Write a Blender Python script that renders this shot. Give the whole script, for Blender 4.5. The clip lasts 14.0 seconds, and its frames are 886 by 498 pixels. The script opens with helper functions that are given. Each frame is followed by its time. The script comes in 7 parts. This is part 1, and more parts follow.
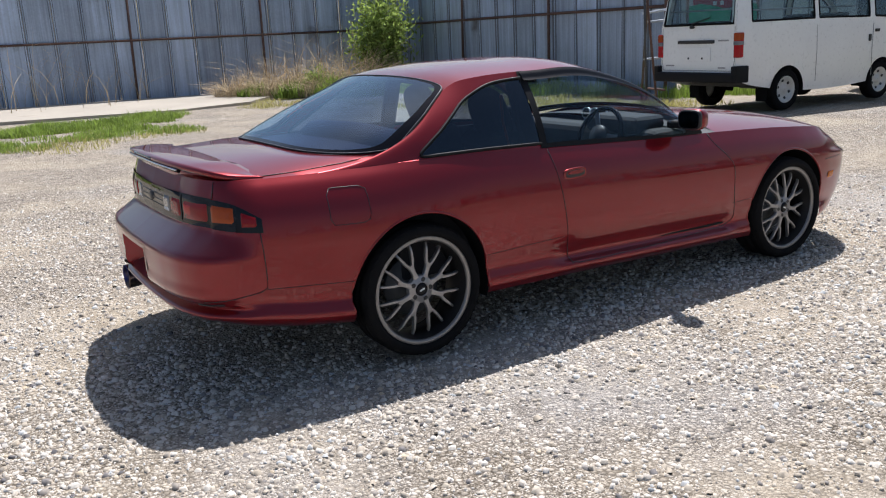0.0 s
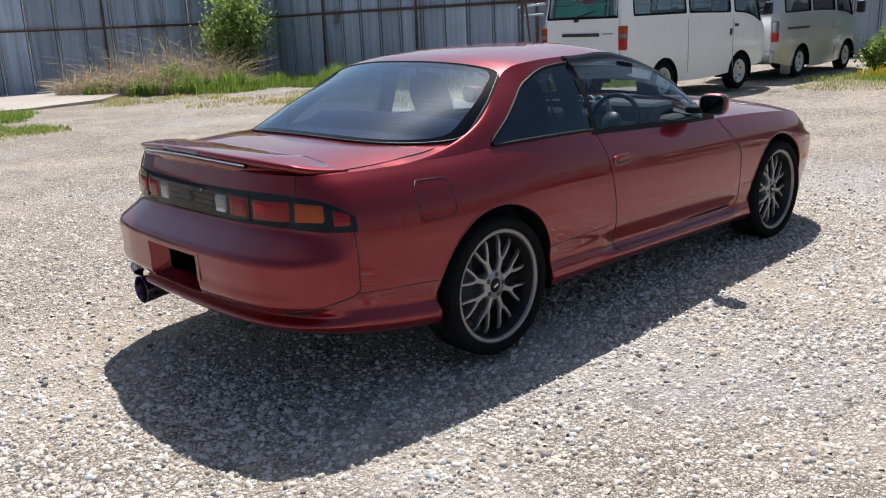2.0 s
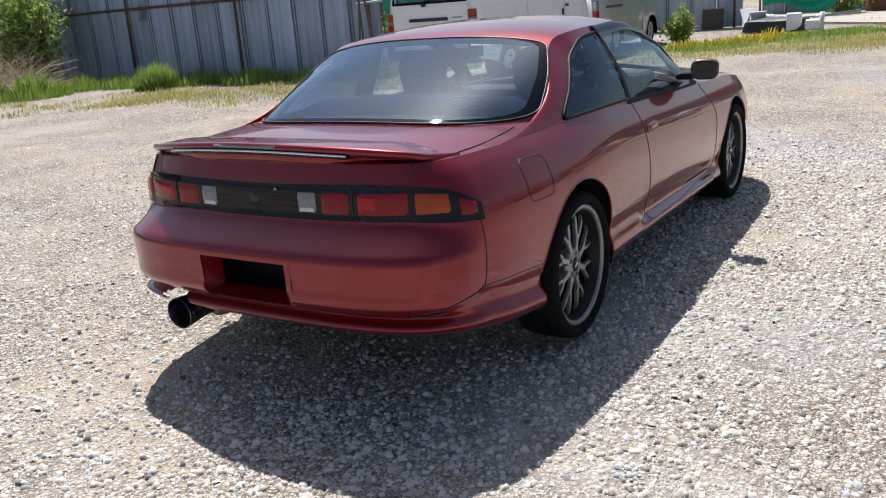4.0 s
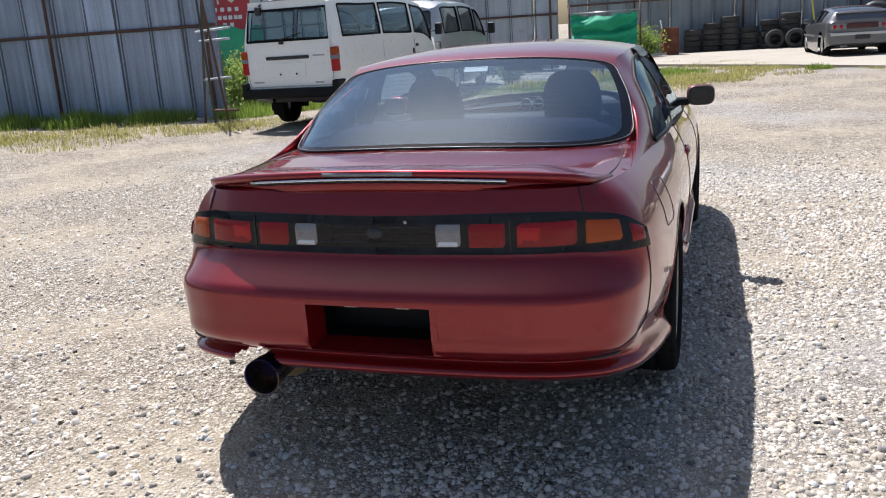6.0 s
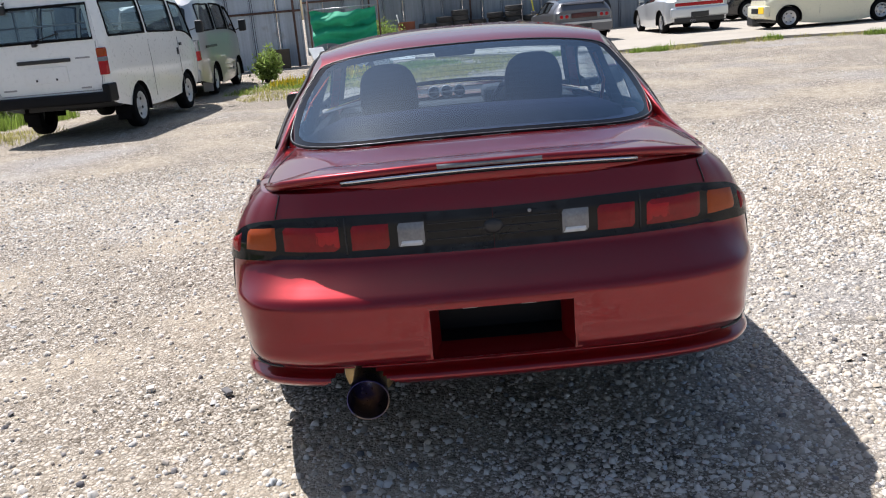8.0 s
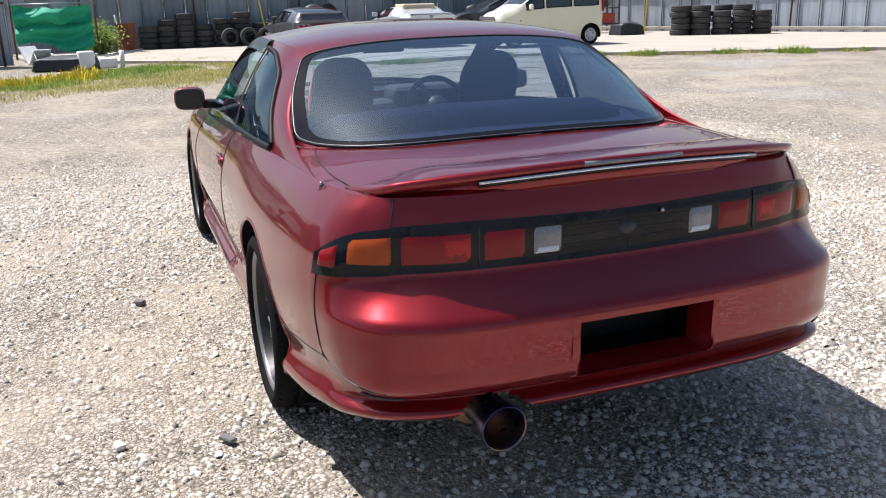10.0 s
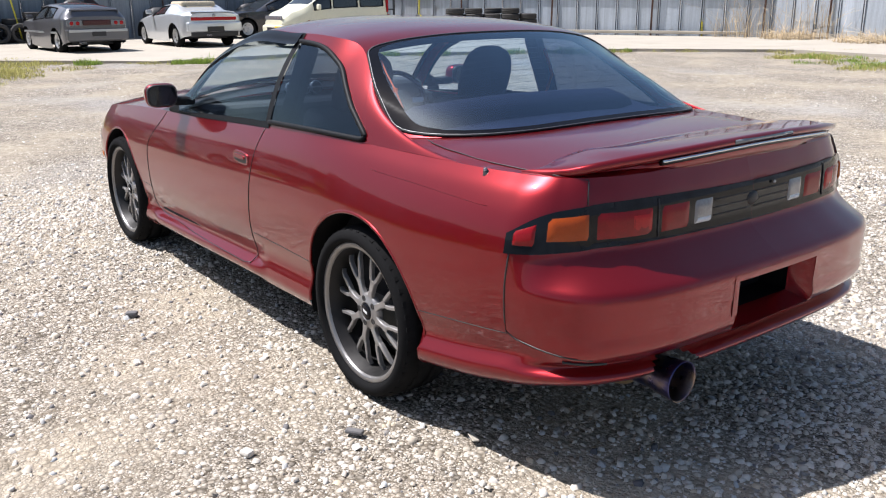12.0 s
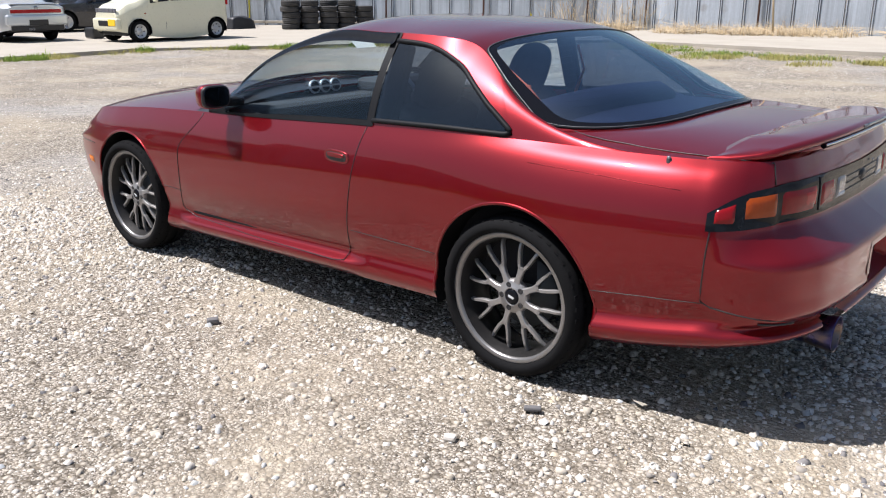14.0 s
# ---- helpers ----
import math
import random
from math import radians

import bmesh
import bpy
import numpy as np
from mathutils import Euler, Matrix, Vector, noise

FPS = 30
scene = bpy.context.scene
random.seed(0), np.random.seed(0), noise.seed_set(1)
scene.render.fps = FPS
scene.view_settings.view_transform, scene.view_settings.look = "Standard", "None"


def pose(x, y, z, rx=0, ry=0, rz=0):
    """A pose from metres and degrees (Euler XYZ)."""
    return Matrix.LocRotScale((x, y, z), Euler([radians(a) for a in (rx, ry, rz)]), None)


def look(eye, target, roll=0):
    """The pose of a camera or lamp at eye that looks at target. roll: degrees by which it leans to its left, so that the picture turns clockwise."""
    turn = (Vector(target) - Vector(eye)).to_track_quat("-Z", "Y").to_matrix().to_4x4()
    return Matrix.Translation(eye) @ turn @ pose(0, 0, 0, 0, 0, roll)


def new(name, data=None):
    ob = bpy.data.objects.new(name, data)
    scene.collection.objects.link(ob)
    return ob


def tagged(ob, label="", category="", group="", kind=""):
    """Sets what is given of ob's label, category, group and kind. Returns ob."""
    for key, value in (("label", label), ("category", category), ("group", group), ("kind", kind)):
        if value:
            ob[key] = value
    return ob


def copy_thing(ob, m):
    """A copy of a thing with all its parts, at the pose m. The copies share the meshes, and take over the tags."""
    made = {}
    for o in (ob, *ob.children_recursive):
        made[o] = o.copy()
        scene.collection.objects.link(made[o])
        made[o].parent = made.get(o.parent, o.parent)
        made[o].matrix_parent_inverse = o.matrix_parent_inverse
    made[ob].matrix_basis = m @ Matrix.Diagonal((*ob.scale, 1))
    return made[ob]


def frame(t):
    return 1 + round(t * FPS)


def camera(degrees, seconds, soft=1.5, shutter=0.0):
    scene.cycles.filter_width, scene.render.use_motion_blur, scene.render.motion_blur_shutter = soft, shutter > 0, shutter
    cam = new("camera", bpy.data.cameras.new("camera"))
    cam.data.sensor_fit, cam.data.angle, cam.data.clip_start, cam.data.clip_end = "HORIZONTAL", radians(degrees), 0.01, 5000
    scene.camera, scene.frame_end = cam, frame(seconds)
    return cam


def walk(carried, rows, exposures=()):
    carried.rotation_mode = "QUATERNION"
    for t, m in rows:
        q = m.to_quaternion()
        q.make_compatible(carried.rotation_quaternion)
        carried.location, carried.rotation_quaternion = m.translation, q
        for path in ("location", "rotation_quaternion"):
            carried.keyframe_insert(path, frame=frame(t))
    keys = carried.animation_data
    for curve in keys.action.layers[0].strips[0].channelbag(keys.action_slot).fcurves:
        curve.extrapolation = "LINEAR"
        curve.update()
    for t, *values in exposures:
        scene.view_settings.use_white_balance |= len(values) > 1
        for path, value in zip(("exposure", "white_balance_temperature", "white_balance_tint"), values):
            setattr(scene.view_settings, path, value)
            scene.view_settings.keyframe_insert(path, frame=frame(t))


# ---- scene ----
cam = camera(55.2, 14.0, 1.12)
PATH = [
    (0, (-1.811, -3.95, 1.397), (-0.795, -2.299, 0.905), -2.8),
    (0.5, (-1.978, -3.765, 1.377), (-0.931, -2.128, 0.905), -4.1),
    (1, (-2.116, -3.567, 1.389), (-1.001, -1.983, 0.893), -2.9),
    (1.5, (-2.345, -3.368, 1.402), (-1.096, -1.888, 0.902), -4.9),
    (2, (-2.502, -3.162, 1.382), (-1.18, -1.753, 0.865), -2.5),
    (2.5, (-2.635, -2.908, 1.379), (-1.256, -1.535, 0.916), -3.9),
    (2.7, (-2.698, -2.799, 1.369), (-1.29, -1.46, 0.892), -2.9),
    (4.8, (-3.174, -1.731, 1.363), (-1.45, -0.88, 0.812), -5.3),
    (5, (-3.192, -1.62, 1.352), (-1.444, -0.808, 0.819), -4.6),
    (5.5, (-3.217, -1.307, 1.341), (-1.443, -0.527, 0.845), -4.5),
    (6, (-3.236, -1.002, 1.331), (-1.401, -0.379, 0.833), -3.8),
    (6.5, (-3.299, -0.722, 1.335), (-1.438, -0.213, 0.807), -3.7),
    (7, (-3.235, -0.448, 1.336), (-1.343, -0.042, 0.831), -4.8),
    (7.5, (-3.232, -0.153, 1.318), (-1.311, 0.038, 0.797), -1.1),
    (7.7, (-3.25, -0.034, 1.355), (-1.326, 0.077, 0.819), -3.0),
    (9.8, (-2.834, 1.122, 1.319), (-1.003, 0.537, 0.768), -0.8),
    (10, (-2.774, 1.208, 1.331), (-0.974, 0.539, 0.771), -1.6),
    (10.5, (-2.695, 1.469, 1.325), (-0.953, 0.654, 0.777), -0.3),
    (11, (-2.654, 1.787, 1.341), (-0.992, 0.836, 0.764), -1.5),
    (11.5, (-2.486, 2.004, 1.331), (-0.877, 0.954, 0.772), -1.0),
    (12, (-2.351, 2.255, 1.331), (-0.822, 1.098, 0.764), -0.4),
    (12.5, (-2.249, 2.564, 1.354), (-0.766, 1.352, 0.778), -1.0),
    (13, (-2.023, 2.719, 1.364), (-0.642, 1.382, 0.813), -1.9),
    (13.5, (-1.839, 2.957, 1.352), (-0.533, 1.547, 0.799), -0.4),
    (14, (-1.681, 3.199, 1.373), (-0.451, 1.736, 0.786), -0.1),
]
walk(cam, [(t, look(eye, target, roll)) for t, eye, target, roll in PATH],
     [(t, stops, 6150, 13) for t, stops in ((0, .32), (2.5, .33), (5.0, .47), (7.5, .47), (10.0, .57), (11.0, .61), (12.5, .53), (14.0, .45))])

# ---- world, sun, exposure ----
SUN_TO = Vector((0.378, 0.335, 0.90)).normalized()
world = bpy.data.worlds.new("sky_world")
scene.world = world
world.use_nodes = True
wn = world.node_tree
sky = wn.nodes.new("ShaderNodeTexSky")
sky.sky_type, sky.sun_disc = "NISHITA", False
sky.sun_elevation = math.asin(SUN_TO.z)
sky.sun_rotation = math.atan2(SUN_TO.x, SUN_TO.y)
sky.air_density, sky.dust_density = 1.3, 1.9
wn.nodes["Background"].inputs["Strength"].default_value = 0.078
wn.links.new(sky.outputs[0], wn.nodes["Background"].inputs["Color"])
sun_data = bpy.data.lights.new("sun", "SUN")
sun_data.energy, sun_data.angle, sun_data.color = 5.6, radians(0.53), (1.0, 0.955, 0.90)
sun = new("sun", sun_data)
sun.matrix_world = look(SUN_TO * 60, (0, 0, 0))


# ---- material helpers ----
def mat(name, color=(0.5, 0.5, 0.5), rough=0.5, metal=0.0, coat=0.0, vary=0.12, scale=6.0, fine=60.0, bump=0.0, bump_scale=40.0,
        dark=None, dark_at=0.62, dark_scale=2.0, per_object=0.0, per_island=0.0, spec=0.5, coat_rough=0.04, rough_vary=0.1, streak=0.0, coat_ior=1.44):
    """A surface with a colour that varies at two scales, optional stains of a second colour, and a fine relief."""
    m = bpy.data.materials.new(name)
    m.use_nodes = True
    nt = m.node_tree
    p = nt.nodes["Principled BSDF"]
    p.inputs["Metallic"].default_value = metal
    p.inputs["Coat Weight"].default_value = coat
    p.inputs["Coat Roughness"].default_value = coat_rough
    p.inputs["Coat IOR"].default_value = coat_ior
    p.inputs["Specular IOR Level"].default_value = spec
    tc = nt.nodes.new("ShaderNodeTexCoord")
    place = tc.outputs["Object"]
    if per_object:
        info = nt.nodes.new("ShaderNodeObjectInfo")
        shift = nt.nodes.new("ShaderNodeVectorMath")
        shift.operation = "MULTIPLY_ADD"
        nt.links.new(info.outputs["Random"], shift.inputs[0])
        shift.inputs[1].default_value = (37.0, 53.0, 29.0)
        nt.links.new(place, shift.inputs[2])
        place = shift.outputs[0]

    def noise_node(s, detail=4.0, stretch=None):
        n = nt.nodes.new("ShaderNodeTexNoise")
        n.inputs["Scale"].default_value, n.inputs["Detail"].default_value = s, detail
        src = place
        if stretch:
            mp = nt.nodes.new("ShaderNodeMapping")
            mp.inputs["Scale"].default_value = stretch
            nt.links.new(place, mp.inputs["Vector"])
            src = mp.outputs[0]
        nt.links.new(src, n.inputs["Vector"])
        return n.outputs["Fac"]

    def math_node(op, a, b):
        n = nt.nodes.new("ShaderNodeMath")
        n.operation = op
        for k, v in enumerate((a, b)):
            if isinstance(v, (int, float)):
                n.inputs[k].default_value = v
            else:
                nt.links.new(v, n.inputs[k])
        return n.outputs[0]

    big, small = noise_node(scale), noise_node(fine, 6.0)
    tone = math_node("ADD", math_node("MULTIPLY", big, 1.1), math_node("MULTIPLY", small, 0.9))
    value = math_node("ADD", math_node("MULTIPLY", tone, vary * 2), 1.0 - vary * 2)
    if streak:
        run = math_node("ADD", noise_node(1.0, 6.0, (7.0, 7.0, 0.35)), math_node("MULTIPLY", noise_node(1.0, 5.0, (26.0, 26.0, 0.6)), 0.6))
        value = math_node("MULTIPLY", value, math_node("ADD", math_node("MULTIPLY", run, 2 * streak), 1 - 1.6 * streak))
    if per_object:
        value = math_node("MULTIPLY", value, math_node("ADD", math_node("MULTIPLY", info.outputs["Random"], 2 * per_object), 1 - per_object))
    if per_island:
        geo = nt.nodes.new("ShaderNodeNewGeometry")
        value = math_node("MULTIPLY", value, math_node("ADD", math_node("MULTIPLY", geo.outputs["Random Per Island"], 2 * per_island), 1 - per_island))
    mix = nt.nodes.new("ShaderNodeMix")
    mix.data_type, mix.blend_type = "RGBA", "MULTIPLY"
    mix.inputs["Factor"].default_value = 1.0
    mix.inputs["A"].default_value = (*color, 1)
    comb = nt.nodes.new("ShaderNodeCombineColor")
    for k in range(3):
        nt.links.new(value, comb.inputs[k])
    nt.links.new(comb.outputs[0], mix.inputs["B"])
    out = mix.outputs["Result"]
    if dark:
        st = noise_node(dark_scale, 8.0)
        ramp = nt.nodes.new("ShaderNodeValToRGB")
        ramp.color_ramp.elements[0].position = dark_at - 0.06
        ramp.color_ramp.elements[1].position = dark_at + 0.06
        nt.links.new(st, ramp.inputs[0])
        mx = nt.nodes.new("ShaderNodeMix")
        mx.data_type = "RGBA"
        nt.links.new(ramp.outputs["Color"], mx.inputs["Factor"])
        nt.links.new(out, mx.inputs["A"])
        mx.inputs["B"].default_value = (*dark, 1)
        out = mx.outputs["Result"]
    nt.links.new(out, p.inputs["Base Color"])
    r = math_node("ADD", math_node("MULTIPLY", small, rough_vary * 2), rough - rough_vary)
    nt.links.new(r, p.inputs["Roughness"])
    if bump:
        b = nt.nodes.new("ShaderNodeBump")
        b.inputs["Strength"].default_value = 1.0
        b.inputs["Distance"].default_value = bump
        nt.links.new(noise_node(bump_scale, 5.0), b.inputs["Height"])
        nt.links.new(b.outputs[0], p.inputs["Normal"])
    return m


def glass(name, tint=(0.75, 0.8, 0.8), rough=0.0, film=0.03, gloss=0.06):
    """Thin tinted glass: clear with tint, a bluish film for dust and painted sky haze, glossy by Fresnel."""
    m = bpy.data.materials.new(name)
    m.use_nodes = True
    nt = m.node_tree
    nt.nodes.remove(nt.nodes["Principled BSDF"])
    out = nt.nodes["Material Output"]
    tr, gl, fr, mx = (nt.nodes.new(k) for k in ("ShaderNodeBsdfTransparent", "ShaderNodeBsdfGlossy", "ShaderNodeLayerWeight", "ShaderNodeMixShader"))
    tr.inputs["Color"].default_value = (*tint, 1)
    gl.inputs["Roughness"].default_value = rough
    gl.inputs["Color"].default_value = (0.70, 0.86, 1.0, 1)
    fr.inputs["Blend"].default_value = 0.5
    pw, ma = nt.nodes.new("ShaderNodeMath"), nt.nodes.new("ShaderNodeMath")
    pw.operation, ma.operation = "POWER", "MULTIPLY_ADD"
    pw.inputs[1].default_value = 5.0
    ma.inputs[1].default_value, ma.inputs[2].default_value = 1 - gloss, gloss
    nt.links.new(fr.outputs["Facing"], pw.inputs[0])
    nt.links.new(pw.outputs[0], ma.inputs[0])
    nt.links.new(ma.outputs[0], mx.inputs[0])
    dust_haze, dm = nt.nodes.new("ShaderNodeBsdfDiffuse"), nt.nodes.new("ShaderNodeMixShader")
    # the blue in this film paints in haze from the reflected sky
    dust_haze.inputs["Color"].default_value = (0.42, 0.52, 0.68, 1)
    dn = nt.nodes.new("ShaderNodeTexNoise")
    dn.inputs["Scale"].default_value = 3.0
    dr = nt.nodes.new("ShaderNodeMapRange")
    dr.inputs["From Min"].default_value, dr.inputs["From Max"].default_value = 0.3, 0.75
    dr.inputs["To Min"].default_value, dr.inputs["To Max"].default_value = film * 0.5, film * 1.5
    nt.links.new(dn.outputs["Fac"], dr.inputs["Value"])
    nt.links.new(dr.outputs[0], dm.inputs[0])
    nt.links.new(tr.outputs[0], dm.inputs[1])
    nt.links.new(dust_haze.outputs[0], dm.inputs[2])
    nt.links.new(dm.outputs[0], mx.inputs[1])
    nt.links.new(gl.outputs[0], mx.inputs[2])
    nt.links.new(mx.outputs[0], out.inputs["Surface"])
    return m


def leafy_mat(name, color, per_island=0.4, passing=0.4):
    """Thin leaf: diffuse with some light passing through."""
    m = mat(name, color, 0.7, vary=0.2, scale=3, per_island=per_island, spec=0.3)
    nt = m.node_tree
    p, out = nt.nodes["Principled BSDF"], nt.nodes["Material Output"]
    tr, mx = nt.nodes.new("ShaderNodeBsdfTranslucent"), nt.nodes.new("ShaderNodeMixShader")
    nt.links.new(p.inputs["Base Color"].links[0].from_socket, tr.inputs["Color"])
    mx.inputs[0].default_value = passing
    nt.links.new(p.outputs[0], mx.inputs[1])
    nt.links.new(tr.outputs[0], mx.inputs[2])
    nt.links.new(mx.outputs[0], out.inputs["Surface"])
    return m


# ---- mesh helpers ----
def mesh_of(name, verts, faces, material, smooth=False, normals=None):
    me = bpy.data.meshes.new(name)
    me.from_pydata([tuple(v) for v in verts], [], [tuple(int(i) for i in f) for f in faces])
    me.update()
    if material:
        me.materials.append(material)
    if smooth or normals is not None:
        me.polygons.foreach_set("use_smooth", [True] * len(me.polygons))
    if normals is not None:
        me.normals_split_custom_set_from_vertices([tuple(n) for n in normals])
    return me


def part(name, data, material=None, parent=None, label="", m=None):
    """Links a bmesh or a mesh as one mesh object under a thing."""
    if isinstance(data, bmesh.types.BMesh):
        me = bpy.data.meshes.new(name)
        data.to_mesh(me)
        data.free()
        if material:
            me.materials.append(material)
    else:
        me = data
    ob = new(name, me)
    if parent:
        ob.parent = parent
    if m is not None:
        ob.matrix_local = m
    if label:
        ob["label"] = label
    return ob


def thing(name, label, category, m=None, group="", kind=""):
    ob = new(name)
    ob.empty_display_size = 0.1
    if m is not None:
        ob.matrix_world = m
    return tagged(ob, label, category, group, kind)


def box(sx, sy, sz, at=(0, 0, 0), bevel=0.0, rot=None, bm=None, seg=2):
    """A box with its centre at `at`; added to bm when one is given."""
    own = bmesh.new()
    bmesh.ops.create_cube(own, size=1.0)
    bmesh.ops.scale(own, vec=(sx, sy, sz), verts=own.verts)
    if bevel:
        bmesh.ops.bevel(own, geom=own.edges[:], offset=bevel, segments=seg, affect="EDGES", profile=0.6)
    mm = Matrix.Translation(at) @ (rot if rot is not None else Matrix())
    bmesh.ops.transform(own, matrix=mm, verts=own.verts)
    return join_bm(bm, own)


def join_bm(bm, own):
    if bm is None:
        return own
    tmp = bpy.data.meshes.new("tmp")
    own.to_mesh(tmp)
    own.free()
    bm.from_mesh(tmp)
    bpy.data.meshes.remove(tmp)
    return bm


def tube(points, radius, seg=8, bm=None, cap=True, radii=None, smooth=True):
    """A round tube along points."""
    own = bmesh.new()
    pts = [Vector(p) for p in points]
    rings = []
    up = Vector((0, 0, 1))
    for i, p in enumerate(pts):
        d = (pts[min(i + 1, len(pts) - 1)] - pts[max(i - 1, 0)]).normalized()
        ref = up if abs(d.dot(up)) < 0.95 else Vector((1, 0, 0))
        a = d.cross(ref).normalized()
        b = a.cross(d).normalized()
        r = radii[i] if radii else radius
        rings.append([own.verts.new(p + a * (r * math.cos(2 * math.pi * k / seg)) + b * (r * math.sin(2 * math.pi * k / seg))) for k in range(seg)])
    for r0, r1 in zip(rings, rings[1:]):
        for k in range(seg):
            f = own.faces.new((r0[k], r0[(k + 1) % seg], r1[(k + 1) % seg], r1[k]))
            f.smooth = smooth
    if cap:
        own.faces.new(rings[0][::-1])
        own.faces.new(rings[-1])
    bmesh.ops.recalc_face_normals(own, faces=own.faces)
    return join_bm(bm, own)


def lathe(profile, seg=32, axis="y", bm=None, closed=False):
    """Turns a profile of (radius, along) round an axis."""
    own = bmesh.new()
    rings = []
    for r, s in profile:
        ring = []
        for k in range(seg):
            c, d = r * math.cos(2 * math.pi * k / seg), r * math.sin(2 * math.pi * k / seg)
            ring.append(own.verts.new({"y": (c, s, d), "z": (c, d, s), "x": (s, c, d)}[axis]))
        rings.append(ring)
    pairs = list(zip(rings, rings[1:])) + ([(rings[-1], rings[0])] if closed else [])
    for r0, r1 in pairs:
        for k in range(seg):
            f = own.faces.new((r0[k], r0[(k + 1) % seg], r1[(k + 1) % seg], r1[k]))
            f.smooth = True
    bmesh.ops.recalc_face_normals(own, faces=own.faces)
    return join_bm(bm, own)


def curve_at(ctrl, t):
    """Monotone-ish cubic through (t, value...) rows."""
    c = np.asarray(ctrl, float)
    ts = c[:, 0]
    t = np.clip(np.asarray(t, float), ts[0], ts[-1])
    slopes = np.gradient(c[:, 1:], ts, axis=0)
    i = np.clip(np.searchsorted(ts, t, side="right") - 1, 0, len(ts) - 2)
    h = (ts[i + 1] - ts[i])
    s = (t - ts[i]) / h
    s_, h_ = s[..., None], h[..., None]
    out = ((2 * s_**3 - 3 * s_**2 + 1) * c[i, 1:] + (s_**3 - 2 * s_**2 + s_) * h_ * slopes[i]
           + (-2 * s_**3 + 3 * s_**2) * c[i + 1, 1:] + (s_**3 - s_**2) * h_ * slopes[i + 1])
    return out[..., 0] if c.shape[1] == 2 else out


def grid_faces(n, m, keep=None):
    return [(i * m + j, (i + 1) * m + j, (i + 1) * m + j + 1, i * m + j + 1) for i in range(n - 1) for j in range(m - 1) if keep is None or keep(i, j)]


def grid_normals(P):
    """Normals of an (n, m, 3) grid of points."""
    du, dv = np.gradient(P, axis=0), np.gradient(P, axis=1)
    n = np.cross(du, dv)
    return n / np.maximum(np.linalg.norm(n, axis=-1, keepdims=True), 1e-9)


def mirrored(me, name):
    """The mesh mirrored in y."""
    bm = bmesh.new()
    bm.from_mesh(me)
    bmesh.ops.scale(bm, vec=(1, -1, 1), verts=bm.verts)
    bmesh.ops.reverse_faces(bm, faces=bm.faces)
    out = bpy.data.meshes.new(name)
    bm.to_mesh(out)
    bm.free()
    for k in me.materials:
        out.materials.append(k)
    return out


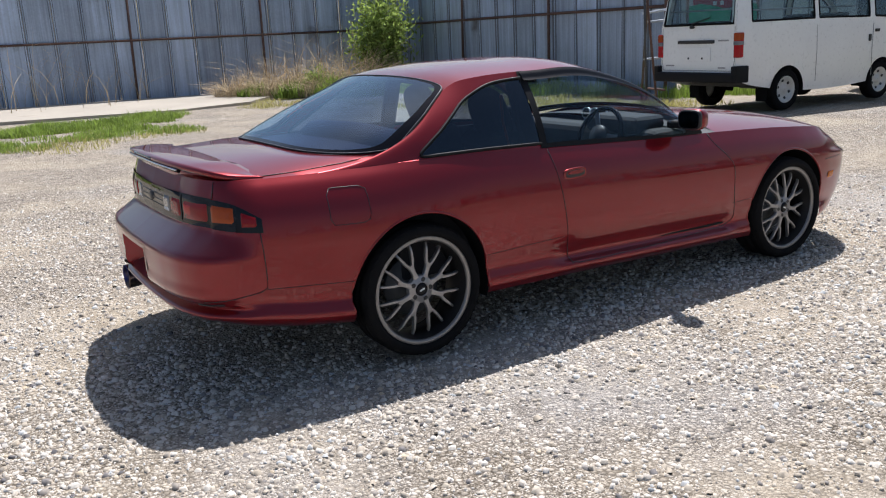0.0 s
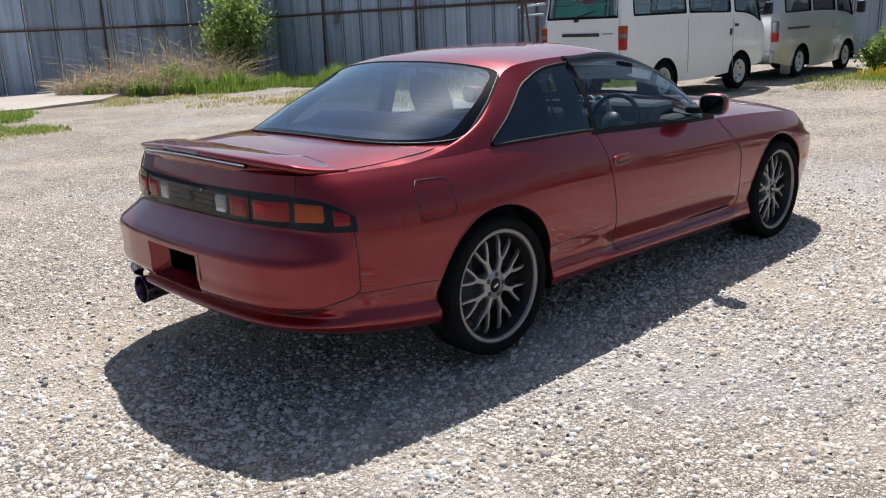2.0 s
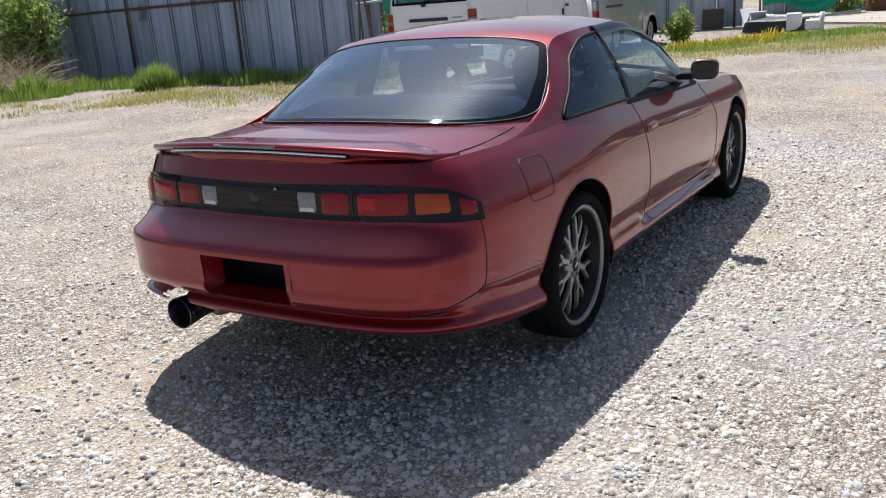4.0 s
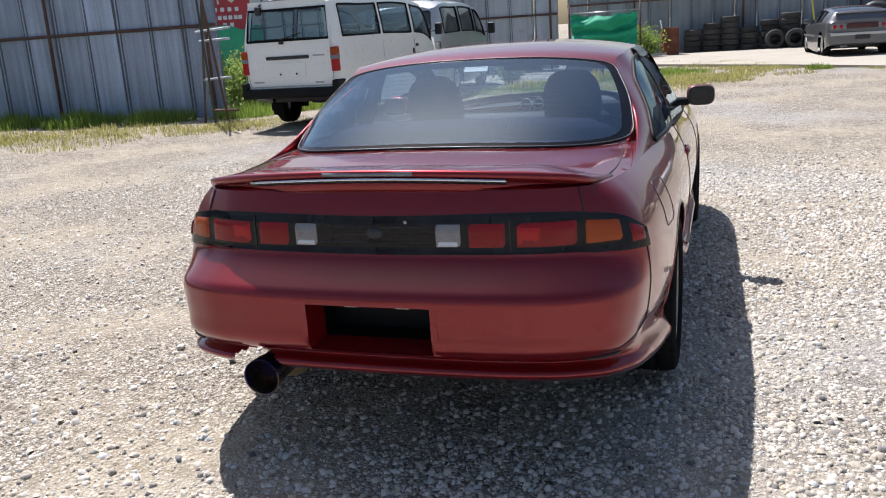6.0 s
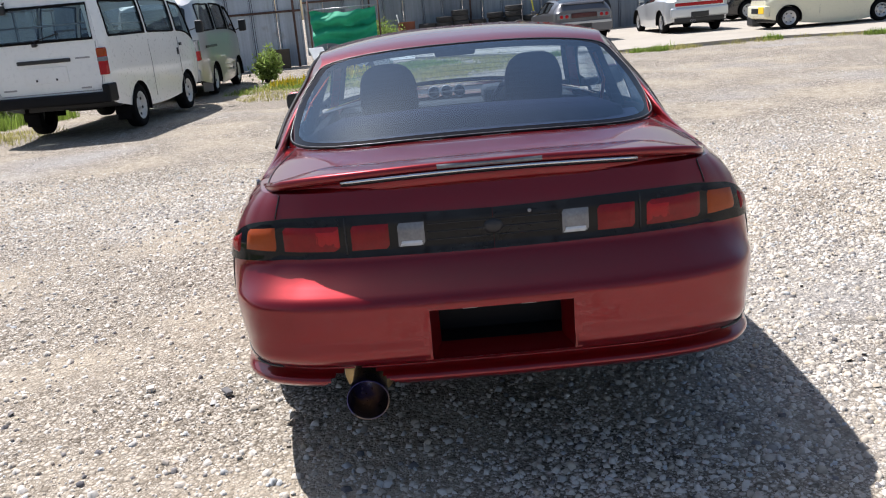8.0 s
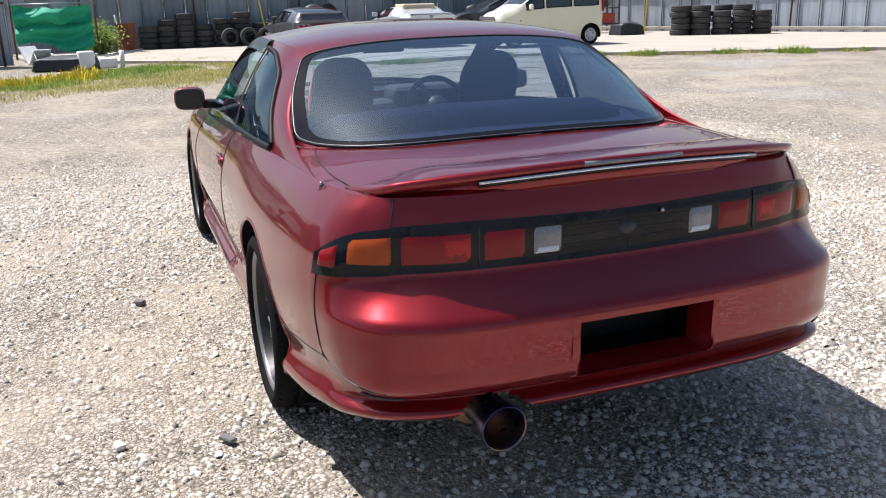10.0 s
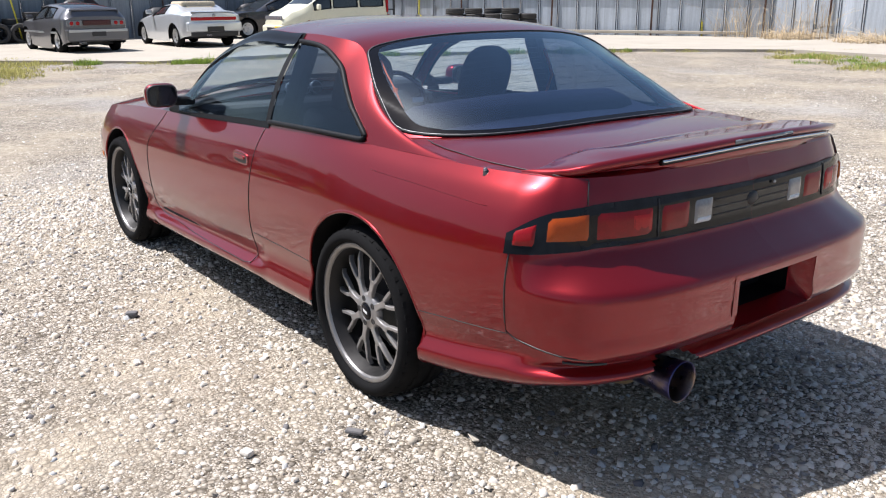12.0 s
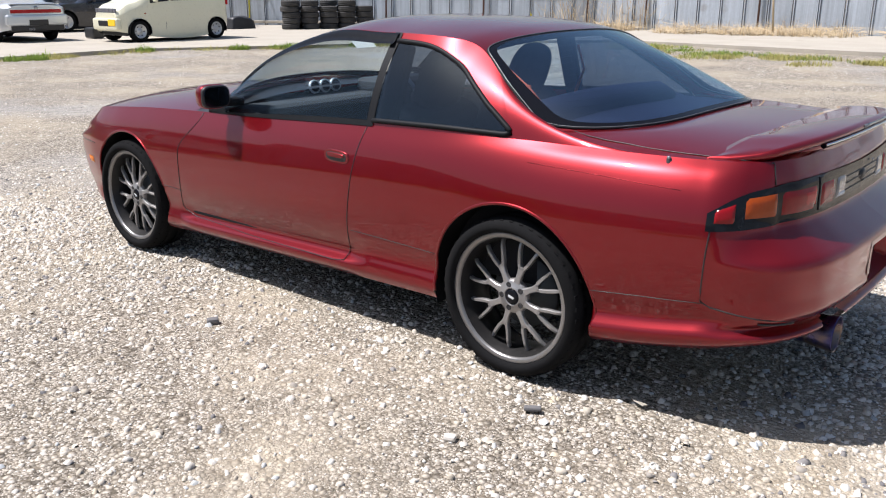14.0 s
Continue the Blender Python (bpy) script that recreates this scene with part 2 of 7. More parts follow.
# ---- materials ----
def gravel():
    """Packed crushed stone: chips of three sizes in a sandy bed, with bare brown and grey patches."""
    m = bpy.data.materials.new("gravel_ground")
    m.use_nodes = True
    nt = m.node_tree
    p = nt.nodes["Principled BSDF"]
    p.inputs["Roughness"].default_value, p.inputs["Specular IOR Level"].default_value = 0.95, 0.15
    tc = nt.nodes.new("ShaderNodeTexCoord")

    def ramp(stops, src):
        r = nt.nodes.new("ShaderNodeValToRGB")
        e = r.color_ramp.elements
        while len(e) < len(stops):
            e.new(0.5)
        for k, (pos, c) in enumerate(stops):
            e[k].position, e[k].color = pos, (*c, 1)
        nt.links.new(src, r.inputs[0])
        return r.outputs["Color"]

    def mixed(kind, fac, a, b):
        x = nt.nodes.new("ShaderNodeMix")
        x.data_type, x.blend_type = "RGBA", kind
        for k, v in (("Factor", fac), ("A", a), ("B", b)):
            if isinstance(v, float):
                x.inputs[k].default_value = v
            else:
                nt.links.new(v, x.inputs[k])
        return x.outputs["Result"]

    def calc(op, a, b):
        x = nt.nodes.new("ShaderNodeMath")
        x.operation = op
        for k, v in enumerate((a, b)):
            if isinstance(v, float):
                x.inputs[k].default_value = v
            else:
                nt.links.new(v, x.inputs[k])
        return x.outputs[0]

    def noisy(s, d=6.0, vec=None):
        x = nt.nodes.new("ShaderNodeTexNoise")
        x.inputs["Scale"].default_value, x.inputs["Detail"].default_value = s, d
        nt.links.new(vec or tc.outputs["Object"], x.inputs["Vector"])
        return x

    warp = nt.nodes.new("ShaderNodeVectorMath")
    warp.operation = "MULTIPLY_ADD"
    nt.links.new(noisy(60, 3.0).outputs["Color"], warp.inputs[0])
    warp.inputs[1].default_value = (0.012, 0.012, 0.012)
    nt.links.new(tc.outputs["Object"], warp.inputs[2])
    cols, heights = [], []
    tones = [(0.0, (0.18, 0.16, 0.135)), (0.25, (0.39, 0.345, 0.285)), (0.7, (0.56, 0.50, 0.42)), (1.0, (0.72, 0.67, 0.60))]
    for s in (48.0, 84.0, 150.0):
        v = nt.nodes.new("ShaderNodeTexVoronoi")
        v.inputs["Scale"].default_value = s
        nt.links.new(warp.outputs[0], v.inputs["Vector"])
        sep = nt.nodes.new("ShaderNodeSeparateColor")
        nt.links.new(v.outputs["Color"], sep.inputs[0])
        # shade in the gaps between chips is put into the colour
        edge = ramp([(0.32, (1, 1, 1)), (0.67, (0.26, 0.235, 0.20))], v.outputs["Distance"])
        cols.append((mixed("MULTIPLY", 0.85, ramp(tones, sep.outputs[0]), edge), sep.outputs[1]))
        heights.append(calc("MULTIPLY", calc("SUBTRACT", calc("ADD", sep.outputs[2], 0.4), v.outputs["Distance"]), 40.0 / s))
    big = ramp([(0.60, (0, 0, 0)), (0.66, (1, 1, 1))], cols[0][1])
    mid = ramp([(0.48, (0, 0, 0)), (0.56, (1, 1, 1))], cols[1][1])
    col = mixed("MIX", big, mixed("MIX", mid, cols[2][0], cols[1][0]), cols[0][0])
    height = mixed("MIX", big, mixed("MIX", mid, heights[2], heights[1]), heights[0])
    sand = ramp([(0.3, (0.35, 0.295, 0.22)), (0.7, (0.54, 0.47, 0.37))], noisy(14, 8.0).outputs["Fac"])
    bare = ramp([(0.45, (0, 0, 0)), (0.62, (0.72, 0.72, 0.72))], noisy(0.8, 9.0).outputs["Fac"])
    col = mixed("MIX", bare, col, sand)
    grey = ramp([(0.3, (0.33, 0.325, 0.325)), (0.7, (0.47, 0.46, 0.455))], noisy(40, 5.0).outputs["Fac"])
    col = mixed("MIX", ramp([(0.54, (0, 0, 0)), (0.68, (0.5, 0.5, 0.5))], noisy(0.33).outputs["Fac"]), col, grey)
    mottle = ramp([(0.30, (0.62, 0.60, 0.57)), (0.52, (1.0, 1.0, 1.0)), (0.72, (1.0, 0.97, 0.92))], noisy(11.0, 9.0).outputs["Fac"])
    col = mixed("MULTIPLY", 0.6, col, mottle)
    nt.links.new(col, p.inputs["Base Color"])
    b = nt.nodes.new("ShaderNodeBump")
    b.inputs["Strength"].default_value, b.inputs["Distance"].default_value = 1.0, 0.018
    nt.links.new(height, b.inputs["Height"])
    nt.links.new(b.outputs[0], p.inputs["Normal"])
    return m


M_GRAVEL = gravel()


def stone_mat():
    """Crushed stone of mixed kinds: mostly pale grey and tan, some bluish, a few dark."""
    m = mat("gravel_stone", (0.5, 0.5, 0.5), 0.95, vary=0.16, scale=2, fine=160, spec=0.15)
    nt = m.node_tree
    geo, ramp = nt.nodes.new("ShaderNodeNewGeometry"), nt.nodes.new("ShaderNodeValToRGB")
    kinds = [(0.0, (0.13, 0.125, 0.13)), (0.05, (0.24, 0.225, 0.215)), (0.13, (0.40, 0.35, 0.28)), (0.32, (0.52, 0.465, 0.39)), (0.60, (0.585, 0.545, 0.485)), (0.83, (0.615, 0.58, 0.525)), (0.90, (0.43, 0.45, 0.46)),
             (0.96, (0.53, 0.44, 0.32)), (1.0, (0.69, 0.655, 0.60))]
    e = ramp.color_ramp.elements
    while len(e) < len(kinds):
        e.new(0.5)
    for k, (at, c) in enumerate(kinds):
        e[k].position, e[k].color = at, (*c, 1)
    nt.links.new(geo.outputs["Random Per Island"], ramp.inputs[0])
    mix = [n for n in nt.nodes if n.bl_idname == "ShaderNodeMix"][0]
    nt.links.new(ramp.outputs["Color"], mix.inputs["A"])
    return m


M_STONE = stone_mat()
M_CONCRETE = mat("concrete", (0.375, 0.34, 0.285), 0.9, vary=0.14, scale=0.8, fine=25, bump=0.003, dark=(0.33, 0.30, 0.25), dark_at=0.64, dark_scale=0.9, spec=0.2)
M_STEEL_A = mat("galvanised_blue", (0.34, 0.40, 0.505), 0.5, 0.3, vary=0.22, scale=1.2, fine=22, dark=(0.075, 0.06, 0.06), dark_at=0.72, dark_scale=0.8, per_object=0.16, streak=0.55)
M_STEEL_C = mat("galvanised_light", (0.42, 0.46, 0.51), 0.5, 0.3, vary=0.14, scale=1.0, fine=18, dark=(0.24, 0.22, 0.21), dark_at=0.70, dark_scale=1.0, per_object=0.14, streak=0.40)
M_STEEL_D = mat("galvanised_grey", (0.24, 0.26, 0.285), 0.55, 0.3, vary=0.16, scale=1.1, fine=20, dark=(0.10, 0.085, 0.075), dark_at=0.68, dark_scale=1.0, per_object=0.18, streak=0.45)
M_SEAM = mat("dark_seam_flank", (0.15, 0.165, 0.195), 0.7, 0.2, vary=0.3, scale=3, fine=30)
M_RUST = mat("rusty_pipe", (0.115, 0.065, 0.05), 0.8, 0.2, vary=0.35, scale=5, fine=60)
M_DARKSTEEL = mat("dark_steel", (0.06, 0.065, 0.07), 0.6, 0.3, vary=0.2)
M_PAINT = mat("dark_red_pearl_paint", (0.183, 0.0047, 0.0086), 0.295, 0.60, coat=1.0, spec=0.14, vary=0.03, scale=2, fine=900, rough_vary=0.03, coat_rough=0.012, coat_ior=1.44)
M_BLACK = mat("black_plastic", (0.018, 0.018, 0.02), 0.45, vary=0.15)
M_RUBBER = mat("black_rubber", (0.011, 0.011, 0.0115), 0.9, spec=0.05, vary=0.25, fine=90)
M_TRIM = mat("black_trim", (0.009, 0.0095, 0.011), 0.55, spec=0.14, vary=0.1, fine=120)
M_WHITE = mat("white_van_paint", (0.78, 0.79, 0.77), 0.3, coat=0.6, vary=0.05, scale=1.5, fine=20)
M_GLASS = glass("tinted_glass", (0.80, 0.87, 0.90), film=0.003, gloss=0.035)
M_GLASS_REAR = glass("dusty_rear_glass", (0.70, 0.82, 0.92), film=0.003, gloss=0.17)
M_GLASS_DARK = glass("tinted_quarter_glass", (0.15, 0.18, 0.23), film=0.003, gloss=0.06)

# ---- ground ----
def ground():
    me_v, me_f = [], []
    rng = np.random.default_rng(3)
    xs = np.concatenate([[-900, -200, -60, -20], np.arange(-9, 32, 0.45), [45, 80, 250, 900]])
    ys = np.concatenate([[-900, -200, -70, -40], np.arange(-28, 28, 0.45), [40, 80, 250, 900]])
    X, Y = np.meshgrid(xs, ys, indexing="ij")
    near = (np.abs(X) < 60) & (np.abs(Y) < 60)
    Z = np.where(near, 0.012 * np.sin(X * 0.9 + 1.3 * np.sin(Y * 0.7)) + 0.01 * np.sin(Y * 1.3 + X * 0.4) - 0.022, -0.02)
    P = np.stack([X, Y, Z], -1)
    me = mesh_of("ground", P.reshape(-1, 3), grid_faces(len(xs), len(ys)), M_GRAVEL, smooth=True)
    ob = part("ground", me)
    tagged(ob, "flat yard of pale grey crushed gravel", "ground", kind="structure")


def fence(name, label, a, b, height, pitch, material, rails, posts=0.0, zbase=0.0, ribs=True, thickness=0.03):
    """A run of upright steel sheets with folded seams, from a to b, standing in front of rails on posts; the sheets face the yard."""
    a, b = Vector(a), Vector(b)
    d = b - a
    length = d.length
    n = max(1, round(length / pitch))
    w = length / n
    root = thing(name, label, "fence", pose(a.x, a.y, zbase, 0, 0, math.degrees(math.atan2(d.y, d.x))), kind="structure")
    bm = bmesh.new()
    xs = [0, 0.014, 0.030, 0.044, 0.060, w * .35, w * .65, w - 0.066, w - 0.050, w - 0.034, w - 0.020, w - 0.004]
    ys = [0, 0.042, 0.046, 0.042, 0.004, 0.010, 0.010, 0.004, 0.036, 0.040, 0.036, 0.0]
    front0 = [bm.verts.new((x, y, 0)) for x, y in zip(xs, ys)]
    front1 = [bm.verts.new((x, y, height)) for x, y in zip(xs, ys)]
    for i in range(len(xs) - 1):
        # the flanks of the folds take the darker second material
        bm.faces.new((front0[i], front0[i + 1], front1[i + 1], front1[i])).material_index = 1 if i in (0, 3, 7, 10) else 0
    geom = bmesh.ops.extrude_face_region(bm, geom=bm.faces[:])
    bmesh.ops.translate(bm, vec=(0, -0.003, 0), verts=[v for v in geom["geom"] if isinstance(v, bmesh.types.BMVert)])
    bmesh.ops.recalc_face_normals(bm, faces=bm.faces)
    me = bpy.data.meshes.new("panel")
    bm.to_mesh(me)
    bm.free()
    me.materials.append(material)
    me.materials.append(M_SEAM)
    rng = random.Random(len(name) + n)
    for i in range(n):
        part("panel", me, parent=root, m=pose(i * w, rng.uniform(-0.006, 0.006), rng.uniform(-0.03, 0.02), rng.uniform(-0.4, 0.4), rng.uniform(-0.25, 0.25), 0))
    for z in rails:
        bm = tube([(0, 0.070, z), (length * 0.5, 0.070, z + 0.01), (length, 0.070, z)], 0.031, 8)
        part("rail", bm, M_RUST, root, "rusty steel pipe rail")
    if posts:
        k = max(1, int(length / posts))
        pm = tube([(0, 0.10, -0.3), (0, 0.10, height + 0.1)], 0.034, 8)
        pme = bpy.data.meshes.new("post")
        pm.to_mesh(pme)
        pm.free()
        pme.materials.append(M_RUST)
        for i in range(k + 1):
            part("post", pme, parent=root, m=pose(min(length, i * posts + 0.2), 0, 0, rng.uniform(-1, 1), rng.uniform(-1, 1), 0))
    return root


ground()
# the sheets' folded side looks along +y of the run, so runs go with the yard on their left
fence("fence_blue_back", "blue-grey ribbed steel sheet fence with rust stains", (11.35, 20.3), (-14, 23.6), 3.3, 0.74, M_STEEL_A, (1.62,), 3.7)
fence("fence_blue_side", "blue-grey ribbed steel sheet fence end section", (11.3, 8.15), (11.35, 20.3), 3.3, 0.74, M_STEEL_A, (1.72,), 3.7)
fence("fence_grey_wall", "grey steel sheet wall behind the parked vans", (22.6, 3.7), (22.8, 11.0), 3.3, 0.74, M_STEEL_C, (1.6,), 3.7)
fence("fence_grey_back", "dark grey weathered steel sheet fence", (29.5, -16.6), (29.0, 4.5), 3.4, 0.74, M_STEEL_D, (1.9,), 3.7)
fence("fence_light_corner", "pale galvanised steel sheet fence", (14.0, -23.6), (29.5, -16.6), 3.3, 0.74, M_STEEL_C, (1.5,), 3.7)
fence("fence_light_side", "pale galvanised steel sheet fence with dry weeds", (-14.0, -25.6), (14.0, -23.6), 3.3, 0.74, M_STEEL_C, (1.5,), 3.7)
fence("fence_yard_end", "blue-grey steel sheet fence closing the yard", (-14.0, 23.6), (-14.0, -25.6), 3.3, 0.74, M_STEEL_A, (1.6,), 3.7)

# ---- red coupe ----
HUB_Z, R_TYRE, WB = 0.292, 0.302, 2.525
PLAN = [(-1.040, 0), (-1.035, .25), (-1.02, .45), (-.985, .60), (-.925, .705), (-.83, .768), (-.65, .812), (-.35, .846), (0, .860), (.5, .862), (1.2, .860),
        (1.9, .856), (2.4, .853), (2.7, .847), (2.95, .820), (3.15, .758), (3.30, .650), (3.40, .47), (3.45, .24), (3.46, 0)]
SHOULDER = [(-1.1, .872), (-.7, .866), (-.3, .864), (0, .866), (.7, .852), (1.6, .812), (2.0, .80), (2.5, .775), (2.9, .738), (3.2, .682), (3.5, .60)]
SILL = [(-1.1, .314), (-.9, .298), (-.5, .238), (-.35, .220), (.35, .216), (2.0, .184), (2.3, .178), (2.9, .19), (3.2, .2), (3.5, .22)]
IN_SIDE = [(0, .035), (.05, .018), (.10, .020), (.17, .034), (.3, .020), (.55, 0), (.72, .006), (.88, .032), (1, .072)]
IN_REAR = [(0, .070), (.02, .044), (.045, .024), (.07, .018), (.088, .028), (.104, .054), (.124, .056), (.142, .028), (.17, .012), (.30, .003), (.42, 0), (.472, .001), (.502, .010),
           (.532, .034), (.575, .070), (.615, .099), (.645, .114), (.665, .117), (.87, .126), (1, .150)]
IN_TAIL = [(0, .045), (.025, .022), (.06, .008), (.10, .007), (.135, .022), (.16, .032), (.21, .030), (.28, .018), (.42, .004), (.55, 0), (.68, .007), (.78, .022), (.88, .052), (.95, .084), (1, .118)]
IN_DOOR = [(0, .040), (.035, .014), (.075, .006), (.10, .012), (.125, .040), (.15, .048), (.20, .042), (.27, .026), (.36, .010), (.55, 0), (.72, .006), (.88, .032), (1, .072)]
IN_FRONT = [(0, .08), (.2, .03), (.5, .004), (.68, 0), (.745, .005), (.775, .028), (.87, .06), (1, .17)]


def smooth01(x, a, b):
    t = np.clip((x - a) / (b - a), 0, 1)
    return t * t * (3 - 2 * t)


def body_side(na=520, nh=84):
    """Grid of the left side, from rear centre to front centre, bottom to shoulder."""
    p = np.array(PLAN)
    s = np.concatenate([[0], np.cumsum(np.linalg.norm(np.diff(p, axis=0), axis=1))])
    t = np.linspace(0, s[-1], na)
    xy = curve_at(np.column_stack([s, p]), t)
    d = np.gradient(xy, axis=0)
    d /= np.linalg.norm(d, axis=1, keepdims=True)
    nrm = np.column_stack([d[:, 1], -d[:, 0]])          # inward: to the right of travel
    h = np.linspace(0, 1, nh)
    x = xy[:, 0]
    wr, wf = 1 - smooth01(x, -.98, -.68), smooth01(x, 2.85, 3.25)
    wt = (1 - smooth01(x, -.25, .45)) * (1 - wr)
    wd = smooth01(x, .70, .86) * (1 - smooth01(x, 1.96, 2.10)) * (1 - wr - wf - wt)
    ins = (curve_at(IN_SIDE, h)[None] * (1 - wr - wf - wt - wd)[:, None] + curve_at(IN_DOOR, h)[None] * wd[:, None] + curve_at(IN_TAIL, h)[None] * wt[:, None] + curve_at(IN_REAR, h)[None] * wr[:, None] + curve_at(IN_FRONT, h)[None] * wf[:, None])
    zb, zs = curve_at(SILL, x), curve_at(SHOULDER, x)
    P = np.zeros((na, nh, 3))
    P[..., :2] = xy[:, None, :] + nrm[:, None, :] * ins[..., None]
    P[..., 2] = zb[:, None] + (zs - zb)[:, None] * h[None]
    P[0, :, 1] = P[-1, :, 1] = 0
    return P


SIDE = body_side()
ARCHES = ((0.0, HUB_Z + .012, .348), (WB, HUB_Z + .012, .345))


def snap_arches(P):
    """Moves the points just inside a wheel arch out to its edge and says which lie well inside."""
    Q = P.copy()
    inside = np.zeros(P.shape[:2], bool)
    for cx, cz, r in ARCHES:
        dx, dz = P[..., 0] - cx, P[..., 2] - cz
        dist = np.hypot(dx, dz)
        hit = (dist < r) & (P[..., 1] > .55)
        inside |= hit
        k = np.where(hit, r / np.maximum(dist, 1e-6), 1)
        Q[..., 0], Q[..., 2] = np.where(hit, cx + dx * k, Q[..., 0]), np.where(hit, cz + dz * k, Q[..., 2])
    return Q, inside


SNAP, INSIDE = snap_arches(SIDE)
SIDE_N = -grid_normals(SIDE)
CELL = .25 * (SNAP[:-1, :-1] + SNAP[1:, :-1] + SNAP[:-1, 1:] + SNAP[1:, 1:])
KEEP = ~(INSIDE[:-1, :-1] & INSIDE[1:, :-1] & INSIDE[:-1, 1:] & INSIDE[1:, 1:])


def panel_mesh(name, mask, flip, material=None):
    """The cells of the side grid under mask, as a mesh; flip gives the right-hand side."""
    na, nh = SNAP.shape[:2]
    ij = np.argwhere(mask & KEEP)
    idx = np.stack([ij[:, 0] * nh + ij[:, 1], (ij[:, 0] + 1) * nh + ij[:, 1], (ij[:, 0] + 1) * nh + ij[:, 1] + 1, ij[:, 0] * nh + ij[:, 1] + 1], 1)
    used, inv = np.unique(idx, return_inverse=True)
    faces = inv.reshape(idx.shape)
    v, n = SNAP.reshape(-1, 3)[used].copy(), SIDE_N.reshape(-1, 3)[used].copy()
    if flip:
        v[:, 1] *= -1
        n[:, 1] *= -1
    else:
        faces = faces[:, ::-1]
    return mesh_of(name, v, faces, material or M_PAINT, normals=n)


def side_y(x, z):
    """Where the left side lies at (x, z)."""
    d = (SIDE[..., 0] - x) ** 2 + (SIDE[..., 2] - z) ** 2 + np.where(SIDE[..., 1] < .3, 1, 0)
    i = np.unravel_index(np.argmin(d), d.shape)
    p, n = SIDE[i], SIDE_N[i]
    return p[1] - (n[0] * (x - p[0]) + n[2] * (z - p[2])) / n[1] if abs(n[1]) > .3 else p[1]


def door_rear(z):
    return .735 + (.86 - z) * .19


def door_front(z):
    return 1.86 + .16 * smooth01(z, .80, .60) + .04 * smooth01(z, .5, .28)


# rows across the glasshouse: centre x, z; edge x, y, z; foot x, y, z
GH = [(0, -.385, .925, -.04, .700, .893, -.42, .762, .861), (1, -.05, 1.080, .14, .660, 1.032, -.06, .785, .863), (2, .28, 1.203, .33, .584, 1.160, .30, .788, .859),
      (3, .5, 1.242, .5, .600, 1.195, .5, .789, .856), (4, .8, 1.258, .8, .606, 1.204, .8, .789, .848), (5, 1.17, 1.245, 1.12, .606, 1.197, 1.1, .789, .836),
      (6, 1.61, 1.105, 1.50, .656, 1.068, 1.45, .788, .820), (7, 2.02, .90, 1.80, .735, .832, 1.82, .785, .800)]


FOOT = SIDE[:, -1][SIDE[:, -1, 1] > .35]
GH = [r[:7] + (float(np.interp(r[6], FOOT[:, 0], FOOT[:, 1])), float(np.interp(r[6], FOOT[:, 0], FOOT[:, 2]))) for r in GH]


def roof_at(s, f):
    r = curve_at(GH, s)
    a = np.abs(f)
    px = 2 + 2.5 * (1 - smooth01(s, .3, 2.0))
    x = r[..., 0] + (r[..., 2] - r[..., 0]) * a**px
    z = r[..., 1] + (r[..., 4] - r[..., 1]) * a**(2.6)
    return np.stack([x, f * r[..., 3], z], -1)


def cheek_at(s, h):
    r = curve_at(GH, s)
    e, b = r[..., 2:5], r[..., 5:8]
    p = b + (e - b) * h[..., None]
    bulge = .022 * np.sin(np.pi * h) * smooth01(s, .2, 2.0)
    return p + np.stack([0 * h, bulge, bulge * .35], -1)


def sheet(fn, us, vs, thickness=0.0):
    U, V = np.meshgrid(us, vs, indexing="ij")
    return fn(U, V)


def surf_mesh(name, P, material, out=(0, 0, 1), flip=False):
    """A grid surface whose normals look to the side of `out`; flip mirrors it in y."""
    P = P.copy()
    N = grid_normals(P)
    sgn = 1 if (N.reshape(-1, 3).mean(0) @ np.array(out)) > 0 else -1
    N = N * sgn
    f = grid_faces(*P.shape[:2])
    if sgn < 0:
        f = [k[::-1] for k in f]
    if flip:
        P[..., 1] *= -1
        N[..., 1] *= -1
        f = [k[::-1] for k in f]
    return mesh_of(name, P.reshape(-1, 3), f, material, normals=N.reshape(-1, 3))


def rounded(s0, s1, v, n, m=34):
    """A grid of (s, f) that fills a rectangle with rounded corners; n is its squareness."""
    U, V = np.meshgrid(np.linspace(-1, 1, m), np.linspace(-1, 1, m), indexing="ij")
    big = np.maximum(np.maximum(np.abs(U), np.abs(V)), 1e-9)
    k = big / np.maximum((np.abs(U)**n + np.abs(V)**n)**(1 / n), 1e-9)
    return (s0 + s1) / 2 + (s1 - s0) / 2 * U * k, v * V * k


def ring_between(a, b, m=120, rows=4):
    """A closed band of (s, f) between two rounded rectangles, each (s0, s1, v, n)."""
    th = np.linspace(0, 2 * math.pi, m)
    c, d = np.cos(th), np.sin(th)
    def rim(s0, s1, v, n):
        k = 1 / (np.abs(c)**n + np.abs(d)**n)**(1 / n)
        return (s0 + s1) / 2 + (s1 - s0) / 2 * c * k, v * d * k
    (sa, fa), (sb, fb) = rim(*a), rim(*b)
    t = np.linspace(0, 1, rows)[None]
    return sa[:, None] * (1 - t) + sb[:, None] * t, fa[:, None] * (1 - t) + fb[:, None] * t


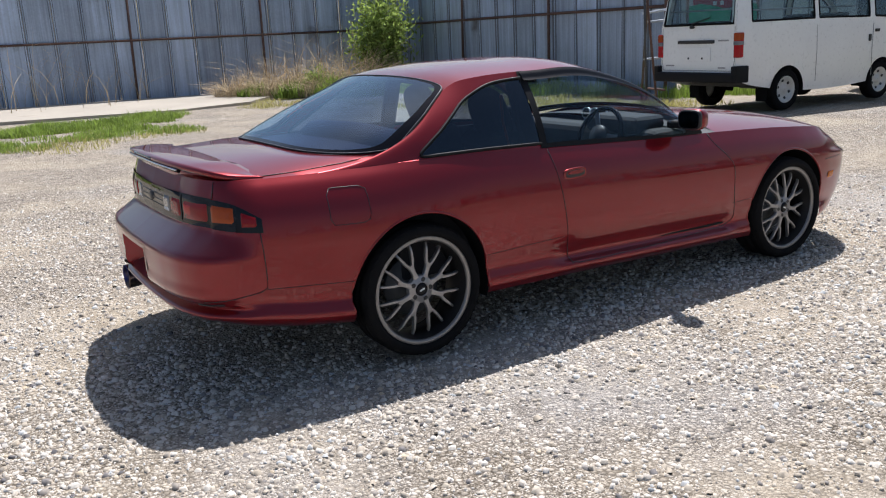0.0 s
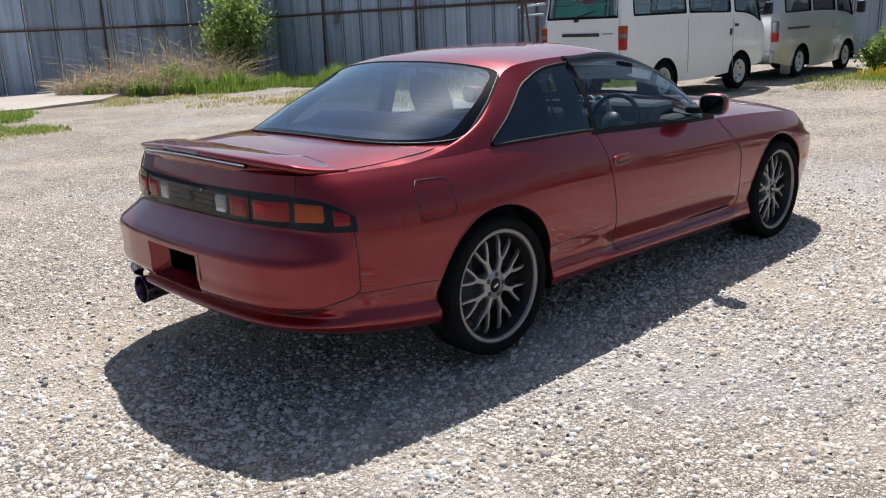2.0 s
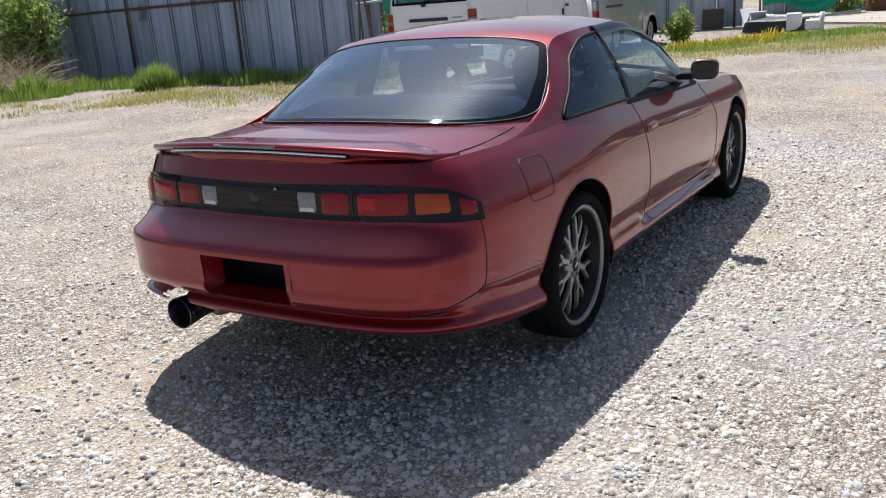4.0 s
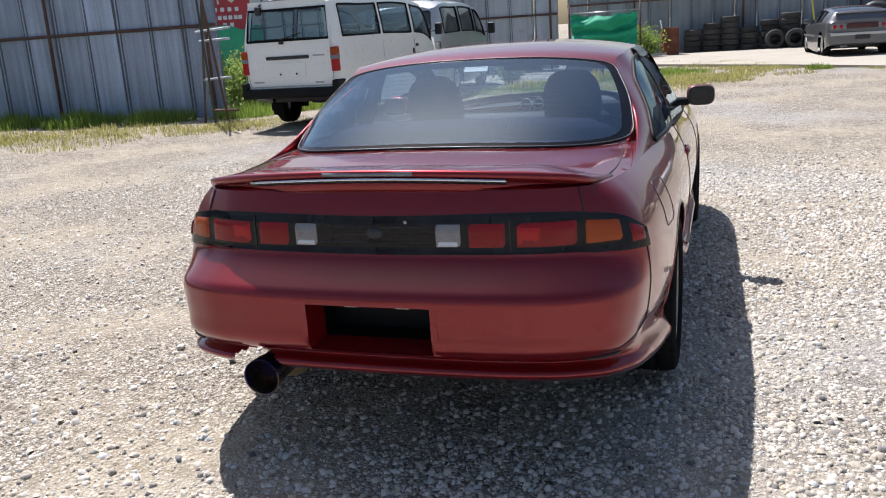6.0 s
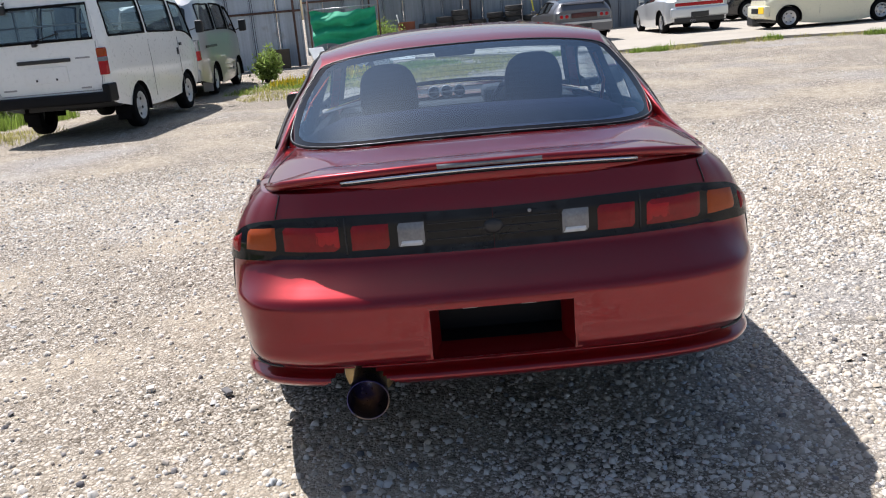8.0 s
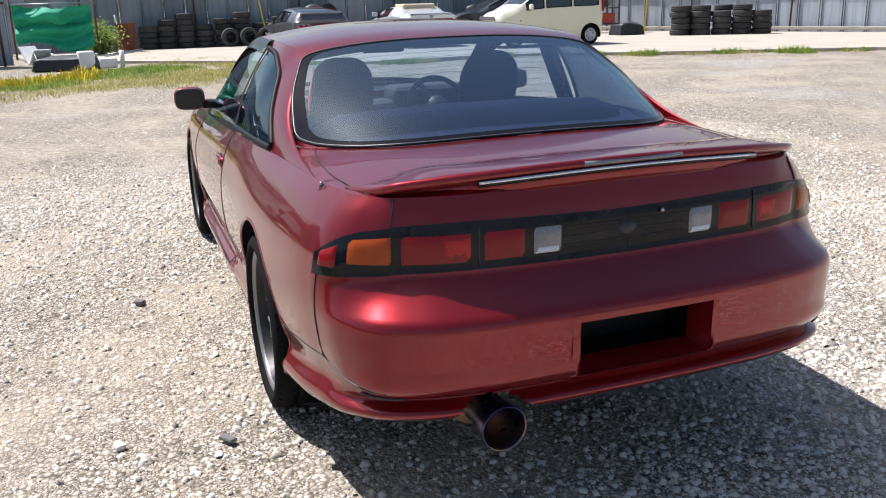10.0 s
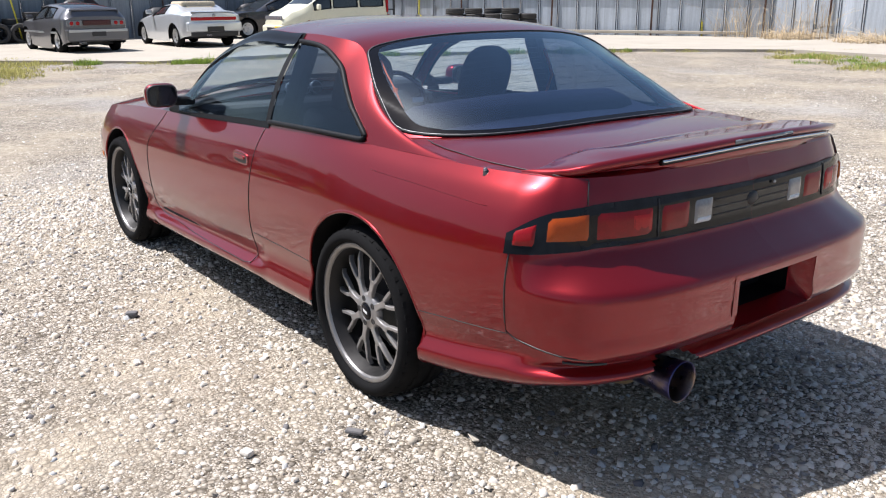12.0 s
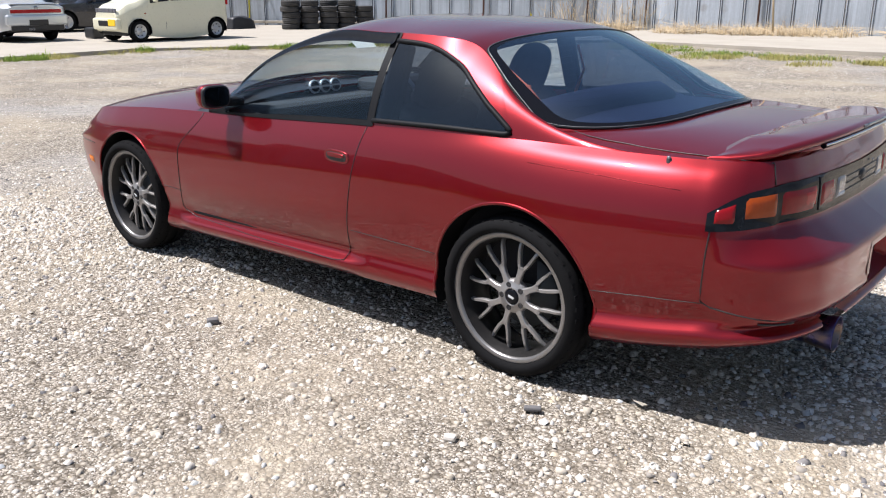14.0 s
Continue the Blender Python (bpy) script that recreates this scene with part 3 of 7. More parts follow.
def roof_patch(name, S, F, material, out=0.0):
    """A piece of the roof and its glass over a grid of (s, f), lifted off it by `out`."""
    e = 1e-3
    F = np.clip(F, -1, 1)
    N = np.cross(roof_at(S + e, F) - roof_at(S - e, F), roof_at(S, F + e) - roof_at(S, F - e))
    N /= np.maximum(np.linalg.norm(N, axis=-1, keepdims=True), 1e-12)
    N *= np.sign(N[..., 2:3].mean())
    P = roof_at(S, F) + N * out
    f = grid_faces(*P.shape[:2])
    a, b, c = (P.reshape(-1, 3)[list(f[len(f) // 2 + 3])[k]] for k in (0, 1, 2))
    if np.cross(b - a, c - a) @ N.reshape(-1, 3)[f[len(f) // 2 + 3][0]] < 0:
        f = [k[::-1] for k in f]
    return mesh_of(name, P.reshape(-1, 3), f, material, normals=N.reshape(-1, 3))


def shell_top():
    """Shoulder line of the left side as (x, y, z), from rear to front."""
    return SIDE[:, -1]


def cap(x0, x1, centre, n=50, m=40, rear=False, front=False, limit=None):
    """A panel across the car between the shoulders: boot deck or bonnet."""
    top = shell_top()
    long = top[(top[:, 1] > .35)]
    o = np.argsort(long[:, 0])
    lx, ly, lz = long[o].T
    xs = np.linspace(x0, x1, n)
    fs = np.linspace(-1, 1, m)
    ye, ze, zc = np.interp(xs, lx, ly), np.interp(xs, lx, lz), curve_at(centre, xs)
    P = np.zeros((n, m, 3))
    P[..., 1] = ye[:, None] * fs[None]
    P[..., 2] = zc[:, None] + (ze - zc)[:, None] * np.abs(fs[None])**2.6
    ro = np.argsort(top[:, 1])
    for k, on, i0 in ((0, rear, 0), (1, front, -1)):
        half = top[top[:, 0] < 1] if k == 0 else top[top[:, 0] > 2]
        half = half[np.argsort(half[:, 1])]
        if on:
            edge = np.interp(np.abs(P[i0, :, 1]), half[:, 1], half[:, 0])
            w = (np.linspace(1, 0, n) if k == 0 else np.linspace(0, 1, n))**3
            P[..., 0] += w[:, None] * (edge - xs[i0])[None]
    P[..., 0] += xs[:, None]
    if limit is not None:
        end = np.interp(np.abs(P[-1, :, 1]), limit[:, 0], limit[:, 1])
        P[..., 0] = P[:1, :, 0] + (P[..., 0] - P[:1, :, 0]) * ((end - P[0, :, 0]) / (P[-1, :, 0] - P[0, :, 0]))[None]
        P[..., 1] = np.interp(P[..., 0], lx, ly) * fs[None]
        zc, ze = curve_at(centre, P[..., 0]), np.interp(P[..., 0], lx, lz)
        P[..., 2] = zc + (ze - zc) * np.abs(fs[None])**(3.4 + 1.8 * smooth01(P[..., 0], -.62, -.25))
    return P


# coupe materials
M_FRIT = mat("black_glass_border", (0.006, 0.0065, 0.009), 0.06, spec=0.15, vary=0.05, rough_vary=0.02)
M_LAMP_BLACK = mat("smoked_lamp_panel", (0.006, 0.007, 0.009), 0.06, spec=0.26, vary=0.08, rough_vary=0.03)
M_RED_LENS = mat("red_lens", (0.20, 0.004, 0.007), 0.12, spec=0.3, vary=0.2, scale=30, fine=160)
M_RED_BRIGHT = mat("bright_red_lens", (0.36, 0.010, 0.013), 0.12, spec=0.3, vary=0.15, scale=30, fine=160)
M_ORANGE_LENS = mat("orange_lens", (0.30, 0.050, 0.006), 0.2, spec=0.3, vary=0.15, scale=30, fine=160)
M_MARKER = mat("amber_marker_lens", (0.60, 0.15, 0.012), 0.2, spec=0.4, vary=0.12, scale=30, fine=160)
M_CLEAR_LENS = mat("clear_lens", (0.16, 0.165, 0.175), 0.12, coat=0.8, vary=0.35, scale=25, fine=120)
M_LENS_FOOT = mat("frosted_lens_foot", (0.60, 0.62, 0.64), 0.3, vary=0.15, scale=20)
M_CHROME = mat("bright_moulding", (0.34, 0.34, 0.35), 0.3, 0.9, vary=0.1)
M_DULL = mat("dull_grey_moulding", (0.15, 0.15, 0.155), 0.42, 0.6, vary=0.2, scale=3)
M_DEFLECTOR = mat("smoked_deflector", (0.006, 0.0065, 0.008), 0.22, spec=0.16, vary=0.05)
M_STRIP = mat("bright_strip_glint", (0.62, 0.64, 0.68), 0.16, 0.9, vary=0.02, rough_vary=0.02)
M_WHEEL = mat("gunmetal_wheel", (0.30, 0.29, 0.285), 0.36, 0.55, vary=0.08, fine=80)
M_LIP = mat("machined_rim_lip", (0.225, 0.217, 0.212), 0.34, 0.6, vary=0.08, fine=80)
M_BARREL = mat("dark_rim_barrel", (0.020, 0.019, 0.019), 0.45, 0.4, vary=0.2)
M_SATIN = mat("satin_silver_plastic", (0.62, 0.63, 0.64), 0.35, 0.2, vary=0.04)
M_INT = mat("dark_interior", (0.016, 0.0165, 0.019), 0.85, spec=0.1, vary=0.2, fine=150)
M_DASH = mat("grey_dashboard", (0.05, 0.052, 0.055), 0.8, vary=0.15, fine=200, spec=0.2)
M_SEAT = mat("charcoal_seat_cloth", (0.024, 0.025, 0.029), 0.95, spec=0.1, vary=0.3, scale=12, fine=220, bump=0.0006, bump_scale=220)
M_SHELF = mat("navy_shelf_cloth", (0.016, 0.017, 0.036), 0.95, spec=0.1, vary=0.25, fine=180)
M_BELT = mat("orange_seat_belt", (0.75, 0.12, 0.02), 0.7, vary=0.1)
M_BURNT = mat("burnt_steel_exhaust", (0.17, 0.13, 0.11), 0.3, 0.95, vary=0.3, scale=12, fine=60, dark=(0.05, 0.05, 0.14), dark_at=0.55, dark_scale=9)
M_GOLD = mat("brassy_muffler", (0.42, 0.31, 0.16), 0.4, 0.8, vary=0.25, scale=9)
M_PAPER = mat("white_paper", (0.75, 0.75, 0.72), 0.8, vary=0.08)
M_MIRROR = mat("mirror_glass", (0.035, 0.04, 0.047), 0.03, 1.0, vary=0.0, rough_vary=0.0)

NA, NH = SIDE.shape[:2]
PLAN_LEN = float(np.linalg.norm(np.diff(np.array(PLAN), axis=0), axis=1).sum())


def skin(l, z, out=0.0):
    """A point of the left side at the plan distance l from the rear centre and the height z, lifted by `out`."""
    l, z = np.asarray(l, float), np.asarray(z, float)
    u = np.clip(np.abs(l) / PLAN_LEN * (NA - 1), 0, NA - 1.001)
    i = u.astype(int)
    fu = (u - i)[..., None]
    zb, zs = SIDE[:, 0, 2], SIDE[:, -1, 2]
    b, t = zb[i] * (1 - fu[..., 0]) + zb[i + 1] * fu[..., 0], zs[i] * (1 - fu[..., 0]) + zs[i + 1] * fu[..., 0]
    v = np.clip((z - b) / (t - b), 0, 1) * (NH - 1.001)
    j = v.astype(int)
    fv = (v - j)[..., None]
    mixp = lambda A: (A[i, j] * (1 - fu) + A[i + 1, j] * fu) * (1 - fv) + (A[i, j + 1] * (1 - fu) + A[i + 1, j + 1] * fu) * fv
    p = mixp(SIDE) + np.asarray(out, float)[..., None] * mixp(SIDE_N)
    p[..., 1] *= np.where(l < 0, -1, 1)
    return p


def plan_l(x):
    """Distance along the plan from the rear centre to where the side reaches x."""
    p = np.array(PLAN)
    d = np.concatenate([[0], np.cumsum(np.linalg.norm(np.diff(p, axis=0), axis=1))])
    return float(np.interp(x, p[:, 0], d))


def patch(l0, l1, z0, z1, out, n=10, m=6, lift_edge=True):
    """A raised lens on the skin between two distances and two heights; z0 and z1 may be functions of l."""
    ls = np.linspace(l0, l1, n)
    f0 = z0 if callable(z0) else (lambda q: z0 + 0 * q)
    f1 = z1 if callable(z1) else (lambda q: z1 + 0 * q)
    T = np.linspace(0, 1, m)
    L = np.repeat(ls[:, None], m, 1)
    Z = f0(np.abs(L)) + (f1(np.abs(L)) - f0(np.abs(L))) * T[None]
    lift = np.full(L.shape, out)
    if lift_edge:
        lift[0] = lift[-1] = lift[:, 0] = lift[:, -1] = out * .35
    return skin(L, Z, lift)


def patch_mesh(name, P, material):
    return surf_mesh(name, P, material, out=(-1, 0, 0) if abs(P[..., 1].mean()) < .70 else (-.3, np.sign(P[..., 1].mean()), 0))


def seam(root, name, pts, flip=None, r=.0019, material=None, label=""):
    """A thin dark joint laid on the side through (x, z) points, on the left (+1) or right (-1)."""
    for sgn in ((1, -1) if flip is None else (flip,)):
        q = []
        pts_ = np.array(pts, float)
        s = np.concatenate([[0], np.cumsum(np.linalg.norm(np.diff(pts_, axis=0), axis=1))])
        for k in np.linspace(0, s[-1], max(4, int(s[-1] / .03))):
            x, z = np.interp(k, s, pts_[:, 0]), np.interp(k, s, pts_[:, 1])
            q.append((x, sgn * (side_y(x, z) + .0006), z))
        part(name, tube(q, r, 5), material or M_BLACK, root, label)


def grid_tube(fn, params, r, seg=6, sgn=1):
    p = [fn(*k) for k in params]
    return tube([(a[0], a[1] * sgn, a[2]) for a in p], r, seg)


def wheel(root, x, y):
    """One road wheel; its face looks to the outside."""
    sg = 1 if y > 0 else -1
    w = part("wheel", lathe([(.225, -.10), (.232, -.085), (.212, -.07), (.207, .0), (.214, .040), (.226, .076)], 48), M_BARREL, root)
    w.matrix_local = pose(x, y - sg * .064, HUB_Z + .004, 0, RNG.uniform(0, 360), 0 if sg > 0 else 180)
    R = R_TYRE
    prof = [(.228, -.098), (.252, -.108), (.280, -.104), (R - .006, -.092), (R, -.07), (R, -.036), (R - .008, -.034), (R - .008, -.028), (R, -.026), (R, .026), (R - .008, .028), (R - .008, .034),
            (R, .036), (R, .064), (R - .008, .088), (.284, .099), (.266, .104), (.254, .100), (.247, .084)]
    part("tyre", lathe(prof, 64), M_RUBBER, w, "black low-profile tyre")
    ang = np.linspace(0, 2 * math.pi, 45)[:-1]
    tv, tf = [], []
    for a in ang:
        for sd in (-1, 1):
            o = len(tv)
            for rr in (R - .004, R + .0018):
                for y_, da in ((.040, -.012), (.040, .034), (.092, .052), (.092, .006)):
                    r_ = rr - (.009 if y_ > .08 else 0)
                    tv.append((r_ * math.cos(a + da * sd), sd * y_, r_ * math.sin(a + da * sd)))
            tf += [(o + 4, o + 5, o + 6, o + 7), (o, o + 1, o + 5, o + 4), (o + 1, o + 2, o + 6, o + 5), (o + 2, o + 3, o + 7, o + 6), (o + 3, o, o + 4, o + 7)]
    tagged(part("tread", mesh_of("tread", tv, tf, M_RUBBER), parent=w), kind="stuff")
    part("rim_lip", lathe([(.221, .046), (.2255, .074), (.229, .084), (.2325, .0868), (.244, .0872), (.2475, .086), (.247, .078)], 64), M_LIP, w, "machined rim lip")
    hub = lathe([(.0305, .054), (.0315, .0595), (.035, .0605), (.037, .0580), (.057, .0575), (.064, .053), (.066, .034)], 48)
    part("hub", hub, M_WHEEL, w)
    part("centre_cap", lathe([(.0005, .064), (.022, .0635), (.0275, .061), (.030, .054)], 32), M_FRIT, w, "black centre cap")
    part("cap_mark", box(.026, .002, .009, (0, .0642, 0), .001), M_SATIN, w)
    # a spoke is a short waisted stem that forks into two thin arms
    bm = bmesh.new()
    face = lambda r: .0570 - .05 * max(0.0, r - .07) - .55 * max(0.0, r - .13)**2 - .42 * max(0.0, r - .188)
    stem = [(.050 + .0075 * i, 0.0, .0112 + .0080 * max(0.0, 1 - i / 4)**1.5 + .0011 * max(0.0, i - 6)) for i in range(11)]
    arms = [[(.116 + .0097 * i, sd * (.0062 + .0350 * (i / 10)**.72), .0078 - .0024 * (i / 10)) for i in range(11)] for sd in (-1, 1)]
    for run in [stem] + arms:
        rings = []
        for zz, xx, ww in run:
            yy = face(zz)
            rings.append([bm.verts.new((xx + ww * u, yy - d, zz)) for u, d in ((-1.0, .016), (-.98, .003), (-.72, 0), (.72, 0), (.98, .003), (1.0, .016))])
        for r0, r1 in zip(rings, rings[1:]):
            for i in range(5):
                bm.faces.new((r0[i], r0[i + 1], r1[i + 1], r1[i]))
            bm.faces.new((r0[5], r0[0], r1[0], r1[5]))
        bm.faces.new(rings[0])
        bm.faces.new(rings[-1][::-1])
    bmesh.ops.recalc_face_normals(bm, faces=bm.faces)
    me = bpy.data.meshes.new("spoke")
    bm.to_mesh(me)
    bm.free()
    me.materials.append(M_WHEEL)
    for k in range(8):
        part("spoke", me, parent=w, m=pose(0, 0, 0, 0, 45 * k, 0))
    for k in range(5):
        a = 2 * math.pi * k / 5 + .3
        bm = lathe([(.0005, .0580), (.0062, .0580), (.0080, .0592), (.0102, .0590), (.0110, .0582), (.0110, .048)], 12)
        bmesh.ops.translate(bm, vec=(.0465 * math.cos(a), 0, .0465 * math.sin(a)), verts=bm.verts)
        part("wheel_nut", bm, M_BLACK, w)
    part("brake_disc", lathe([(.001, -.03), (.138, -.03), (.138, -.048), (.001, -.048)], 32), M_DARKSTEEL, w)
    return w


def half_window_top(s):
    return curve_at([(1.27, .055), (1.33, .19), (1.55, .42), (1.95, .645), (2.6, .79), (3.1, .875), (3.75, .91)], s)


def seat(root, y, name="front_seat"):
    """Front seat with a high rounded back; the head part is joined on."""
    def cushion(sx, sy, sz, at, rot, bev):
        bm = box(sx, sy, sz, at, bev, rot, seg=4)
        for f in bm.faces:
            f.smooth = True
        return bm
    lean = Matrix.Rotation(radians(-20), 4, "Y")
    back = part(name, cushion(.16, .50, .62, (.86, y, .60), lean, .07), M_SEAT, root, "charcoal cloth bucket seat")
    part("seat_base", cushion(.52, .50, .16, (1.12, y, .34), Matrix.Rotation(radians(-6), 4, "Y"), .06), M_SEAT, back)
    bm = bmesh.new()
    n, m = 18, 14
    P = []
    for i in range(n):
        for j in range(m):
            u, v = -math.pi / 2 + math.pi * i / (n - 1), 2 * math.pi * j / m
            c = math.copysign(abs(math.cos(u))**.6, math.cos(u))
            cx = math.copysign(abs(math.cos(v))**.7, math.cos(v)) * c
            cy = math.copysign(abs(math.sin(v))**.6, math.sin(v)) * c
            P.append((.060 * cx, .134 * cy * (1 - .10 * math.sin(u)), .140 * math.copysign(abs(math.sin(u))**.7, math.sin(u))))
    f = [(i * m + j, i * m + (j + 1) % m, (i + 1) * m + (j + 1) % m, (i + 1) * m + j) for i in range(n - 1) for j in range(m)]
    me = mesh_of("headrest", P, f, M_SEAT, smooth=True)
    part("headrest", me, parent=back, m=Matrix.Translation((.735, y, .985)) @ lean)


def red_coupe():
    root = thing("sports_coupe", "dark red pearl two-door coupe with rear spoiler, parked on gravel", "car")
    cx, cz, cy = CELL[..., 0], CELL[..., 2], CELL[..., 1]
    bump = (cx < -.70) & (cz < .688)
    hole = (cx < -.9) & (np.abs(cy) < .208) & (cz > .398) & (cz < .562)
    notch = ((cy - .415) / .118)**2 + ((cz - .295) / .078)**2 < 1
    fbump = (cx > 2.86) & (cz < .548)
    door = (cx > door_rear(cz)) & (cx < door_front(cz)) & (cz > .262)
    for flip in (False, True):
        part("door", panel_mesh("door", door, flip), parent=root)
        part("wing", panel_mesh("wing", (cx >= door_front(cz)) & ~fbump & (cz > .262), flip), parent=root)
        part("rear_quarter", panel_mesh("rear_quarter", ~door & (cx < 1.5) & ~bump & (cz > .262), flip), parent=root)
        part("side_skirt", panel_mesh("side_skirt", (cz <= .262) & ~bump & ~fbump, flip), parent=root)
    for nm, mask in (("rear_bumper", bump & ~hole), ("front_bumper", fbump)):
        ob = part(nm, panel_mesh(nm, mask & ~notch, False), parent=root)
        part("bumper_half", panel_mesh(nm, mask, True), parent=ob)
    lid = cap(-.885, .02, [(-1, .893), (-.9, .900), (-.6, .922), (-.38, .925), (.1, .90)], rear=True, limit=np.array([(abs(p[1]), p[0] + .035) for p in roof_at(np.full(12, .04), np.linspace(0, 1, 12))] + [(.76, .07)]))
    # the lid rises to meet the lower edge of the rear glass
    for j in range(lid.shape[1]):
        col = lid[:, j]
        for _ in range(2):
            f = np.clip(np.abs(col[:, 1]) / .70, 0, 1)
            edge = roof_at(np.zeros(len(f)), f)
            k = int(np.argmin(np.abs(col[:, 0] - edge[:, 0])))
            rise = float(np.clip(edge[k, 2] - .001 - col[k, 2], -.004, .016))
            col[:, 2] += rise * smooth01(col[:, 0], edge[k, 0] - .13, edge[k, 0]) * float(np.clip((.75 - abs(col[k, 1])) / .05, 0, 1))
    # under the foot of each rear pillar the lid's sheet drops below the pillar's sheet
    foot = cheek_at(np.zeros(20), np.linspace(0, 1, 20))
    fy, fz = np.interp(lid[..., 0], foot[:, 0], foot[:, 1]), np.interp(lid[..., 0], foot[:, 0], foot[:, 2])
    near = smooth01(np.abs(lid[..., 1]), fy - .03, fy) * (lid[..., 0] > -.5)
    lid[..., 2] -= near * np.maximum(0, lid[..., 2] - fz + .004)
    part("boot_lid", surf_mesh("boot_lid", lid, M_PAINT), parent=root)
    def deck_z(x, y):
        """Height of the boot lid at (x, y), from the plane through its nearest points."""
        q = lid.reshape(-1, 3)
        q = q[np.argsort((q[:, 0] - x)**2 + (q[:, 1] - y)**2)[:9]]
        k = np.linalg.lstsq(np.column_stack([q[:, :2], np.ones(9)]), q[:, 2], rcond=None)[0]
        return float(k @ np.array([x, y, 1.0]))
    part("bonnet", surf_mesh("bonnet", cap(1.93, 3.26, [(1.6, .93), (2.0, .900), (2.5, .856), (2.9, .798), (3.2, .715), (3.42, .62)], front=True), M_PAINT), parent=root)
    part("roof", surf_mesh("roof", sheet(roof_at, np.linspace(1.95, 5.08, 40), np.linspace(-1, 1, 48)), M_PAINT), parent=root)
    lining = sheet(roof_at, np.linspace(2.0, 5.05, 20), np.linspace(-.97, .97, 20))
    lining[..., 2] -= .028
    part("headlining", surf_mesh("headlining", lining, M_INT, out=(0, 0, -1)), parent=root)

    # rear glass with its black border and bright moulding
    clear, border, whole = (.085, 1.925, .940, 10.5), (.004, 1.985, .998, 12.0), (0.0, 2.0, 1.0, 90.0)
    rg = part("rear_window", roof_patch("rear_window", *rounded(*clear), M_GLASS_REAR, .004), parent=root, label="tinted rear window with black border")
    part("glass_border", roof_patch("glass_border", *ring_between(clear, border, 160, 6), M_FRIT, .004), parent=rg)
    part("window_surround", roof_patch("window_surround", *ring_between(border, whole, 160, 4), M_PAINT), parent=root)
    for sv in np.linspace(.34, 1.72, 13):
        q = roof_at(np.full(20, sv), np.linspace(-.86, .86, 20)) + np.array([.002, 0, -.001])
        part("heater_line", tube(q, .0005, 4), M_TRIM, rg)
    S_, F_ = ring_between(border, border, 160, 2)
    rim = roof_at(S_[:, 0], F_[:, 0])
    part("moulding", tube(rim + np.array([-.001, 0, .002]), .0034, 6), M_TRIM, rg)
    inset = (border[0] + .004, border[1] - .004, border[2] - .004, border[3])
    S_, F_ = ring_between(inset, inset, 160, 2)
    bright = roof_at(S_[:, 0], F_[:, 0]) + np.array([-.002, 0, .0055])
    part("grey_moulding", tube(np.vstack([bright, bright[:1]]), .0021, 6), M_DULL, rg, "thin dull grey moulding")
    for sgn in (1, -1):
        part("windscreen_pillar", surf_mesh("windscreen_pillar", sheet(roof_at, np.linspace(5.05, 7, 24), np.linspace(.94, 1, 5)), M_PAINT, flip=sgn < 0), parent=root)
    ws = part("windscreen", surf_mesh("windscreen", sheet(roof_at, np.linspace(5.14, 6.86, 24), np.linspace(-.90, .90, 30)), M_GLASS), parent=root)
    for ss, ff in (((5.06, 5.14), (-.94, .94)), ((6.86, 7), (-.94, .94)), ((5.14, 6.86), (-.94, -.90)), ((5.14, 6.86), (.90, .94))):
        part("glass_border", surf_mesh("glass_border", sheet(roof_at, np.linspace(*ss, 14), np.linspace(*ff, 24)), M_FRIT), parent=ws)

    cw = cap(1.74, 1.96, [(1.6, .872), (2.1, .888)], 6, 24)
    part("cowl", surf_mesh("cowl", cw, M_BLACK), parent=root)
    # side glass, pillars and rubber
    for sgn in (1, -1):
        fl = sgn < 0
        out = (0, 1, .3)
        lofted = lambda s0, s1, lo, hi, n=26, m=8, d=0.0: np.array([[cheek_at(np.array(s), np.array(lo(s) + (hi(s) - lo(s)) * t)) + np.array([0, d, d * .4]) for t in np.linspace(0, 1, m)] for s in np.linspace(s0, s1, n)])
        k = lambda c: (lambda s: c)
        qw = part("quarter_window", surf_mesh("quarter_window", lofted(1.28, 3.70, k(.05), half_window_top), M_GLASS_DARK, out, fl), parent=root, label="dark tinted quarter window")
        part("rear_pillar", surf_mesh("rear_pillar", lofted(1.27, 3.80, half_window_top, k(1.0), 40), M_PAINT, out, fl), parent=root)
        part("rear_pillar", surf_mesh("rear_pillar", lofted(0, 1.27, k(0), k(1), 20, 14), M_PAINT, out, fl), parent=root)
        base = np.array([cheek_at(np.array(0.0), np.array(h)) for h in np.linspace(0, 1, 14)])
        skirt = np.stack([base + np.array([-.130 * q, -.012 * q, -.034 * q * q]) for q in np.linspace(1, 0, 6)])
        part("rear_pillar", surf_mesh("rear_pillar", skirt, M_PAINT, (-.2, .1, 1), fl), parent=root)
        part("rear_pillar", surf_mesh("rear_pillar", lofted(1.27, 3.80, k(0), k(.05)), M_PAINT, out, fl), parent=root)
        ring = [(s, float(half_window_top(np.array(s)))) for s in np.linspace(1.28, 3.72, 40)]
        ring = [(3.72, .05)] + [(s, .05) for s in np.linspace(3.6, 1.40, 22)] + [(1.345, .055), (1.305, .07), (1.292, .11), (1.312, .17)] + ring[3:]
        part("window_rubber", grid_tube(lambda s, h: cheek_at(np.array(s), np.array(h)) + np.array([0, .002, 0]), ring, .0105 if sgn > 0 else .0080, 8, sgn), M_TRIM, qw)
        dw = part("door_window", surf_mesh("door_window", lofted(3.82, 6.72, k(.035), k(.95)), M_GLASS, out, fl), parent=root, label="lightly tinted door window")
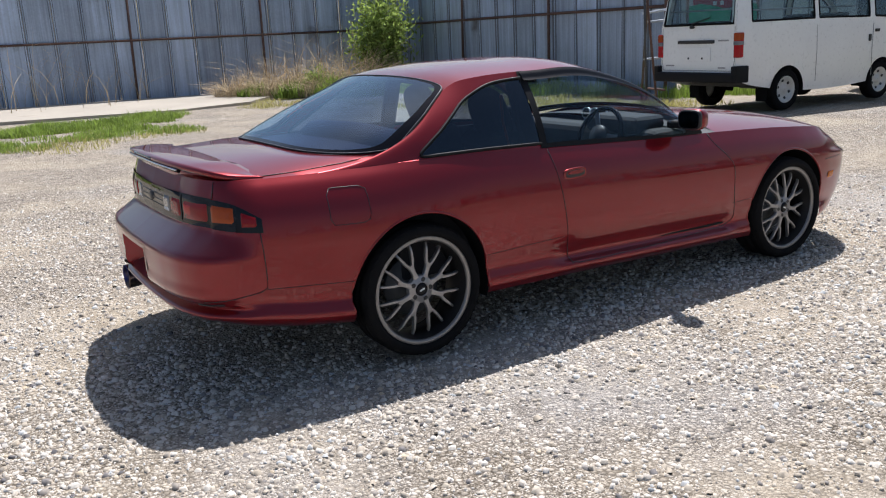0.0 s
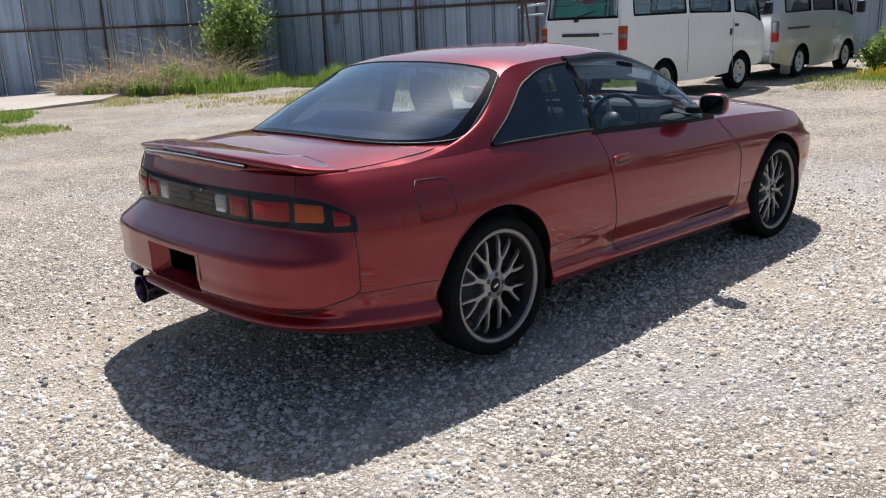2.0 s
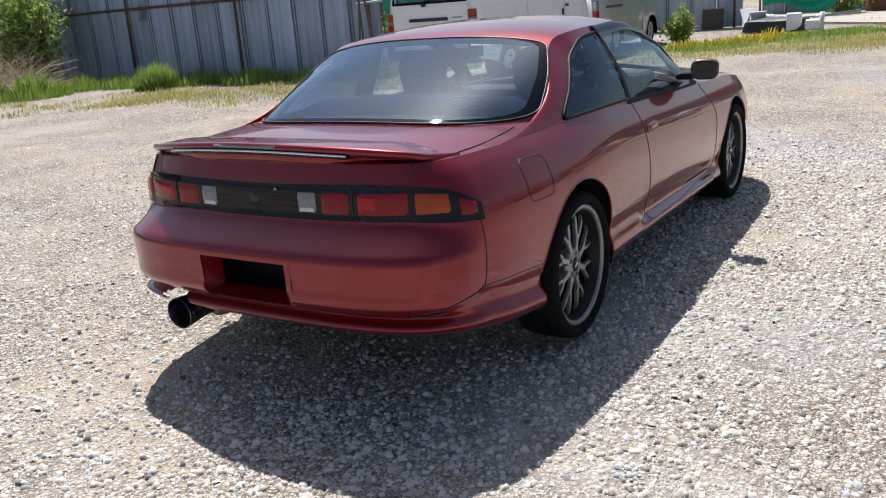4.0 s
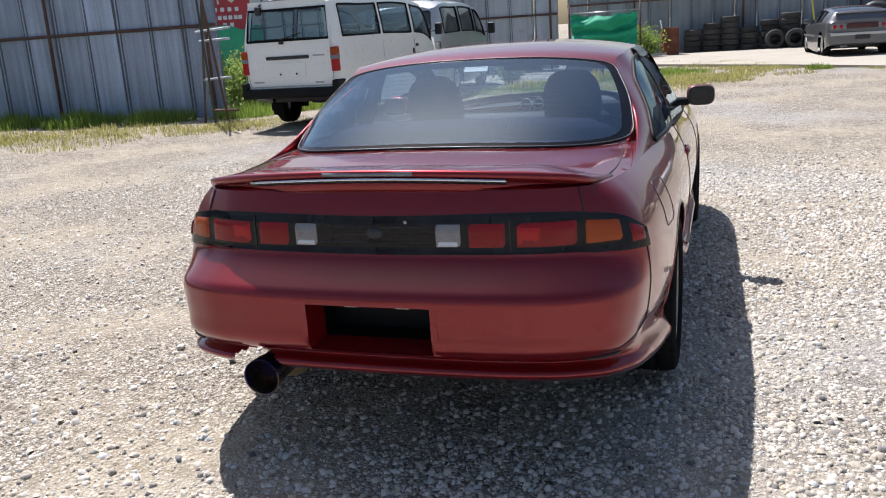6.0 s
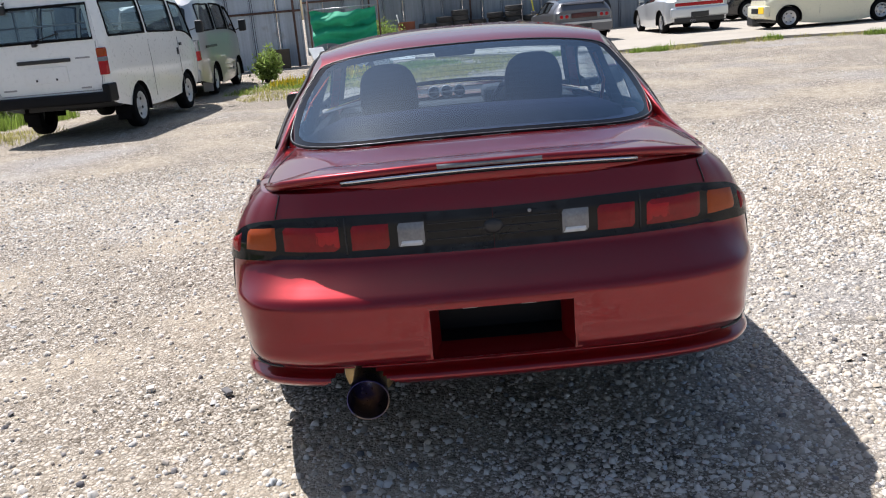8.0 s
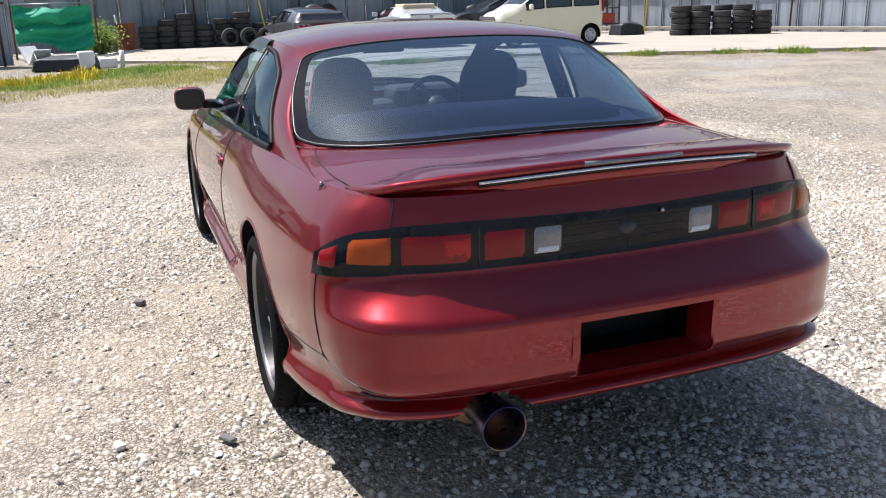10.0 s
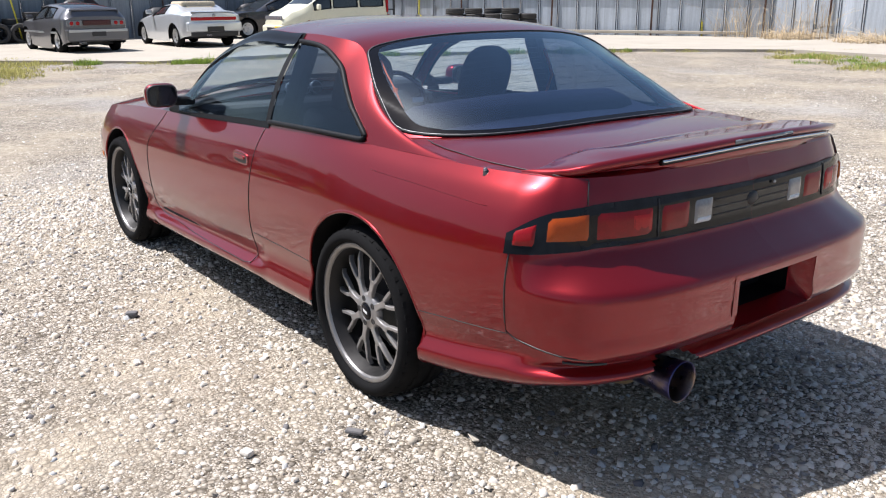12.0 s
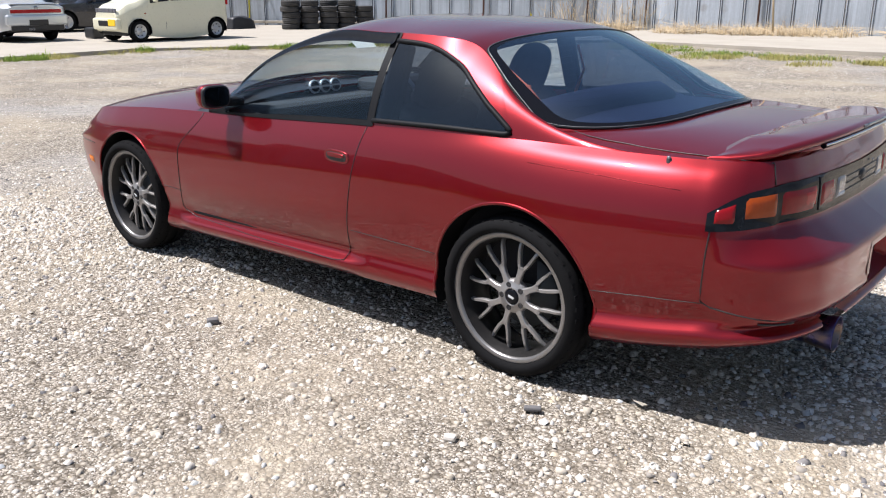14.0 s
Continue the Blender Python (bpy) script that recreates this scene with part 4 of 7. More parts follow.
        part("window_frame", surf_mesh("window_frame", lofted(3.70, 7, k(.905), k(.988), 40, d=.002), M_TRIM, out, fl), parent=dw)
        part("windscreen_pillar", surf_mesh("windscreen_pillar", lofted(3.70, 7, k(.975), k(1.0), 40, 4), M_PAINT, out, fl), parent=root)
        part("window_frame", surf_mesh("window_frame", lofted(3.70, 3.82, k(.0), k(1), 4, 10, .003), M_TRIM, out, fl), parent=dw)
        part("window_frame", surf_mesh("window_frame", lofted(6.66, 7, k(0), k(.96), 8, 8, .002), M_TRIM, out, fl), parent=dw)
        part("belt_rubber", surf_mesh("belt_rubber", lofted(3.70, 6.98, k(-.012), k(.048), 20, 4, .004), M_TRIM, out, fl), parent=dw)
        vis = lofted(3.74, 6.5, lambda s: .862 + .030 * max(0, s - 4.8), k(.985), 40, 6, .011)
        vis[..., 1] -= .009 * smooth01(np.linspace(3.74, 6.5, 40), 4.9, 6.2)[:, None]
        vis[:, 0, 1] += .008 * (1 - smooth01(np.linspace(3.74, 6.5, 40), 4.9, 6.2))
        vis[:, -1, 1] -= .008
        part("wind_deflector", surf_mesh("wind_deflector", vis, M_DEFLECTOR, out, fl), parent=dw, label="smoked plastic wind deflector")

        # joints of the panels
    seam(root, "door_joint", [(door_rear(z), z) for z in np.linspace(.845, .27, 12)])
    seam(root, "door_joint", [(float(door_front(z)), z) for z in np.linspace(.80, .30, 14)] + [(1.97, .268), (1.5, .262), (.90, .266), (door_rear(.275), .275)])
    seam(root, "bumper_joint", [(-.712, .675), (-.705, .55), (-.698, .44), (-.715, .425), (-.76, .418), (-.86, .405), (-.93, .40)], r=.0024)
    seam(root, "skirt_joint", [(-.70, .432), (-.5, .42), (-.335, .405)], r=.0014)
    seam(root, "skirt_joint", [(.345, .40), (.6, .408), (.80, .412)], r=.0013)
    seam(root, "wing_joint", [(2.02, .40), (2.19, .405)], r=.0013)
    seam(root, "bumper_joint", [(2.868, .549), (2.98, .549), (3.10, .548)])
    fuel = [(-.405, .658), (-.262, .652), (-.240, .668), (-.240, .785), (-.26, .800), (-.395, .806), (-.415, .79), (-.420, .672), (-.405, .658)]
    seam(root, "fuel_flap", fuel, -1, .0017)
    seam(root, "swage_line", [(-.05, .80), (-.3, .792), (-.60, .778)], 1, r=.0010, material=M_PAINT)
    # boot joints
    for sgn in (1, -1):
        pts = [(x, y, deck_z(x, y)) for x, y in ((-.10, .630), (-.14, .650), (-.20, .664), (-.28, .674), (-.36, .679), (-.44, .682), (-.52, .680), (-.58, .676), (-.64, .670), (-.74, .655))] + [tuple(skin(np.array(.735), np.array(z), .001)) for z in (.862, .85, .83, .80)]
        part("boot_joint", tube([(x, sgn * y, z + .0016) for x, y, z in pts], .0022, 5), M_BLACK, root)
    # arch edges and wheel housings
    for acx, acz, r in ARCHES:
        for sgn in (1, -1):
            pts = [(acx + r * math.cos(a), acz + r * math.sin(a)) for a in np.linspace(-.16, math.pi + .16, 40)]
            part("arch_edge", tube([(x, sgn * (side_y(x, max(z, .24)) - .004), z) for x, z in pts], .007, 6), M_PAINT, root)
            P = np.array([[(acx + (r - .001) * math.cos(a), sgn * (side_y(acx + r * math.cos(a), max(.24, acz + r * math.sin(a))) - .004 - d), acz + (r - .001) * math.sin(a)) for d in (0, .05, .2, .42)] for a in np.linspace(-.3, math.pi + .3, 30)])
            part("wheel_housing", mesh_of("wheel_housing", P.reshape(-1, 3), grid_faces(30, 4), M_RUBBER, smooth=True), parent=root)
    bm = box(1.75, 1.36, .05, (1.26, 0, .24), .01)
    box(.40, 1.05, .05, (2.95, 0, .26), .01, bm=bm)
    box(.75, .84, .10, (2.5, 0, .25), .02, bm=bm)
    box(.80, .84, .10, (0, 0, .30), .02, bm=bm)
    box(.50, 1.30, .06, (-.62, 0, .37), .01, bm=bm)
    part("underbody", bm, M_BLACK, root)

    # tail lamps: dark panel, then the lenses
    top = lambda q: curve_at([(0, .800), (.70, .800), (.80, .792), (.90, .768), (.975, .722)], q)
    bot = lambda q: curve_at([(0, .682), (.75, .680), (.975, .668)], q)
    for sgn in (1, -1):
        lamp = part("tail_lamp", patch_mesh("tail_lamp", patch(0.0 * sgn + sgn * .0005, sgn * .975, bot, top, .006, 60, 10, False), M_LAMP_BLACK), parent=root, label="smoked black tail lamp panel")
        lens = lambda nm, a, b, z0, z1, m, lab: part(nm, patch_mesh(nm, patch(sgn * a, sgn * b, z0, z1, .010, 10, 6), m), parent=lamp, label=lab)
        lens("reversing_lens", .195, .280, .703, .783, M_CLEAR_LENS, "clear reversing lens")
        part("reversing_lens_base", patch_mesh("reversing_lens_base", patch(sgn * .200, sgn * .275, .707, .730, .0125, 8, 4), M_LENS_FOOT), parent=lamp, label="brighter white foot of the lens")
        lens("stop_lens", .296, .424, .700, .785, M_RED_LENS, "red lens")
        lens("stop_lens", .448, .685, .700, .785, M_RED_LENS, "red lens")
        lens("stop_lens_inner", .455, .540, .708, .778, M_RED_BRIGHT, "brighter red lens")
        lens("indicator_lens", .722, .872, lambda q: .702 + 0 * q, lambda q: .783 - .10 * np.maximum(q - .75, 0), M_ORANGE_LENS, "amber indicator lens")
        lens("marker_lens", .895, .956, lambda q: .690 + 0 * q, lambda q: .757 - .42 * (q - .895), M_RED_LENS, "red marker lens")
        P = skin(np.full(8, sgn * .436), np.linspace(.695, .80, 8), .0075)
        part("lamp_joint", tube(P, .0025, 5), M_BLACK, lamp)
        for zz in (.722, .745, .768):
            P = skin(np.linspace(.01, .19, 8) * sgn, np.full(8, zz), .0065)
            part("panel_rib", tube(P, .0022, 5), M_BLACK, lamp)
    b = lathe([(.0005, .004), (.016, .004), (.020, .0), (.024, -.004)], 20, "x")
    bmesh.ops.scale(b, vec=(-1, 1.25, 1), verts=b.verts)
    part("badge", b, M_BLACK, root, m=Matrix.Translation(Vector(skin(np.array(.0), np.array(.748), .008))))
    part("boot_lock", lathe([(.0005, .003), (.005, .003), (.006, 0)], 12, "x"), M_CHROME, root, m=Matrix.Translation(Vector(skin(np.array(-.105), np.array(.783), .012))) @ pose(0, 0, 0, 0, 180, 0))

    # open joint over each end of the lip
    for sgn in (1, -1):
        part("lip_joint", tube(skin(np.linspace(.66, .79, 10) * sgn, np.linspace(.388, .387, 10), .002), .0038, 6), M_BLACK, root)
    # number plate recess: a raised rim, painted walls that run inwards, a dark hollow
    rim_ = [patch_mesh("rim", patch(*q, .0016, 24, 4, False), M_PAINT) for q in ((-.222, .222, .552, .570), (-.222, .222, .384, .402), (-.222, -.200, .402, .552), (.200, .222, .402, .552))]
    fr = part("plate_recess", rim_[0], parent=root, label="empty number plate recess")
    for k in rim_[1:]:
        part("recess_rim", k, parent=fr)
    loop = [(-.201, .403), (.201, .403), (.201, .553), (-.201, .553)]
    deep = [(-.174, .428), (.174, .428), (.176, .547), (-.176, .547)]
    for k in range(4):
        (y0, z0), (y1, z1), (b0, c0), (b1, c1) = loop[k], loop[(k + 1) % 4], deep[k], deep[(k + 1) % 4]
        T = np.linspace(0, 1, 12)
        o = np.array([skin(np.array(y0 + (y1 - y0) * t), np.array(z0 + (z1 - z0) * t), .0018) for t in T])
        e = np.array([(-.962, b0 + (b1 - b0) * t, c0 + (c1 - c0) * t) for t in T])
        P = np.stack([o, o * .92 + e * .08 + np.array([.004, 0, 0]), o * .5 + e * .5, e], 1)
        part("recess_wall", surf_mesh("recess_wall", P, M_PAINT, out=((-.3, 0, 1), (-.3, -1, 0), (-.3, 0, -1), (-.3, 1, 0))[k]), parent=fr)
    bm = box(.11, .37, .012, (-.905, 0, .417), 0)
    box(.11, .38, .012, (-.905, 0, .554), 0, bm=bm)
    box(.012, .38, .14, (-.85, 0, .486), 0, bm=bm)
    for y in (.194, -.194):
        box(.11, .012, .14, (-.905, y, .486), 0, bm=bm)
    part("recess_hollow", bm, M_TRIM, fr)
    for y in (.085, -.085):
        part("bracket", box(.012, .045, .022, (-.956, y, .532), .003), M_CHROME, fr)
    part("bracket", box(.010, .22, .010, (-.952, 0, .538), .002), M_DARKSTEEL, fr)

    # spoiler
    n = 61
    rows = []
    for y in np.linspace(-.685, .685, n):
        a = abs(y)
        xl = -.705 + .07 * smooth01(np.array(a), .35, .685)
        xt = -.945 + .115 * (a / .61)**2.8 + .14 * np.clip((a - .61) / .075, 0, 1)**1.5
        zt = .943 - .036 * (a / .61)**2.2 - .034 * np.clip((a - .61) / .075, 0, 1)
        zl = .922 - .008 * (a / .5)**2 - .042 * smooth01(np.array(a), .45, .685) + .002
        th = .010 + .016 * (1 - smooth01(np.array(a), .62, .685))
        sec = []
        for t in np.linspace(0, 1, 9):
            sec.append((xl + (xt - xl) * t, y, zl + (zt - zl) * t**1.6 + .008 * math.sin(math.pi * t)))
        sec.append((xt - .002, y, zt - th * .5))
        for t in np.linspace(1, 0, 6):
            sec.append((xl + (xt + .012 - xl) * t, y, zl - .012 + (zt - th - zl + .012) * t**2))
        rows.append(sec)
    P = np.array(rows, float)
    m = P.shape[1]
    faces = [(i * m + j, (i + 1) * m + j, (i + 1) * m + (j + 1) % m, i * m + (j + 1) % m) for i in range(n - 1) for j in range(m)] + [tuple(range(m))[::-1], tuple((n - 1) * m + k for k in range(m))]
    me = mesh_of("spoiler", P.reshape(-1, 3), faces, M_PAINT, smooth=True)
    bm = bmesh.new()
    bm.from_mesh(me)
    bmesh.ops.recalc_face_normals(bm, faces=bm.faces)
    bm.to_mesh(me)
    bm.free()
    sp = part("spoiler", me, parent=root)
    part("spoiler_lamp", tube([(-.938 + .115 * (abs(y) / .61)**2.8, y, .915 - .036 * (abs(y) / .61)**2.2) for y in np.linspace(-.415, .415, 24)], .0090, 10), M_LAMP_BLACK, sp, "glossy black strip under the spoiler edge")
    # bright tube added as the sky's reflection along the black strip
    part("bright_edge", tube([(-.9455 + .115 * (abs(y) / .61)**2.8, y, .9185 - .036 * (abs(y) / .61)**2.2) for y in np.linspace(-.415, .415, 24)], .0045, 8), M_STRIP, sp, "thin bright line standing in for sky reflected in the strip")
    part("spoiler_pedestal", tube([(-.868 + .115 * (abs(y) / .61)**2.8, y, .895 - .034 * (abs(y) / .61)**2.2) for y in np.linspace(-.60, .60, 24)], .036, 10), M_PAINT, sp)
    part("stop_lamp", tube([(-.941, y, .933) for y in np.linspace(-.145, .145, 6)], .0075, 6), M_CLEAR_LENS, sp)

    # exhaust
    ex = part("exhaust", lathe([(.050, -.70), (.052, -.92), (.0575, -.960), (.0615, -1.01), (.061, -1.015), (.058, -1.01), (.054, -.965), (.048, -.88), (.002, -.87)], 36, "x"), M_BURNT, root, "burnt blue steel exhaust tip",
              m=pose(0, .417, .305, 0, -1.0, 1.0))
    part("muffler", lathe([(.001, -.42), (.075, -.43), (.082, -.45), (.082, -.80), (.075, -.83), (.05, -.84)], 32, "x"), M_GOLD, ex, "brassy round muffler")

    # mirrors
    for sgn in (1, -1):
        bm = bmesh.new()
        bmesh.ops.create_uvsphere(bm, u_segments=24, v_segments=16, radius=1)
        for v in bm.verts:
            x, y, z = v.co
            c = lambda q, p: math.copysign(abs(q)**p, q)
            v.co = (c(x, .75) * (.065 if x > 0 else .03), c(y, .62) * .074, c(z, .62) * .056)
        for f in bm.faces:
            f.smooth = True
        mi = part("door_mirror", bm, M_PAINT, root, "red door mirror with black rim", m=pose(1.635, sgn * .885, .905, 0, 0, -8 * sgn))
        def oval(a_, b_, x0, x1):
            q = bmesh.new()
            ring = [(math.copysign(abs(math.cos(k))**.55, math.cos(k)) * a_, math.copysign(abs(math.sin(k))**.55, math.sin(k)) * b_) for k in np.linspace(0, 2 * math.pi, 33)[:-1]]
            r0, r1 = [q.verts.new((x0, u, v)) for u, v in ring], [q.verts.new((x1, u * .96, v * .95)) for u, v in ring]
            for k in range(32):
                q.faces.new((r0[k], r0[(k + 1) % 32], r1[(k + 1) % 32], r1[k])).smooth = True
            q.faces.new(r1)
            q.faces.new(r0[::-1])
            bmesh.ops.recalc_face_normals(q, faces=q.faces)
            return q
        part("mirror_rim", oval(.069, .052, -.012, -.034), M_BLACK, mi)
        part("mirror_glass", oval(.062, .045, -.030, -.037), M_MIRROR, mi)
        part("mirror_arm", box(.09, .10, .04, (.03, -sgn * .105, -.032), .016, seg=3), M_TRIM, mi)

        # handle
        x0, z0 = .865, .716
        yy = side_y(x0, z0)
        def lozenge(a_, b_, y0, y1, k_=.96):
            q = bmesh.new()
            ring = [(math.copysign(abs(math.cos(k))**.6, math.cos(k)) * a_, math.copysign(abs(math.sin(k))**.6, math.sin(k)) * b_) for k in np.linspace(0, 2 * math.pi, 29)[:-1]]
            r0, r1 = [q.verts.new((u, y0 * sgn, v)) for u, v in ring], [q.verts.new((u * k_, y1 * sgn, v * k_)) for u, v in ring]
            for k in range(28):
                q.faces.new((r0[k], r0[(k + 1) % 28], r1[(k + 1) % 28], r1[k])).smooth = True
            q.faces.new(r1)
            bmesh.ops.recalc_face_normals(q, faces=q.faces)
            return q
        h = part("door_handle", lozenge(.072, .0265, -.004, .006), M_PAINT, root, m=pose(x0, sgn * (yy + .001), z0, 0, -2, 0))
        part("handle_cup", lozenge(.060, .0185, .005, .0068), M_BLACK, h)
        part("handle_bar", lozenge(.052, .0095, .005, .0125, .85), M_PAINT, h, m=pose(.002, 0, .006))
        part("side_marker", patch_mesh("side_marker", patch(sgn * plan_l(2.915), sgn * plan_l(2.99), .428, .464, .006, 8, 5), M_MARKER), parent=root, label="amber side marker")
        part("headlamp", patch_mesh("headlamp", patch(sgn * 4.90, sgn * 5.25, .535, .60, .008, 12, 6), M_CLEAR_LENS), parent=root)

    # aerial base
    ae = part("aerial_base", lathe([(.016, -.004), (.016, .002), (.010, .006), (.007, .014), (.0005, .017)], 16, "z"), M_BLACK, root, m=pose(-.53, .718, .848, -20, 0, 0))
    part("aerial_tip", lathe([(.006, .012), (.006, .020), (.0005, .022)], 12, "z"), M_CHROME, ae)

    # interior
    part("cabin_floor", box(1.74, 1.62, .04, (1.26, 0, .30), .01), M_INT, root)
    for sgn in (1, -1):
        part("door_trim", box(1.25, .05, .50, (1.28, sgn * .725, .56), .02), M_INT, root)
        part("quarter_trim", box(.75, .05, .52, (.32, sgn * .70, .58), .02), M_INT, root)
    part("parcel_shelf", surf_mesh("parcel_shelf", np.array([[(x, y, .885 + .02 * (x > .05)) for y in np.linspace(-.66, .66, 12)] for x in np.linspace(-.36, .14, 6)]), M_SHELF), parent=root)
    def roll(x, r, y0, y1, z):
        return tube([(x + .05 * math.cos(y * 2.2), y, z + .012 * math.cos(y * 3)) for y in np.linspace(y0, y1, 24)], r, 14, radii=[r * (.55 + .45 * min(1, (1 - abs(2 * (k / 23) - 1)) * 6)) for k in range(24)])
    part("rear_seat", roll(.10, .080, -.60, .60, .882), M_SHELF, root, "navy cloth rear seat back")
    part("rear_bench", box(.50, 1.2, .16, (.42, 0, .40), .05, Matrix.Rotation(radians(-8), 4, "Y"), seg=3), M_SEAT, root)
    part("rear_backrest", box(.14, 1.2, .50, (.18, 0, .62), .05, Matrix.Rotation(radians(-18), 4, "Y"), seg=3), M_SEAT, root)
    seat(root, -.335)
    seat(root, .335)
    dash = part("dashboard", box(.42, 1.36, .26, (1.78, 0, .705), .07, seg=4), M_DASH, root)
    part("dash_hood", box(.24, .42, .10, (1.66, -.36, .855), .045, seg=3), M_DASH, dash)
    rp = part("radio_surround", box(.03, .20, .016, (1.625, .10, .820), .006), M_SATIN, root, "silver dashboard surround")
    for y_, z_, sy, sz in ((.10, .735, .20, .012), (.005, .785, .012, .11), (.195, .785, .012, .11), (.10, .785, .010, .10)):
        part("surround_bar", box(.03, sy, sz, (1.623, y_, z_ - .015), .004), M_SATIN, rp)
    part("radio_face", box(.012, .18, .09, (1.632, .10, .770), .003), M_FRIT, rp)
    part("centre_console", box(.9, .2, .3, (1.3, 0, .42), .03), M_INT, root)
    sw = part("steering_wheel", lathe([(.160 + .014 * math.cos(a), .014 * math.sin(a)) for a in np.linspace(0, 2 * math.pi, 9)[:-1]], 36, "x", closed=True), M_FRIT, root, m=pose(1.47, -.36, .798, 0, 22, 0))
    part("wheel_boss", lathe([(.001, -.03), (.055, -.028), (.062, 0), (.05, .03)], 20, "x"), M_BLACK, sw)
    for a in (90, 210, 330):
        part("wheel_spoke", box(.010, .030, .12, (0, 0, .108), .003, None), M_CHROME, sw, m=pose(0, 0, 0, a, 0, 0))
    for k in range(3):
        g = part("gauge_pod", lathe([(.001, -.030), (.028, -.030), (.030, -.036), (.033, -.034), (.033, .02), (.02, .04)], 24, "x"), M_BLACK, root, "silver-rimmed round gauge", m=pose(1.83, -.028 + .075 * k, .868, 0, 10, 0))
        part("gauge_face", lathe([(.0005, -.0315), (.027, -.0315), (.027, -.028)], 20, "x"), M_DASH, g)
        part("gauge_rim", lathe([(.028, -.034), (.0345, -.0375), (.0365, -.022)], 24, "x"), M_SATIN, g)
    part("rear_view_mirror", box(.03, .21, .06, (1.22, 0, 1.135), .018, seg=3), M_BLACK, root)
    part("inspection_paper", box(.002, .13, .075, (1.28, .27, 1.13), 0, Matrix.Rotation(radians(52), 4, "Y")), M_PAPER, root, "white paper behind the windscreen")
    for sgn in (1, -1):
        if sgn < 0:
            part("seat_belt", tube([(.62, sgn * .60, 1.10), (.60, sgn * .635, .98), (.66, sgn * .62, .80), (.80, sgn * .58, .60)], .008, 4), M_BELT, root, "orange seat belt webbing")
        else:
            cord = tube([(.268, .548, 1.118), (.186, .578, 1.078), (.088, .610, 1.032), (.012, .632, .980)], .0032, 6)
            cord = part("orange_cord", cord, M_BELT, root, "thin orange cord along the rear pillar")
            part("cord_clip", box(.020, .010, .016, (.090, .608, 1.030), .003), M_BELT, cord)
        part("belt_pillar", box(.09, .05, .34, (.70, sgn * .66, 1.0), .02, Matrix.Rotation(radians(sgn * 22), 4, "X")), M_INT, root)
    for x in (0.0, WB):
        for y in (.815, -.815):
            wheel(root, x, y)
    return root


RNG = random.Random(11)
coupe = red_coupe()

# ---- parked vehicles ----
M_SILVER = mat("silver_paint", (0.42, 0.43, 0.44), 0.35, 0.6, coat=0.7, vary=0.05, scale=1.5, fine=30)
M_SILVER_CAR = mat("bright_silver_paint", (0.60, 0.62, 0.64), 0.33, 0.5, coat=0.8, vary=0.04, scale=1.5, fine=30)
M_GREY_CAR = mat("grey_metallic_paint", (0.115, 0.115, 0.125), 0.35, 0.5, coat=0.8, vary=0.06, scale=1.5, fine=30)
M_DARK_CAR = mat("black_car_paint", (0.014, 0.014, 0.017), 0.25, 0.2, coat=1.0, vary=0.05, scale=1.5)
M_CREAM = mat("cream_paint", (0.72, 0.69, 0.52), 0.3, coat=0.7, vary=0.04, scale=1.2, fine=20)
M_CARGLASS = mat("dark_car_glass", (0.02, 0.024, 0.028), 0.06, spec=0.8, vary=0.05)
M_PANE = glass("van_window_glass", (0.62, 0.70, 0.70), film=0.03)
M_STEELWHEEL = mat("white_steel_wheel", (0.50, 0.50, 0.48), 0.5, 0.3, vary=0.2, scale=10)
M_ALLOY = mat("silver_alloy_wheel", (0.50, 0.50, 0.50), 0.35, 0.7, vary=0.1)
M_BEIGE = mat("beige_soft_top", (0.50, 0.42, 0.30), 0.9, vary=0.15, fine=80)
M_DARK_PANEL = mat("dark_red_panel", (0.06, 0.008, 0.008), 0.3, vary=0.1)
M_YELLOW = mat("yellow_plate", (0.85, 0.55, 0.02), 0.5, vary=0.08)
M_GREYBAR = mat("grey_marking", (0.30, 0.30, 0.30), 0.6, vary=0.1)


